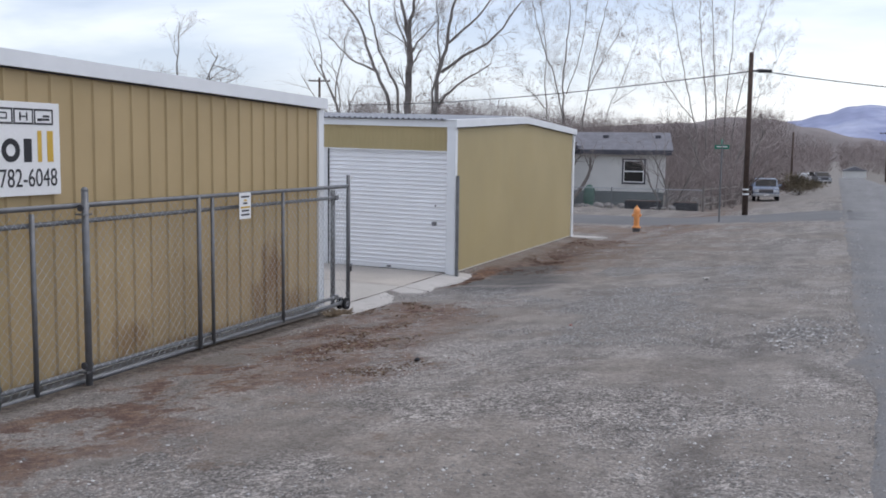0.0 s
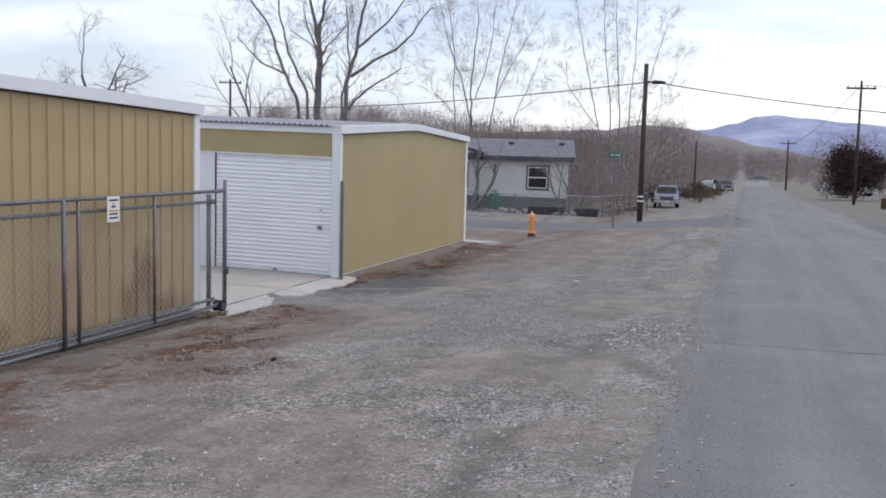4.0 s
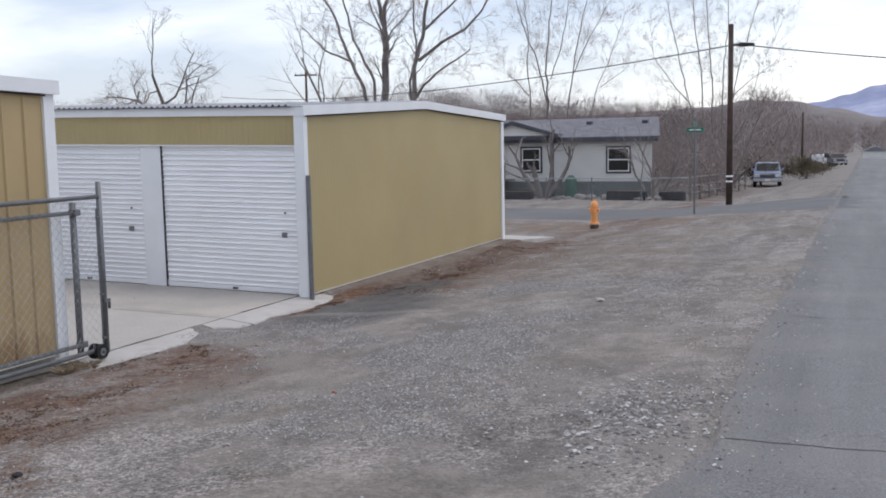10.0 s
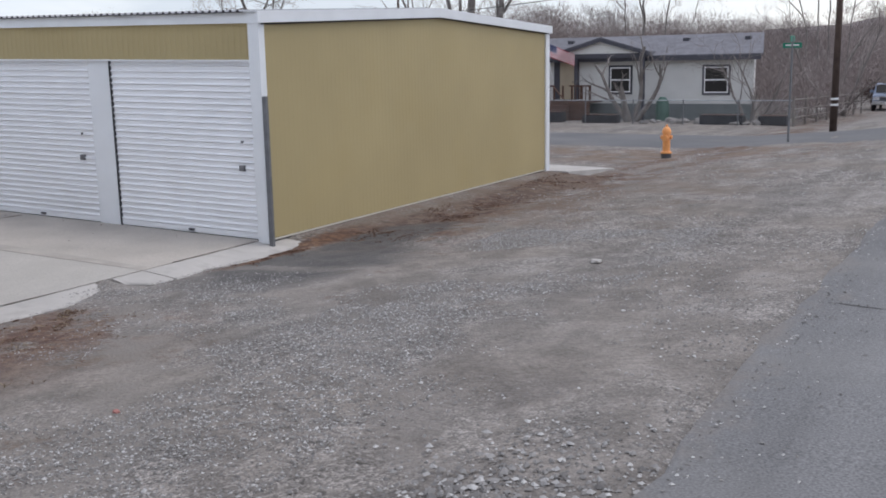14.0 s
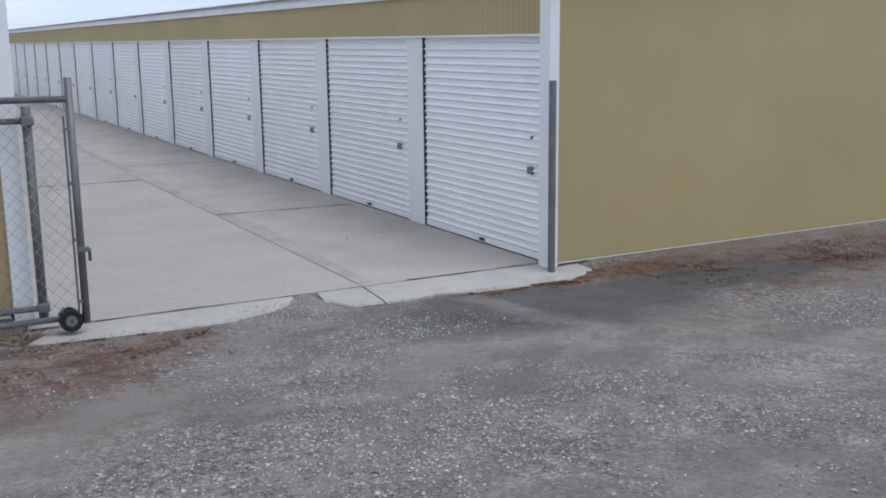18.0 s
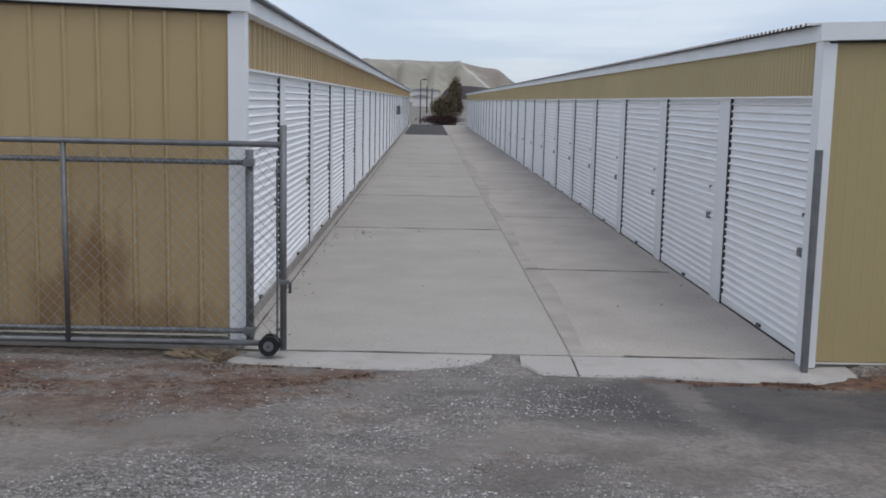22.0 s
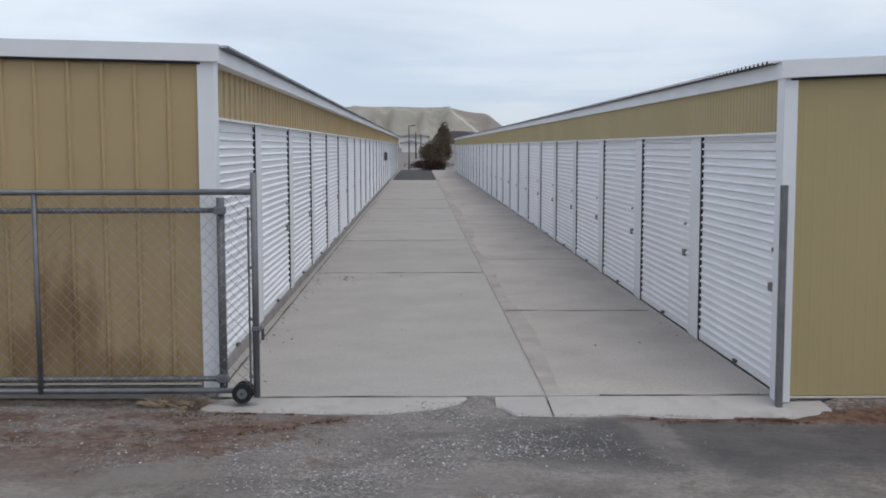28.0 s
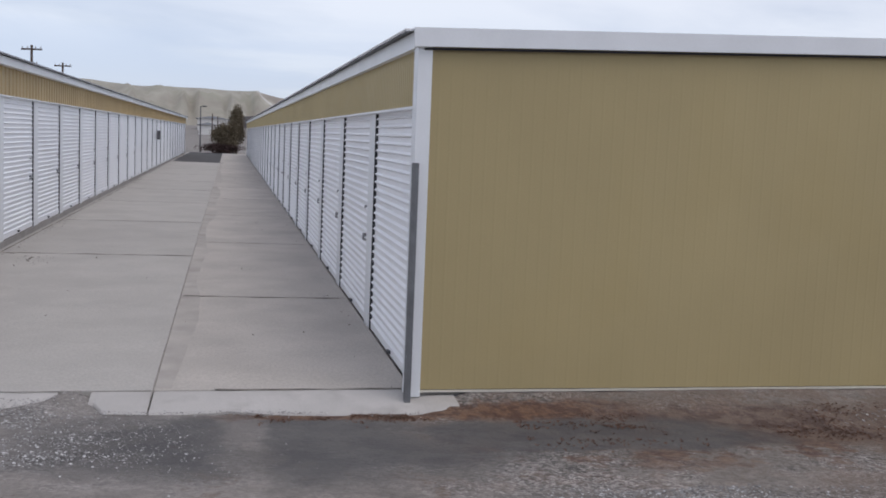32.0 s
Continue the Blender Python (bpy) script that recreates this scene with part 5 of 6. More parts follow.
rw = random.Random(77)
spots = []
for i in range(900):
    y = rw.uniform(58, 125)
    x = rw.uniform(-1.15 * (y + 16) + 10, min(1.5, 0.02 * y))
    spots.append((x, y, rw.uniform(6.6, 9.8) * (0.75 + 0.004 * y) * (0.8 + 0.35 * noise.noise((x * 0.05, 3.0, 0)))))
wood_belt("brown leafless cottonwood and willow woods beyond the street", spots, 1, M_brush, 820, 0.0195)
spots = []
for i in range(260):
    y = rw.uniform(95, 330)
    x = rw.uniform(-30, 4.0) if rw.random() < 0.55 else rw.uniform(16.5, 16 + 0.26 * y)
    spots.append((x, y, rw.uniform(6.0, 9.5)))
wood_belt("hazy brown leafless trees along the far road", spots, 2, M_brush, 420, 0.034)
spots = [(rw.uniform(-30, 60), rw.uniform(300, 420), rw.uniform(8, 12)) for i in range(170)]
wood_belt("brown leafless trees closing the end of the road", spots, 3, M_brush, 300, 0.06)


spots = [(rw.uniform(-2.2, 1.8), rw.uniform(35.5, 46), rw.uniform(1.2, 3.4)) for i in range(50)] + [(rw.uniform(-3.0, 0.2), rw.uniform(46, 54), rw.uniform(2.0, 4.2)) for i in range(40)]
wood_belt("tangle of bare grey brush beside the house", spots, 4, M_brush, 260, 0.012)


def shrub(name, label, x, y, rx, ry, h, m, seed, n=2600, leaf=0.10, zb=None, cone=0.0):
    """A dense bush of many small leaf blades round a short stem, with an uneven outline."""
    r = np.random.RandomState(seed)
    z0 = (gz(x, y) if zb is None else zb) - 0.1
    t = thing(name, (x, y, z0), label, "shrub" if h < 3 else "tree")
    part("trunk", tb((0, 0, 0), (0.1, 0.05, h * 0.6), 0.05 + 0.03 * h, 0.03, seg=7), M_bark, t)
    clump = r.normal(0, 1, (26, 3))
    clump /= np.linalg.norm(clump, axis=1)[:, None]
    clump *= r.uniform(0.35, 0.85, 26)[:, None]
    c = clump[r.randint(0, 26, n)] + r.normal(0, 0.19, (n, 3))
    up = (c[:, 2] + 1) / 2
    k = 1 - cone * np.clip(up, 0, 1)
    P = np.stack([c[:, 0] * rx * k, c[:, 1] * ry * k, h * (0.06 + 0.94 * np.clip(up, 0.0, 1.08))], 1)
    a = r.normal(0, 1, (n, 3))
    a /= np.linalg.norm(a, axis=1)[:, None]
    b = np.cross(a, r.normal(0, 1, (n, 3)))
    b /= np.linalg.norm(b, axis=1)[:, None]
    w = r.uniform(0.5, 1.3, n)[:, None] * leaf
    V = np.stack([P - a * w, P + b * w * 0.5, P + a * w, P - b * w * 0.5], 1).reshape(-1, 3)
    obj("foliage", V, np.arange(n * 4).reshape(-1, 4), m, t, "dense small leaves and twigs")
    return t


shrub("juniper_tree", "dense dark maroon-green juniper tree beside the far road", 17.3, 80.0, 3.5, 3.0, 5.6, M_redtwig, 3, 34000, 0.10, cone=0.25)
shrub("juniper_tree", "dense dark maroon-green juniper tree beside the far road", 23.5, 78.0, 3.0, 3.0, 4.6, M_redtwig, 4, 24000, 0.10, cone=0.3)
shrub("hedge", "low dark brownish shrub beside the parked pickup", 4.1, 66.0, 2.0, 1.4, 1.8, M_bushmix, 5, 9000, 0.055)
shrub("hedge", "low maroon leafless hedge behind the pole", 1.6, 57.0, 2.0, 1.2, 1.9, M_redtwig, 6, 5200, 0.05)
shrub("evergreen_tree", "dark ragged narrow evergreen at the end of the alley", -90.0, -1.75, 1.2, 1.3, 4.5, M_bushmix, 7, 11000, 0.08, cone=0.5, zb=1.6)
shrub("evergreen_tree", "dark ragged spreading evergreen at the end of the alley", -89.5, -2.75, 1.4, 1.6, 3.0, M_bushmix, 17, 14000, 0.075, cone=0.3, zb=1.6)
shrub("shrub", "low brown shrub at the end of the alley", -88.5, -3.3, 0.9, 2.2, 1.2, M_redtwig, 8, 5000, 0.07, zb=1.5)
shrub("evergreen_tree", "dark evergreen tree beyond the storage roofs", -70.0, 30.0, 2.2, 2.2, 7.0, M_ever, 9, 3000, 0.2, cone=0.5, zb=1.2)

# ---- hills ----
M_hill = mat("tan_eroded_hill", (0.345, 0.325, 0.275), 1.0, var=0.12, scale=0.012, grain=0.12, gscale=0.09, bump=0, stain=(0.27, 0.245, 0.205), stain_amt=0.75, stain_scale=0.02)
M_dhill = mat("brown_sage_hill", (0.19, 0.168, 0.165), 1.0, var=0.15, scale=0.02, grain=0.1, gscale=0.15, bump=0)
M_ridge = mat("dark_wooded_ridge", (0.055, 0.047, 0.045), 1.0, var=0.25, scale=0.1, grain=0.2, gscale=0.6, bump=0)
# mountain's blue base colour stands for the haze of distance; snow patches over it
M_mount = mat("haze_blue_snowy_mountain", (0.26, 0.29, 0.43), 1.0, var=0.1, scale=0.004, grain=0.1, gscale=0.02, bump=0, stain=(0.62, 0.64, 0.74), stain_amt=0.55, stain_scale=0.004)


def tint_hill(m, scar):
    """Sage green and rusty stretches, and one pale erosion scar between two points (y, z) of the slope."""
    n, l = m.node_tree.nodes, m.node_tree.links
    b = n["Principled BSDF"]
    old = b.inputs["Base Color"].links[0].from_socket
    tc = n.new("ShaderNodeTexCoord")
    sep = n.new("ShaderNodeSeparateXYZ")
    l.new(tc.outputs["Object"], sep.inputs[0])

    def math_(kind, a, c):
        x = n.new("ShaderNodeMath")
        x.operation = kind
        for i, v in enumerate((a, c)):
            if isinstance(v, float):
                x.inputs[i].default_value = v
            else:
                l.new(v, x.inputs[i])
        return x.outputs[0]

    def rng(src, a, c, lo, hi):
        mr = n.new("ShaderNodeMapRange")
        for k, v in (("From Min", a), ("From Max", c), ("To Min", lo), ("To Max", hi)):
            mr.inputs[k].default_value = v
        l.new(src, mr.inputs["Value"])
        return mr.outputs[0]

    def mix(fac, a, c):
        x = n.new("ShaderNodeMix")
        x.data_type = "RGBA"
        l.new(fac, x.inputs["Factor"])
        l.new(a, x.inputs["A"])
        x.inputs["B"].default_value = (*c, 1)
        return x.outputs["Result"]
    nzz = n.new("ShaderNodeTexNoise")
    nzz.inputs["Scale"].default_value = 0.05
    nzz.inputs["Detail"].default_value = 6.0
    l.new(tc.outputs["Object"], nzz.inputs["Vector"])
    wob = math_("MULTIPLY", math_("SUBTRACT", nzz.outputs[0], 0.5), 14.0)
    (y0, z0), (y1, z1) = scar
    dy, dz = y1 - y0, z1 - z0
    L = math.hypot(dy, dz)
    side = math_("ADD", math_("MULTIPLY", math_("SUBTRACT", sep.outputs[1], y0), -dz / L), math_("MULTIPLY", math_("SUBTRACT", sep.outputs[2], z0), dy / L))
    c = mix(math_("MULTIPLY", rng(nzz.outputs[0], 0.48, 0.62, 0.0, 0.7), rng(sep.outputs[2], 20.0, 32.0, 0.3, 1.0)), old, (0.29, 0.285, 0.225))
    c = mix(rng(math_("ADD", side, wob), 0.0, 4.0, 0.0, 0.8), c, (0.25, 0.215, 0.185))
    c = mix(rng(math_("ABSOLUTE", math_("ADD", side, math_("MULTIPLY", wob, 0.06)), 0.0), 0.35, 0.9, 0.85, 0.0), c, (0.55, 0.53, 0.50))
    l.new(c, b.inputs["Base Color"])


tint_hill(M_hill, ((10.5, 37.0), (20.5, 26.0)))


def hill(name, label, m, centre, az0, az1, dist, prof, depth, step=0.25, rough=1.0, seed=0.0, gully=0.0):
    """A ridge seen from centre between two bearings (degrees left of +y); prof gives its top elevation there."""
    V, cols = [], 9
    n = int((az1 - az0) / step)
    for i in range(n + 1):
        az = az0 + (az1 - az0) * i / n
        top = prof(az)
        for k in range(cols):
            f = k / (cols - 1)
            d = dist + depth * f
            h = math.tan(radians(top)) * (dist + depth)
            g = gully * h * 0.10 * noise.noise((az * 2.2, f * 2, seed)) * math.sin(math.pi * min(1, f * 1.15))
            zz = 2 + h * (math.sin(f * math.pi / 2) ** 0.9) + rough * h * 0.018 * noise.noise((az * 0.8, f * 3, seed + 5)) + g
            if k == 0:
                zz = -15
            V.append((centre[0] - math.sin(radians(az)) * d, centre[1] + math.cos(radians(az)) * d, zz))
    F = [(i * cols + k, (i + 1) * cols + k, (i + 1) * cols + k + 1, i * cols + k + 1) for i in range(n) for k in range(cols - 1)]
    return tagged(obj(name, V, F, m, smooth=True), label, "hill", kind="structure")


def lerp_prof(pts):
    def f(a):
        for (a0, e0), (a1, e1) in zip(pts, pts[1:]):
            if a <= a1:
                t = max(0.0, (a - a0) / (a1 - a0))
                return e0 + (e1 - e0) * t * t * (3 - 2 * t)
        return pts[-1][1]
    return f


hill("backdrop_tan_hill", "bare tan eroded hill beyond the yard", M_hill, (8.6, -3.0), 83.6, 125, 520, lerp_prof([(83.6, 1.2), (85.5, 2.15), (86.9, 2.95), (89.2, 3.28), (92.6, 3.34), (95.6, 3.3), (98.1, 3.48), (103, 3.4), (110, 2.6), (125, 1.5)]), 160, seed=2.0, gully=2.0)
hill("backdrop_dark_ridge", "low dark ridge beyond the storage row", M_ridge, (8.6, -3.0), 70, 90.0, 300, lerp_prof([(70, 1.3), (80, 1.6), (86, 1.8), (88.6, 2.0), (89.6, 1.9), (90.0, 1.2)]), 60, seed=3.0)
hill("backdrop_brown_hill", "low brown hill beyond the woods", M_dhill, (7.9, -16.4), -4.0, 60, 700, lerp_prof([(-4.0, 0.2), (-1.0, 0.75), (1.6, 1.3), (3.5, 1.7), (5.8, 1.85), (8, 1.5), (15, 1.2), (40, 1.2), (60, 1.0)]), 150, seed=4.0)
hill("backdrop_blue_mountain", "distant mountain with haze blue in its colour and patches of snow", M_mount, (7.9, -16.4), -40, 6, 2900, lerp_prof([(-40, 1.4), (-20, 1.7), (-9, 1.75), (-5, 2.1), (-3, 2.3), (-1.4, 2.45), (-0.5, 2.35), (0.8, 1.95), (2.2, 1.6), (6, 0.9)]), 900, step=0.15, rough=0.5, seed=6.0, gully=0.35)

# ---- poles and wires ----
M_wood = mat("creosoted_pole", (0.075, 0.052, 0.043), 0.9, var=0.25, scale=5, grain=0.2, bump=0.4, bscale=30)
M_cable = mat("black_cable", (0.03, 0.03, 0.032), 0.6, bump=0)
M_insul = mat("grey_insulator", (0.25, 0.25, 0.26), 0.4, bump=0)


def power_pole(label, x, y, ztop, r, arms=(), band=False, arm_dir=(1, 0), zb=None):
    z0 = (gz(x, y) if zb is None else zb) - 0.2
    p = thing("power_pole", (x, y, z0), label, "pole", "power poles")
    H = ztop - z0
    part("pole", tb((0, 0, 0), (0, 0, H), r, r * 0.72, seg=10), M_wood, p, smooth=True)
    for h, half in arms:
        ux, uy = arm_dir
        bm = bmesh.new()
        tube(bm, (-ux * half, -uy * half, H - h), (ux * half, uy * half, H - h), 0.07, seg=6)
        a = part("crossarm", bm, M_wood, p)
        for k in (-0.9, -0.4, 0.4, 0.9):
            part("insulator", tb((ux * half * k, uy * half * k, H - h + 0.05), (ux * half * k, uy * half * k, H - h + 0.24), 0.05, 0.03, seg=7), M_insul, a)
    if band:
        for z in (1.08, 1.28):
            part("reflector_band", tb((0, 0, z), (0, 0, z + 0.07), r * 1.03, seg=12), M_sign, p, "white reflective band")
        hw = part("bracket", bx(0.05, 0.75, -0.05, 0.05, H - 0.82, H - 0.74), M_darkmetal, p, "dark steel service bracket")
        part("splice", tb((0.3, 0, H - 0.78), (0.85, 0, H - 0.80), 0.09, 0.06, seg=8), M_cable, hw)
    return p


power_pole("dark brown wooden utility pole with white bands at the corner", 3.25, 26.1, 6.55, 0.125, (), True)
power_pole("dark wooden utility pole with a crossarm beyond the woods", -41.9, 70.7, 9.2, 0.15, ((0.35, 1.1),), arm_dir=(0.9, 0.43))
power_pole("dark wooden utility pole with a crossarm beside the far road", 15.4, 60.9, 8.5, 0.115, ((0.55, 1.05),), arm_dir=(0.98, 0.17))
power_pole("thin dark wooden pole beside the road", 2.4, 92.0, 4.4, 0.13)
power_pole("thin dark wooden pole far along the road", 13.9, 150.0, 5.8, 0.16, ((0.5, 1.2),))
power_pole("dark wooden utility pole with crossarms behind the storage row", -80.0, -18.4, 9.95, 0.14, ((0.35, 0.9), (1.6, 0.5)), arm_dir=(0.3, 0.95), zb=1.2)
power_pole("dark wooden utility pole with crossarms behind the storage row", -105.0, -20.1, 10.55, 0.14, ((0.35, 0.95), (1.7, 0.9)), arm_dir=(0.3, 0.95), zb=1.4)


def cable(label, a, b, sag, r=0.016, n=24):
    cu = bpy.data.curves.new("cable", "CURVE")
    cu.dimensions = "3D"
    cu.bevel_depth = r
    cu.bevel_resolution = 1
    sp = cu.splines.new("POLY")
    sp.points.add(n)
    for i in range(n + 1):
        t = i / n
        p = Vector(a).lerp(Vector(b), t)
        sp.points[i].co = (p.x, p.y, p.z - sag * 4 * t * (1 - t), 1)
    tmp = new("cable", cu)
    me = bpy.data.meshes.new_from_object(tmp.evaluated_get(bpy.context.evaluated_depsgraph_get()))
    bpy.data.objects.remove(tmp)
    me.materials.append(M_cable)
    return tagged(new("power_cable", me), label, "cable", "power cables")


cable("black overhead cable strung from the corner pole", (3.2, 26.1, 5.75), (-45.6, 62.0, 6.6), 0.9, 0.022)
cable("black overhead cable strung across the road", (3.9, 26.1, 5.72), (36.0, 27.5, 4.9), 1.1, 0.022)
cable("thin overhead wire along the far poles", (15.4, 60.9, 8.2), (14.2, 150.0, 5.4), 0.8, 0.02)
cable("thin overhead wire to the far pole", (15.4, 60.9, 8.2), (60.0, 58.0, 7.0), 0.8, 0.02)

power_pole("thin dark pole beyond the alley", -125.0, -4.95, 6.6, 0.10)
power_pole("thin dark pole beyond the alley", -128.0, -4.3, 6.4, 0.10)
# street lamp at the end of the alley
lp = thing("street_lamp", (-92.0, -5.2, 1.5), "tall thin dark street lamp beyond the alley", "lamp")
part("pole", tb((0, 0, 0), (0, 0, 4.6), 0.07, 0.05, seg=8), M_darkmetal, lp)
part("arm", tb((0, 0, 4.55), (0.3, 0.35, 4.6), 0.03, seg=6), M_darkmetal, lp)
part("lamp_head", bx(0.1, 0.5, 0.2, 0.6, 4.54, 4.66, bevel=0.03), M_darkmetal, lp)


# ---- fire hydrant, street sign ----
M_orange = mat("orange_paint", (0.82, 0.36, 0.13), 0.5, var=0.1, scale=8, grain=0.05, bump=0.1)
M_green = mat("green_sign", (0.02, 0.20, 0.13), 0.5, var=0.05, bump=0)
hx, hy = 0.62, 15.55
hz = -0.20
hyd = thing("fire_hydrant", (hx, hy, hz), "orange cast-iron fire hydrant on bare dirt", "hydrant")
part("barrel", lathe(bmesh.new(), [(0.16, 0.0), (0.16, 0.04), (0.115, 0.05), (0.105, 0.10), (0.105, 0.52), (0.125, 0.53), (0.125, 0.57)], 18), M_orange, hyd, smooth=False)
part("bonnet", lathe(bmesh.new(), [(0.125, 0.57), (0.12, 0.62), (0.10, 0.67), (0.06, 0.71), (0.035, 0.72), (0.03, 0.78)], 18), M_orange, hyd)
for sgn in (-1, 1):
    n_ = part("side_nozzle", tb((0, 0.0, 0.44), (sgn * 0.13, 0, 0.44), 0.05, seg=12), M_orange, hyd)
    part("nozzle_cap", tb((sgn * 0.125, 0, 0.44), (sgn * 0.16, 0, 0.44), 0.055, seg=8), M_orange, n_)
n_ = part("front_nozzle", tb((0, 0, 0.42), (0, -0.16, 0.42), 0.07, seg=14), M_orange, hyd)
part("nozzle_cap", tb((0, -0.15, 0.42), (0, -0.20, 0.42), 0.082, seg=8), M_orange, n_)
part("base_flange", lathe(bmesh.new(), [(0.14, -0.15), (0.14, -0.01), (0.12, 0.0)], 16), M_darkmetal, hyd)
hyd.scale = (0.94, 0.94, 0.97)

ss = thing("street_sign", (2.78, 20.6, gz(2.78, 20.6) - 0.1), "green street name blades on a thin grey steel post", "sign")
part("post", tb((0, 0, 0), (0, 0, 3.15), 0.032, seg=8), M_galv, ss)
part("name_blade", bx(-0.27, 0.27, -0.006, 0.006, 2.85, 3.0, bevel=0.004), M_green, ss, "green street name blade")
part("name_blade", bx(-0.006, 0.006, -0.33, 0.33, 3.03, 3.20, bevel=0.004), M_green, ss, "green street name blade")
part("print_bar", bx(-0.19, 0.19, -0.0085, -0.006, 2.91, 2.95), M_sign, ss)

# ---- house across the side street ----
M_vinyl = mat("pale_vinyl_siding", (0.66, 0.65, 0.63), 0.7, var=0.05, scale=1, bump=0.05)
M_shing = mat("grey_shingles", (0.175, 0.175, 0.195), 0.95, var=0.15, scale=2, grain=0.2, gscale=12, bump=0.3, bscale=18)
M_htrim = mat("dark_house_trim", (0.075, 0.075, 0.09), 0.7, var=0.1, bump=0)
M_skirt = mat("grey_skirting", (0.17, 0.185, 0.185), 0.8, var=0.1, scale=2)
M_glass = mat("dark_window_glass", (0.035, 0.033, 0.032), 0.3, var=0.1, scale=0.6, bump=0, spec=0.15)
M_brownwood = mat("brown_deck_wood", (0.10, 0.055, 0.04), 0.85, var=0.2, scale=4)
M_tandoor = mat("beige_entry", (0.42, 0.35, 0.26), 0.8, var=0.08, scale=2)
HY, HZ = 38.5, -0.85
house = thing("house", (-12.0, HY, HZ), "pale single-storey manufactured house with grey shingle roof", "house")


def hb(nm, x0, x1, y0, y1, z0, z1, m, par=house, lab="", bev=0.0):
    return part(nm, bx(x0 + 12.0, x1 + 12.0, y0 - HY, y1 - HY, z0 - HZ, z1 - HZ, bevel=bev), m, par, lab)


bm = poly_prism(bmesh.new(), [(-12.0, 0.0), (9.85, 0.0), (8.3, 7.6), (-12.0, 7.6)], "z", 0.02 - HZ, 2.30 - HZ)
part("wall", bm, M_vinyl, house, "pale lap siding")
for i in range(14):
    z = 0.10 + i * 0.16
    hb("siding_board", -24.0, -2.14, HY - 0.018, HY - 0.001, z, z + 0.15, M_vinyl)
bm = poly_prism(bmesh.new(), [(-11.95, 0.04), (9.8, 0.04), (8.26, 7.5), (-11.95, 7.5)], "z", -0.2, 0.02 - HZ)
part("skirting", bm, M_skirt, house, "grey skirting panels")
bm = poly_prism(bmesh.new(), [(-0.45, 2.28), (3.8, 3.30), (8.05, 2.28), (8.05, 2.40), (3.8, 3.44), (-0.45, 2.40)], "x", -24.5 + 12, -1.75 + 12)
for v in bm.verts:
    v.co.z -= HZ
    if v.co.x > 0:
        v.co.x -= 0.204 * v.co.y
roof = part("roof", bm, M_shing, house, "grey shingle roof")
for x in (-21.0, -16.2, -12.4, -6.1, -3.0):
    part("roof_vent", bx(x + 12 - 0.15, x + 12 + 0.15, 2.3, 2.6, 3.05 - HZ, 3.25 - HZ, bevel=0.02), M_htrim, roof)
hb("fascia", -24.5, -1.75, HY - 0.48, HY - 0.44, 2.12, 2.36, M_htrim, lab="dark eave fascia")
bm = poly_prism(bmesh.new(), [(0.0, 2.30), (7.6, 2.30), (3.8, 3.26)], "x", -2.25 + 12, -2.16 + 12)
for v in bm.verts:
    v.co.z -= HZ
    v.co.x -= 0.204 * v.co.y
part("gable_wall", bm, M_vinyl, house)
# gabled entry roof
gx, gw = -9.55, 2.3
gable = part("entry_gable", poly_prism(bmesh.new(), [(gx + 12 - gw, 2.52 - HZ), (gx + 12 + gw, 2.52 - HZ), (gx + 12, 3.18 - HZ)], "y", -0.62, 2.5), M_vinyl, house, "pale gable over the entry")
for sgn in (-1, 1):
    bm = poly_prism(bmesh.new(), [(gx + 12, 3.16 - HZ), (gx + 12 + sgn * 2.55, 2.44 - HZ), (gx + 12 + sgn * 2.55, 2.60 - HZ), (gx + 12, 3.34 - HZ)], "y", -0.80, 3.2)
    part("gable_roof", bm, M_shing, gable)
    bm = poly_prism(bmesh.new(), [(gx + 12, 3.10 - HZ), (gx + 12 + sgn * 2.57, 2.38 - HZ), (gx + 12 + sgn * 2.57, 2.56 - HZ), (gx + 12, 3.29 - HZ)], "y", -0.84, -0.805)
    part("rake_board", bm, M_htrim, gable)
hb("gable_beam", gx - 2.4, gx + 2.4, HY - 0.64, HY - 0.44, 2.28, 2.52, M_htrim)


def hwin(x0, x1, z0, z1):
    w = hb("window", x0 - 0.10, x1 + 0.10, HY - 0.06, HY - 0.02, z0 - 0.10, z1 + 0.10, M_htrim, lab="dark-framed sash window")
    hb("window_frame", x0, x1, HY - 0.085, HY - 0.06, z0, z0 + 0.06, M_sign, w)
    hb("window_frame", x0, x1, HY - 0.085, HY - 0.06, z1 - 0.06, z1, M_sign, w)
    hb("window_frame", x0, x0 + 0.05, HY - 0.085, HY - 0.06, z0 + 0.06, z1 - 0.06, M_sign, w)
    hb("window_frame", x1 - 0.05, x1, HY - 0.085, HY - 0.06, z0 + 0.06, z1 - 0.06, M_sign, w)
    hb("sash_bar", x0 + 0.05, x1 - 0.05, HY - 0.085, HY - 0.06, (z0 + z1) / 2 - 0.035, (z0 + z1) / 2 + 0.035, M_sign, w)
    for a, c in ((z0 + 0.06, (z0 + z1) / 2 - 0.035), ((z0 + z1) / 2 + 0.035, z1 - 0.06)):
        hb("pane", x0 + 0.05, x1 - 0.05, HY - 0.075, HY - 0.064, a, c, M_glass, w)


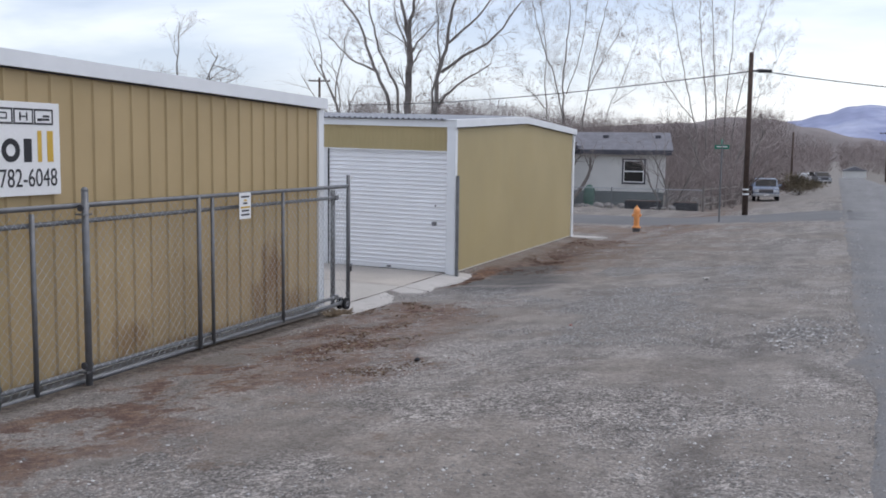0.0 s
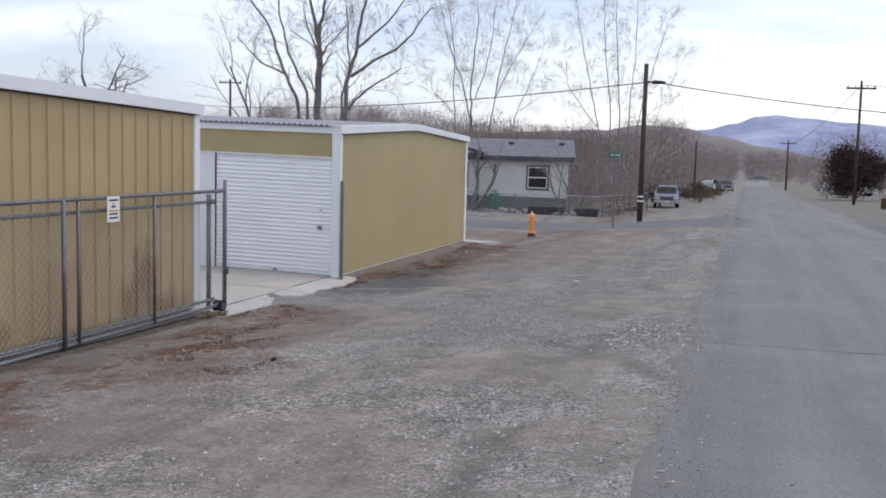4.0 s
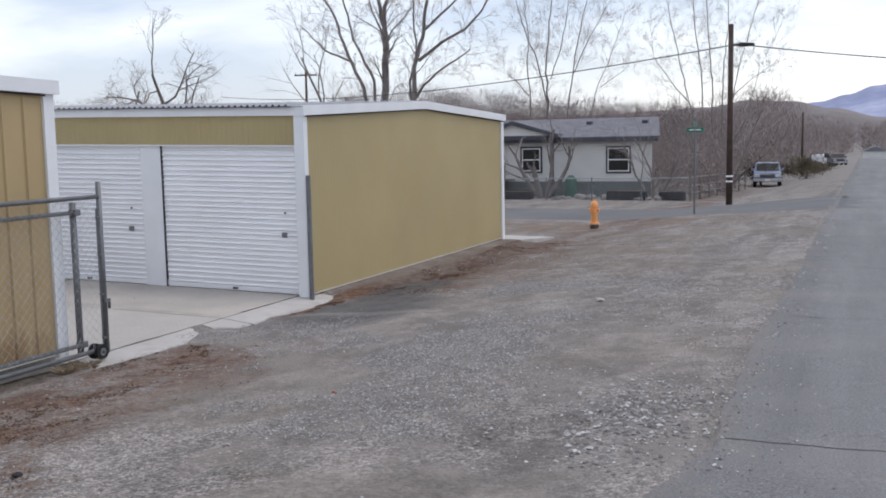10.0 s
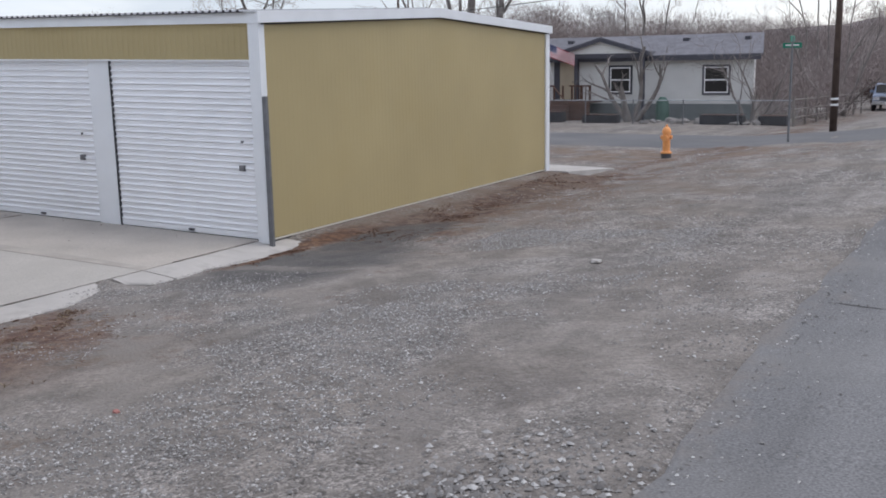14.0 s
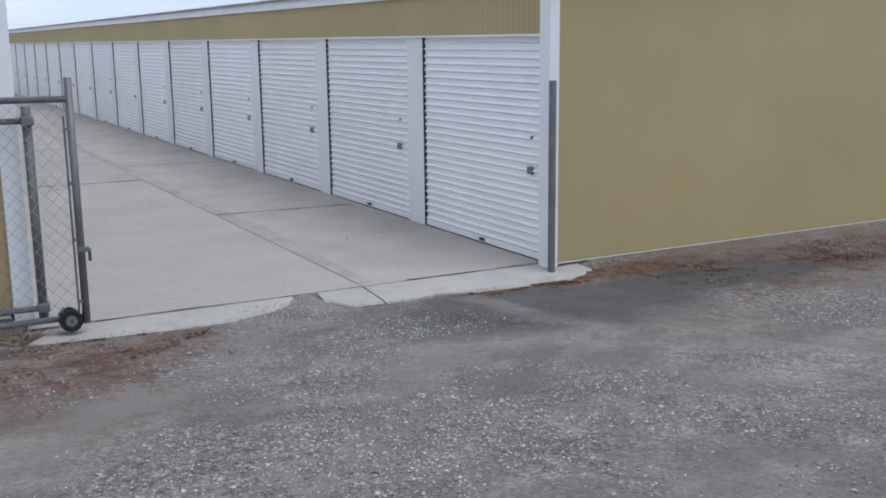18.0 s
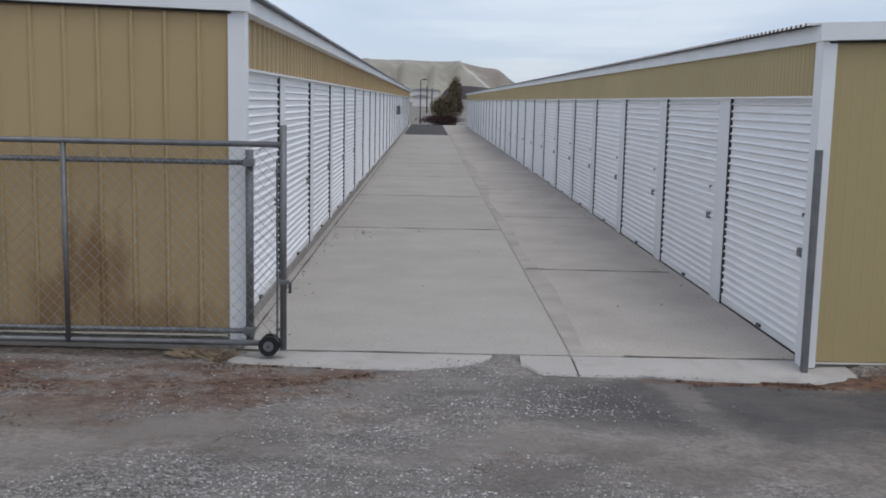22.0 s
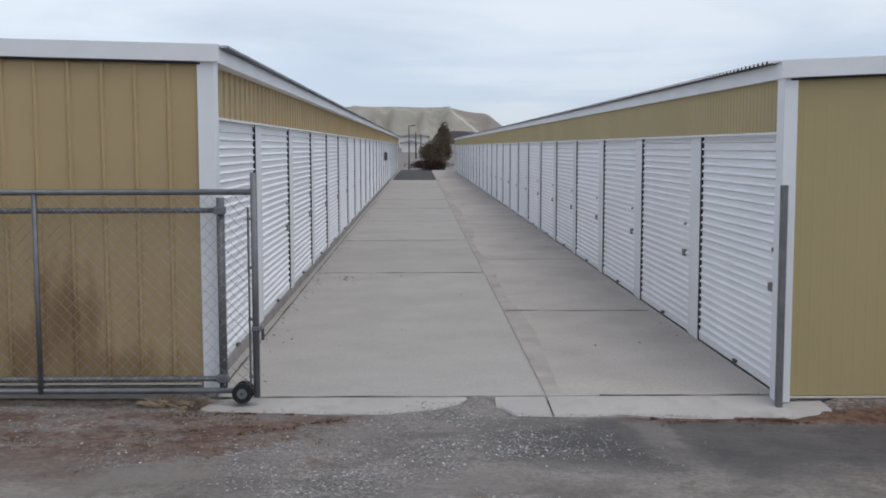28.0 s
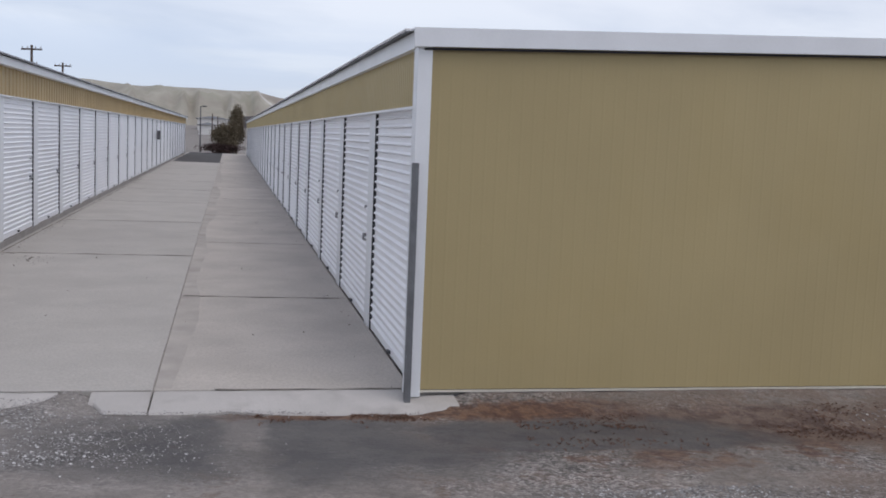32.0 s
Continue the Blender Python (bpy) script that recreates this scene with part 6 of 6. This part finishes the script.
hwin(-9.25, -8.20, 0.58, 1.83)
hwin(-4.48, -3.33, 0.55, 1.80)
hwin(-14.55, -13.45, 0.72, 1.95)
hwin(-20.0, -18.9, 0.62, 1.87)
# no real depth here: a dark panel paints the recess's shade
hb("entry_recess", -12.35, -10.95, HY - 0.05, HY - 0.02, 0.2, 2.25, M_htrim, lab="flat dark panel standing in for the shaded entry recess")
dr = hb("entry_door", -12.0, -11.15, HY - 0.09, HY - 0.05, 0.22, 2.15, M_tandoor, lab="beige entry door")
hb("door_knob", -11.3, -11.24, HY - 0.14, HY - 0.09, 1.1, 1.16, M_darkmetal, dr)
for x in (-12.5, -10.9, -7.35):
    hb("porch_column", x - 0.07, x + 0.07, HY - 0.70, HY - 0.56, -0.8, 2.3, M_htrim)

deck = thing("porch_deck", (-11.6, HY - 1.0, HZ), "brown wooden porch deck with railings and steps", "porch")


def db(nm, x0, x1, y0, y1, z0, z1, m=M_brownwood, par=deck):
    return part(nm, bx(x0 + 11.6, x1 + 11.6, y0 + 1.0, y1 + 1.0, z0 - HZ, z1 - HZ), m, par)


for i in range(10):
    db("deck_board", -13.5, -9.65, -1.9 + i * 0.18, -1.9 + i * 0.18 + 0.17, 0.12, 0.16)
db("deck_skirt", -13.5, -9.65, -1.92, -1.88, HZ, 0.12)
for i in range(9):
    x = -13.5 + i * 3.85 / 8
    db("rail_post", x - 0.04, x + 0.04, -1.9, -1.82, 0.16, 0.98)
for i in range(22):
    x = -13.4 + i * 3.7 / 21
    if not -11.7 < x < -10.7:
        db("baluster", x - 0.018, x + 0.018, -1.88, -1.84, 0.22, 0.92)
db("handrail", -13.55, -11.6, -1.92, -1.80, 0.93, 1.0)
db("handrail", -10.75, -9.6, -1.92, -1.80, 0.93, 1.0)
for i in range(5):
    db("step", -11.6, -10.75, -2.2 - 0.28 * i, -1.92 - 0.28 * i, HZ, 0.0 - 0.19 * i)
bm = bmesh.new()
tube(bm, (11.6 - 11.65, -0.9, 0.98 - HZ), (11.6 - 10.2, -2.4, 0.15 - HZ), 0.035, seg=6)
part("stair_rail", bm, M_brownwood, deck)

# flag on a slanted pole at the porch
M_fblue = mat("flag_blue", (0.03, 0.04, 0.12), 0.8, bump=0)
M_fred = mat("flag_red", (0.45, 0.05, 0.06), 0.8, bump=0)
M_fwhite = mat("flag_white", (0.72, 0.72, 0.74), 0.8, bump=0)
flag = thing("flag", (-12.25, 37.7, 1.62), "striped flag hanging on a slanted porch pole", "flag")
part("flagpole", tb((-0.1, 0.5, -0.3), (0.0, -0.6, 1.55), 0.02, seg=6), M_sign, flag)


def flag_pt(u, v):
    return (1.55 * u, -0.6 + 0.10 * math.sin(u * 7 + v * 2), 1.52 - 0.62 * u - 0.62 * v * (1 - 0.05 * u))


for i in range(13):
    v0, v1 = i / 13, (i + 1) / 13
    u0 = 0.40 if i < 7 else 0.0
    us = [u0 + (1 - u0) * k / 10 for k in range(11)]
    V, F = strip([[flag_pt(u, v0) for u in us], [flag_pt(u, v1) for u in us]])
    obj("stripe", V, F, M_fred if i % 2 == 0 else M_fwhite, flag)
us = [0.40 * k / 6 for k in range(7)]
V, F = strip([[flag_pt(u, v) for u in us] for v in (0.0, 0.18, 0.36, 7 / 13)])
obj("canton", V, F, M_fblue, flag)
segs = []
for r_ in range(4):
    for c_ in range(5):
        p = flag_pt(0.05 + 0.075 * c_, 0.07 + 0.125 * r_)
        segs.append(((p[0] - 0.02, p[1] - 0.012, p[2]), (p[0] + 0.02, p[1] - 0.012, p[2]), 0.015, 0.015))
V, F = tubes(segs, 4)
obj("star_dots", V, F, M_fwhite, flag)

# yard fence of pipe and wire
fence = thing("yard_fence", (-8.0, 33.6, gz(-8, 33.6)), "low chain-link yard fence with pale pipe rails", "fence")
fz = lambda x: gz(x, 33.6) - gz(-8, 33.6)
xs_f = [-19.0, -16.4, -13.7, -11.0, -8.7, -6.4, -4.1, -1.7, 0.6]
for x in xs_f:
    part("fence_post", tb((x + 8, 0, fz(x) - 0.1), (x + 8, 0, fz(x) + 1.12), 0.03, seg=8), M_galv, fence)
for a, c in zip(xs_f, xs_f[1:]):
    part("top_rail", tb((a + 8, 0, fz(a) + 1.08), (c + 8, 0, fz(c) + 1.08), 0.022, seg=6), M_wire, fence)
segs = []
x = -19.0
while x < 0.55:
    segs.append(((x + 8, 0, 0.05), (x + 8 + 0.5, 0, 1.05), 0.0025, 0.0025))
    segs.append(((x + 8 + 0.5, 0.004, 0.05), (x + 8, 0.004, 1.05), 0.0025, 0.0025))
    x += 0.09
V, F = tubes(segs, 3)
obj("chain_link", V, F, M_wire, fence)
fence2 = thing("yard_fence", (0.6, 33.6, gz(0.6, 33.6)), "weathered wire side fence with wooden posts", "fence")
for i in range(8):
    part("fence_post", tb((0.12 * i, i * 2.2, -0.15 - 0.04 * i), (0.12 * i, i * 2.2, 1.25 - 0.04 * i), 0.05, seg=7), M_bark, fence2)
for z in (0.35, 0.7, 1.1):
    part("fence_rail", tb((0, 0, z), (0.84, 15.4, z - 0.28), 0.035, seg=6), M_bark, fence2)

# clutter along the house front
M_pot = mat("dark_tub", (0.035, 0.035, 0.04), 0.85, var=0.15, bump=0)
M_tarp = mat("green_tank", (0.09, 0.16, 0.13), 0.7, var=0.1, bump=0)
M_rock = mat("yard_rock", (0.24, 0.225, 0.215), 0.95, var=0.25, scale=5, bump=0.4, rnd=0.2)


def rock(bm, x, y, z, r, rng):
    m = Matrix.Translation((x, y, z)) @ Matrix.Rotation(rng.uniform(0, 6), 4, "Z") @ Matrix.Diagonal((r * rng.uniform(0.8, 1.4), r * rng.uniform(0.7, 1.2), r * rng.uniform(0.5, 0.8), 1))
    res = bmesh.ops.create_icosphere(bm, subdivisions=1, radius=1.0, matrix=m)
    for v in res["verts"]:
        v.co += Vector((rng.uniform(-1, 1), rng.uniform(-1, 1), rng.uniform(-1, 1))) * r * 0.18


rc = random.Random(9)
for x, w, h in ((-8.3, 1.7, 0.38), (-2.6, 1.9, 0.42), (-10.6, 0.8, 0.5), (-0.4, 1.2, 0.4)):
    y = 34.6
    tub = thing("planter_box", (x, y, gz(x, y)), "dark weathered planter box behind the fence", "planter", "planters")
    part("box", bx(-w / 2, w / 2, -0.3, 0.3, -0.05, h, bevel=0.02), M_pot, tub)
    part("soil", bx(-w / 2 + 0.05, w / 2 - 0.05, -0.25, 0.25, h, h + 0.02), M_brownwood, tub)
for i in range(26):
    x, y = rc.uniform(-6.5, -0.5), rc.uniform(34.2, 36.4)
    bm = bmesh.new()
    rock(bm, 0, 0, 0.06, rc.uniform(0.12, 0.32), rc)
    tagged(part("rock", bm, M_rock), "grey landscaping rock in the house yard", "rock", "yard rocks").matrix_world = pose(x, y, gz(x, y))
tank = thing("storage_tub", (-6.2, 37.4, gz(-6.2, 37.4)), "upright green tub beside the house wall", "tub")
part("body", lathe(bmesh.new(), [(0.30, 0.0), (0.34, 0.5), (0.30, 0.95), (0.12, 1.15)], 14), M_tarp, tank)
for x, y, s in ((0.2, 42.5, 0.55), (-0.6, 41.5, 0.5)):
    j = thing("covered_pile", (x, y, gz(x, y)), "pale tarpaulin-covered pile in the side yard", "pile", "covered piles")
    bm = bx(-0.9 * s, 0.9 * s, -0.6 * s, 0.6 * s, -0.05, 0.9 * s, bevel=0.22)
    for v in bm.verts:
        v.co += Vector((noise.noise(v.co * 2.1), noise.noise(v.co * 2.3 + Vector((5, 0, 0))), noise.noise(v.co * 2.7))) * 0.1
    part("tarpaulin", bm, M_slab_l, j)

# ---- vehicles ----
M_silver = mat("silver_car_paint", (0.20, 0.245, 0.33), 0.4, metal=0.1, var=0.05, bump=0, spec=0.5)
M_wcar = mat("white_car_paint", (0.72, 0.73, 0.75), 0.4, var=0.04, bump=0)
M_chrome = mat("dull_chrome", (0.45, 0.46, 0.48), 0.3, metal=0.9, var=0.05, bump=0)
M_lens = mat("headlight_lens", (0.6, 0.62, 0.65), 0.15, var=0.05, bump=0, spec=0.6)


def pickup(label, x, y, rz, m, scale=1.0):
    c = thing("pickup_truck", (x, y, gz(x, y) + 0.0), label, "truck", rz=rz)
    k = scale
    prof = [(-2.6, 0.45), (2.55, 0.45), (2.62, 0.70), (2.5, 0.98), (1.15, 1.08), (0.55, 1.62), (-0.75, 1.66), (-1.0, 1.08), (-2.6, 1.02)]
    bm = poly_prism(bmesh.new(), [(a * k, b * k) for a, b in prof], "x", -0.88 * k, 0.88 * k)
    es = [e for e in bm.edges]
    bmesh.ops.bevel(bm, geom=es, offset=0.05 * k, segments=2, affect="EDGES")
    for v in bm.verts:
        if v.co.z > 1.1 * k:
            v.co.x *= 1 - 0.14 * (v.co.z / k - 1.1) / 0.55
    body = part("body", bm, m, c)
    part("windscreen", poly_prism(bmesh.new(), [(1.13 * k, 1.12 * k), (0.62 * k, 1.58 * k), (0.66 * k, 1.60 * k), (1.19 * k, 1.12 * k)], "x", -0.72 * k, 0.72 * k), M_glass, c)
    for sx in (-1, 1):
        part("side_window", bx(sx * 0.80 * k - 0.02, sx * 0.80 * k + 0.03, -0.6 * k, 0.55 * k, 1.14 * k, 1.52 * k), M_glass, c)
        part("headlight", bx(sx * 0.66 * k - 0.16, sx * 0.66 * k + 0.16, 2.50 * k, 2.66 * k, 0.72 * k, 0.92 * k, bevel=0.02), M_lens, c)
        part("mirror", bx(sx * 0.98 * k - 0.1, sx * 0.98 * k + 0.1, 0.62 * k, 0.74 * k, 1.10 * k, 1.28 * k, bevel=0.02), m, c)
        for yy in (1.65, -1.6):
            wh = part("wheel", tb((sx * 0.70 * k, yy * k, 0.36 * k), (sx * 0.92 * k, yy * k, 0.36 * k), 0.36 * k, seg=20), M_rubber, c)
            part("rim", tb((sx * 0.90 * k, yy * k, 0.36 * k), (sx * 0.935 * k, yy * k, 0.36 * k), 0.2 * k, seg=14), M_chrome, wh)
    part("grille", bx(-0.48 * k, 0.48 * k, 2.55 * k, 2.66 * k, 0.70 * k, 0.94 * k, bevel=0.02), M_darkmetal, c)
    part("bumper", bx(-0.9 * k, 0.9 * k, 2.55 * k, 2.75 * k, 0.44 * k, 0.64 * k, bevel=0.04), M_chrome, c, "dull chrome bumper")
    part("number_plate", bx(-0.16, 0.16, 2.74 * k, 2.76 * k, 0.48 * k, 0.60 * k), M_sign, c)
    return c


pickup("silver pickup truck parked on the dirt verge facing the street", 2.2, 55.2, 185, M_silver, 0.95)
pickup("dark pickup parked far along the road", 4.9, 126.0, 190, M_darkmetal)
pickup("white pickup parked beside the far road", 20.3, 112.0, 60, M_wcar)


def trailer(label, x, y, rz, l, h):
    c = thing("travel_trailer", (x, y, gz(x, y)), label, "trailer", rz=rz)
    part("body", bx(-l / 2, l / 2, -1.15, 1.15, 0.55, h, bevel=0.18), M_wcar, c)
    for a in (-0.3, 0.25):
        part("window", bx(a * l - 0.4, a * l + 0.4, -1.17, -1.13, 1.3, 1.85), M_glass, c)
    for sx in (-0.5, 0.5):
        part("wheel", tb((sx, -1.1, 0.33), (sx, -0.9, 0.33), 0.33, seg=14), M_rubber, c)
    part("hitch", tb((l / 2, 0, 0.5), (l / 2 + 1.2, 0, 0.45), 0.06, seg=6), M_darkmetal, c)
    return c


trailer("white travel trailer parked beside the far road", 3.6, 132.0, 40, 3.6, 1.7)
trailer("white boat-like trailer parked beside the far road", 19.0, 118.0, 70, 5.0, 1.6)


def far_house(label, x, y, w, d, h, rise, m_wall, m_roof, rz=0, zb=None):
    z = gz(x, y) if zb is None else zb
    c = thing("house", (x, y, z), label, "house", "far houses", rz=rz)
    part("wall", bx(-w / 2, w / 2, -d / 2, d / 2, -0.5, h), m_wall, c)
    bm = poly_prism(bmesh.new(), [(-w / 2 - 0.4, h - 0.05), (w / 2 + 0.4, h - 0.05), (0, h + rise)], "y", -d / 2 - 0.3, d / 2 + 0.3)
    part("roof", bm, m_roof, c)
    for k in (-0.25, 0.22) if h > 2.2 else ():
        wv = part("window", bx(k * w - 0.5, k * w + 0.5, -d / 2 - 0.05, -d / 2 + 0.02, 0.9, 2.0), M_sign, c)
        part("pane", bx(k * w - 0.42, k * w + 0.42, -d / 2 - 0.07, -d / 2 - 0.052, 1.0, 1.9), M_glass, wv)
    if h > 2.2:
        part("door", bx(-0.45, 0.45, -d / 2 - 0.05, -d / 2 + 0.02, 0.0, min(2.05, h - 0.15)), M_htrim, c)
    return c


far_house("small pale house closing the end of the road", 10.6, 232.0, 5.0, 6, 1.7, 1.0, M_vinyl, M_shing)
far_house("low brown house behind trees on the far verge", 30.0, 100.0, 12, 8, 2.3, 1.2, M_brownwood, M_shing)
far_house("pale low building beyond the alley", -150.0, -6.2, 2.6, 5, 1.4, 0.35, M_vinyl, M_roof, 90)
far_house("pale low building beyond the alley", -172.0, -6.0, 5, 9, 1.9, 0.4, M_vinyl, M_roof, 90)
# bin and rail on the far verge
bn = thing("litter_bin", (16.3, 51.0, gz(16.3, 51.0)), "small brown drum bin on the far verge", "bin")
part("drum", lathe(bmesh.new(), [(0.24, 0.0), (0.26, 0.3), (0.24, 0.72)], 14), M_brownwood, bn)
rf = thing("rail_fence", (19.5, 57.0, gz(19.5, 57.0)), "low pale rail fence on the far verge", "fence")
for i in range(6):
    part("fence_post", tb((i * 2.0, 0, -0.1), (i * 2.0, 0, 0.9), 0.06, seg=7), M_bark, rf)
part("fence_rail", tb((-0.3, 0, 0.82), (10.4, 0, 0.82), 0.05, seg=6), M_bark, rf)

# ---- loose stones and weeds on the verge ----


def pebbles(label, n, x0, x1, y0, y1, smin, smax, m, seed, dens=False, spread=None):
    r = np.random.RandomState(seed)
    X = r.uniform(x0, x1, n)
    Y = r.uniform(y0, y1, n)
    keep = np.array([(noise.noise((x * 0.55, y * 0.4, 2.0)) + 0.5 * noise.noise((x * 2, y * 2, 6.0))) * 2.8 + 0.34 > r.uniform() for x, y in zip(X, Y)])
    if x0 > 6.5:
        keep = r.uniform(size=n) < np.exp(-np.abs(X - 7.15) / 0.28)
    if dens:
        keep = r.uniform(size=n) < np.exp(-((X - 6.6) / 0.36) ** 2 - ((Y + 6.8) / 0.8) ** 2) * 1.1
    if spread:
        keep = np.array([spread(x, y) for x, y in zip(X, Y)]) > r.uniform(size=n)
    else:
        keep &= ~((X < 2.7) & (Y > -2.9) & (Y < 3.2))
        keep &= ~((X < 2.4) & (Y < -3.2) & (r.uniform(size=n) < 0.72))
    X, Y = X[keep], Y[keep]
    n = len(X)
    Z = np.array([max(gz(max(x, 0.31), y) + 0.004, spill_z(x, y)) if spread else gz(x, y) + (0.012 if x > 7.2 else 0.0) + (0.018 * noise.noise((x * 0.9, y * 0.5, 0.3)) + 0.010 * noise.noise((x * 3.1, y * 3.1, 1.7)) + 0.010 * noise.noise((x * 9, y * 9, 4.1)) if x < 7.2 else 0.0) for x, y in zip(X, Y)])
    S = smin + (smax - smin) * r.uniform(0, 1, n) ** 3
    base = np.array([(1, 0, 0), (0, 1, 0), (-1, 0, 0), (0, -1, 0), (0, 0, 1.0)], float)
    jit = base[None] * r.uniform(0.6, 1.3, (n, 5, 1)) + r.normal(0, 0.16, (n, 5, 3))
    a = r.uniform(0, 6.28, n)
    ca, sa = np.cos(a)[:, None], np.sin(a)[:, None]
    x_ = jit[:, :, 0] * ca - jit[:, :, 1] * sa
    y_ = jit[:, :, 0] * sa + jit[:, :, 1] * ca
    V = np.stack([X[:, None] + x_ * S[:, None], Y[:, None] + y_ * S[:, None], Z[:, None] + (jit[:, :, 2] * 0.6 + 0.25) * S[:, None]], 2).reshape(-1, 3)
    tri = np.array([(0, 1, 4), (1, 2, 4), (2, 3, 4), (3, 0, 4)])
    F = (np.arange(n)[:, None, None] * 5 + tri[None]).reshape(-1, 3)
    return tagged(obj("gravel", V, F, m), label, "gravel", kind="stuff")


def pebble_material():
    m = mat("pebbles", (0.25, 0.245, 0.245), 0.9, var=0.05, bump=0)
    n, l = m.node_tree.nodes, m.node_tree.links
    g = n.new("ShaderNodeNewGeometry")
    cr = n.new("ShaderNodeValToRGB")
    cr.color_ramp.elements[0].color = (0.16, 0.152, 0.146, 1)
    cr.color_ramp.elements[1].color = (0.58, 0.57, 0.56, 1)
    e = cr.color_ramp.elements.new(0.7)
    e.color = (0.29, 0.28, 0.272, 1)
    l.new(g.outputs["Random Per Island"], cr.inputs[0])
    l.new(cr.outputs[0], n["Principled BSDF"].inputs["Base Color"])
    return m


M_peb = pebble_material()
pebbles("loose grey road gravel scattered over the verge", 64000, 0.5, 7.3, -17.5, 4.0, 0.005, 0.016, M_peb, 1)
pebbles("loose grey road gravel scattered over the verge", 16000, 0.5, 7.5, 4.0, 18.0, 0.008, 0.022, M_peb, 2)
M_litter = mat("faded_red_plastic", (0.36, 0.16, 0.14), 0.6, var=0.1, bump=0)
pebbles("fine pale grit over the yard mouth", 150000, 1.7, 5.6, -7.6, 1.6, 0.0045, 0.0115, M_peb, 11)
pebbles("grit spilled over the edge of the road", 9000, 6.9, 8.0, -16.0, 4.0, 0.004, 0.014, M_peb, 13)
pebbles("heap of coarse gravel thrown up beside the road edge", 5200, 5.9, 7.15, -8.2, -5.6, 0.009, 0.026, M_peb, 7, True)


def mouth_spread(x, y):
    """Coarse gravel before the apron's gap, thinning out over the apron's broken edge."""
    c = math.exp(-((y + 3.0 - 0.22 * x) / (0.25 + 0.42 * sst(0.0, 1.4, x))) ** 2) * (1 - sst(1.7, 2.5, x))
    e = 0.5 * math.exp(-((x - 0.40) / 0.09) ** 2) if y > -3.6 else 0.25 * math.exp(-((x - 0.42) / 0.08) ** 2)
    return max(c, e) * (0.5 + 0.9 * noise.noise((x * 2.5, y * 2.5, 9.0)))


pebbles("coarse grey gravel before the gap of the apron", 60000, -0.1, 2.5, -5.0, 0.0, 0.0045, 0.0125, M_peb, 15, spread=mouth_spread)
# a pale lump of rock, a dark clod and a red scrap on the verge
bm = bmesh.new()
rock(bm, 0, 0, 0.02, 0.058, rc)
tagged(part("stone", bm, M_slab_w), "pale fist-sized stone lying on the gravel", "stone").matrix_world = pose(4.88, -0.87, gz(4.88, -0.87))
bm = bmesh.new()
rock(bm, 0, 0, 0.015, 0.036, rc)
tagged(part("clod", bm, M_pot), "small dark clod lying on the gravel", "stone").matrix_world = pose(2.96, -8.68, gz(2.96, -8.68))
bm = bmesh.new()
rock(bm, 0, 0, 0.008, 0.024, rc)
tagged(part("litter", bm, M_litter), "small red scrap of litter on the gravel", "litter").matrix_world = pose(3.92, -6.2, gz(3.92, -6.2))


M_rustweed = mat("rusty_weeds", (0.155, 0.092, 0.066), 1.0, var=0.4, scale=6, bump=0)
M_straw = mat("pale_straw", (0.30, 0.235, 0.165), 1.0, var=0.3, scale=6, bump=0)


def weeds(label, n, place, seed, m, h0, h1, w0=0.0012, w1=0.003):
    """Low mats of dry blades lying over the ground."""
    r = np.random.RandomState(seed)
    V, F = [], []
    for i in range(n):
        x, y = place(r)
        if noise.noise((x * 1.6, y * 1.1, 8.0)) + 0.4 * noise.noise((x * 6, y * 5, 3.0)) < 0.08:
            continue
        z = gz(x, y)
        for b in range(6):
            a, h = r.uniform(0, 6.28), r.uniform(h0, h1)
            lean = r.uniform(0.8, 2.6)
            dx, dy = math.cos(a), math.sin(a)
            w = r.uniform(w0, w1)
            k = len(V)
            V += [(x - dy * w, y + dx * w, z - 0.005), (x + dy * w, y - dx * w, z - 0.005), (x + dx * lean * h * 0.5 + dy * w, y + dy * lean * h * 0.5 - dx * w, z + h * 0.75),
                  (x + dx * lean * h, y + dy * lean * h, z + h)]
            F += [(k, k + 1, k + 2), (k, k + 2, k + 3)]
    return tagged(obj("dry_weeds", V, F, m), label, "weeds", kind="stuff")


def before_gate(r):
    y = r.uniform(-9.5, -3.8)
    return max(0.5, -0.15 - 0.27 * y + r.normal(0, 0.45)), y


def gutter(r):
    return 0.42 + abs(r.normal(0, 0.13)), r.uniform(-1.3, 2.6)


def along_wall(r):
    return 0.35 + abs(r.normal(0.5, 0.35)), r.uniform(0.6, 10.0)


weeds("low mat of dry red-brown weeds before the gate", 5200, before_gate, 4, M_rustweed, 0.004, 0.013)
weeds("pale dry straw among the weeds before the gate", 900, before_gate, 5, M_straw, 0.006, 0.022)
weeds("rusty dry weeds in the gutter before the apron", 2200, gutter, 8, M_rustweed, 0.004, 0.014)
weeds("dry red-brown weeds along the foot of the wall", 5200, along_wall, 9, M_rustweed, 0.004, 0.013)
weeds("dry straw weeds at the foot of the gate", 40, lambda r: (r.normal(0.26, 0.06), r.uniform(-5.5, -5.1)), 6, M_straw, 0.03, 0.09)
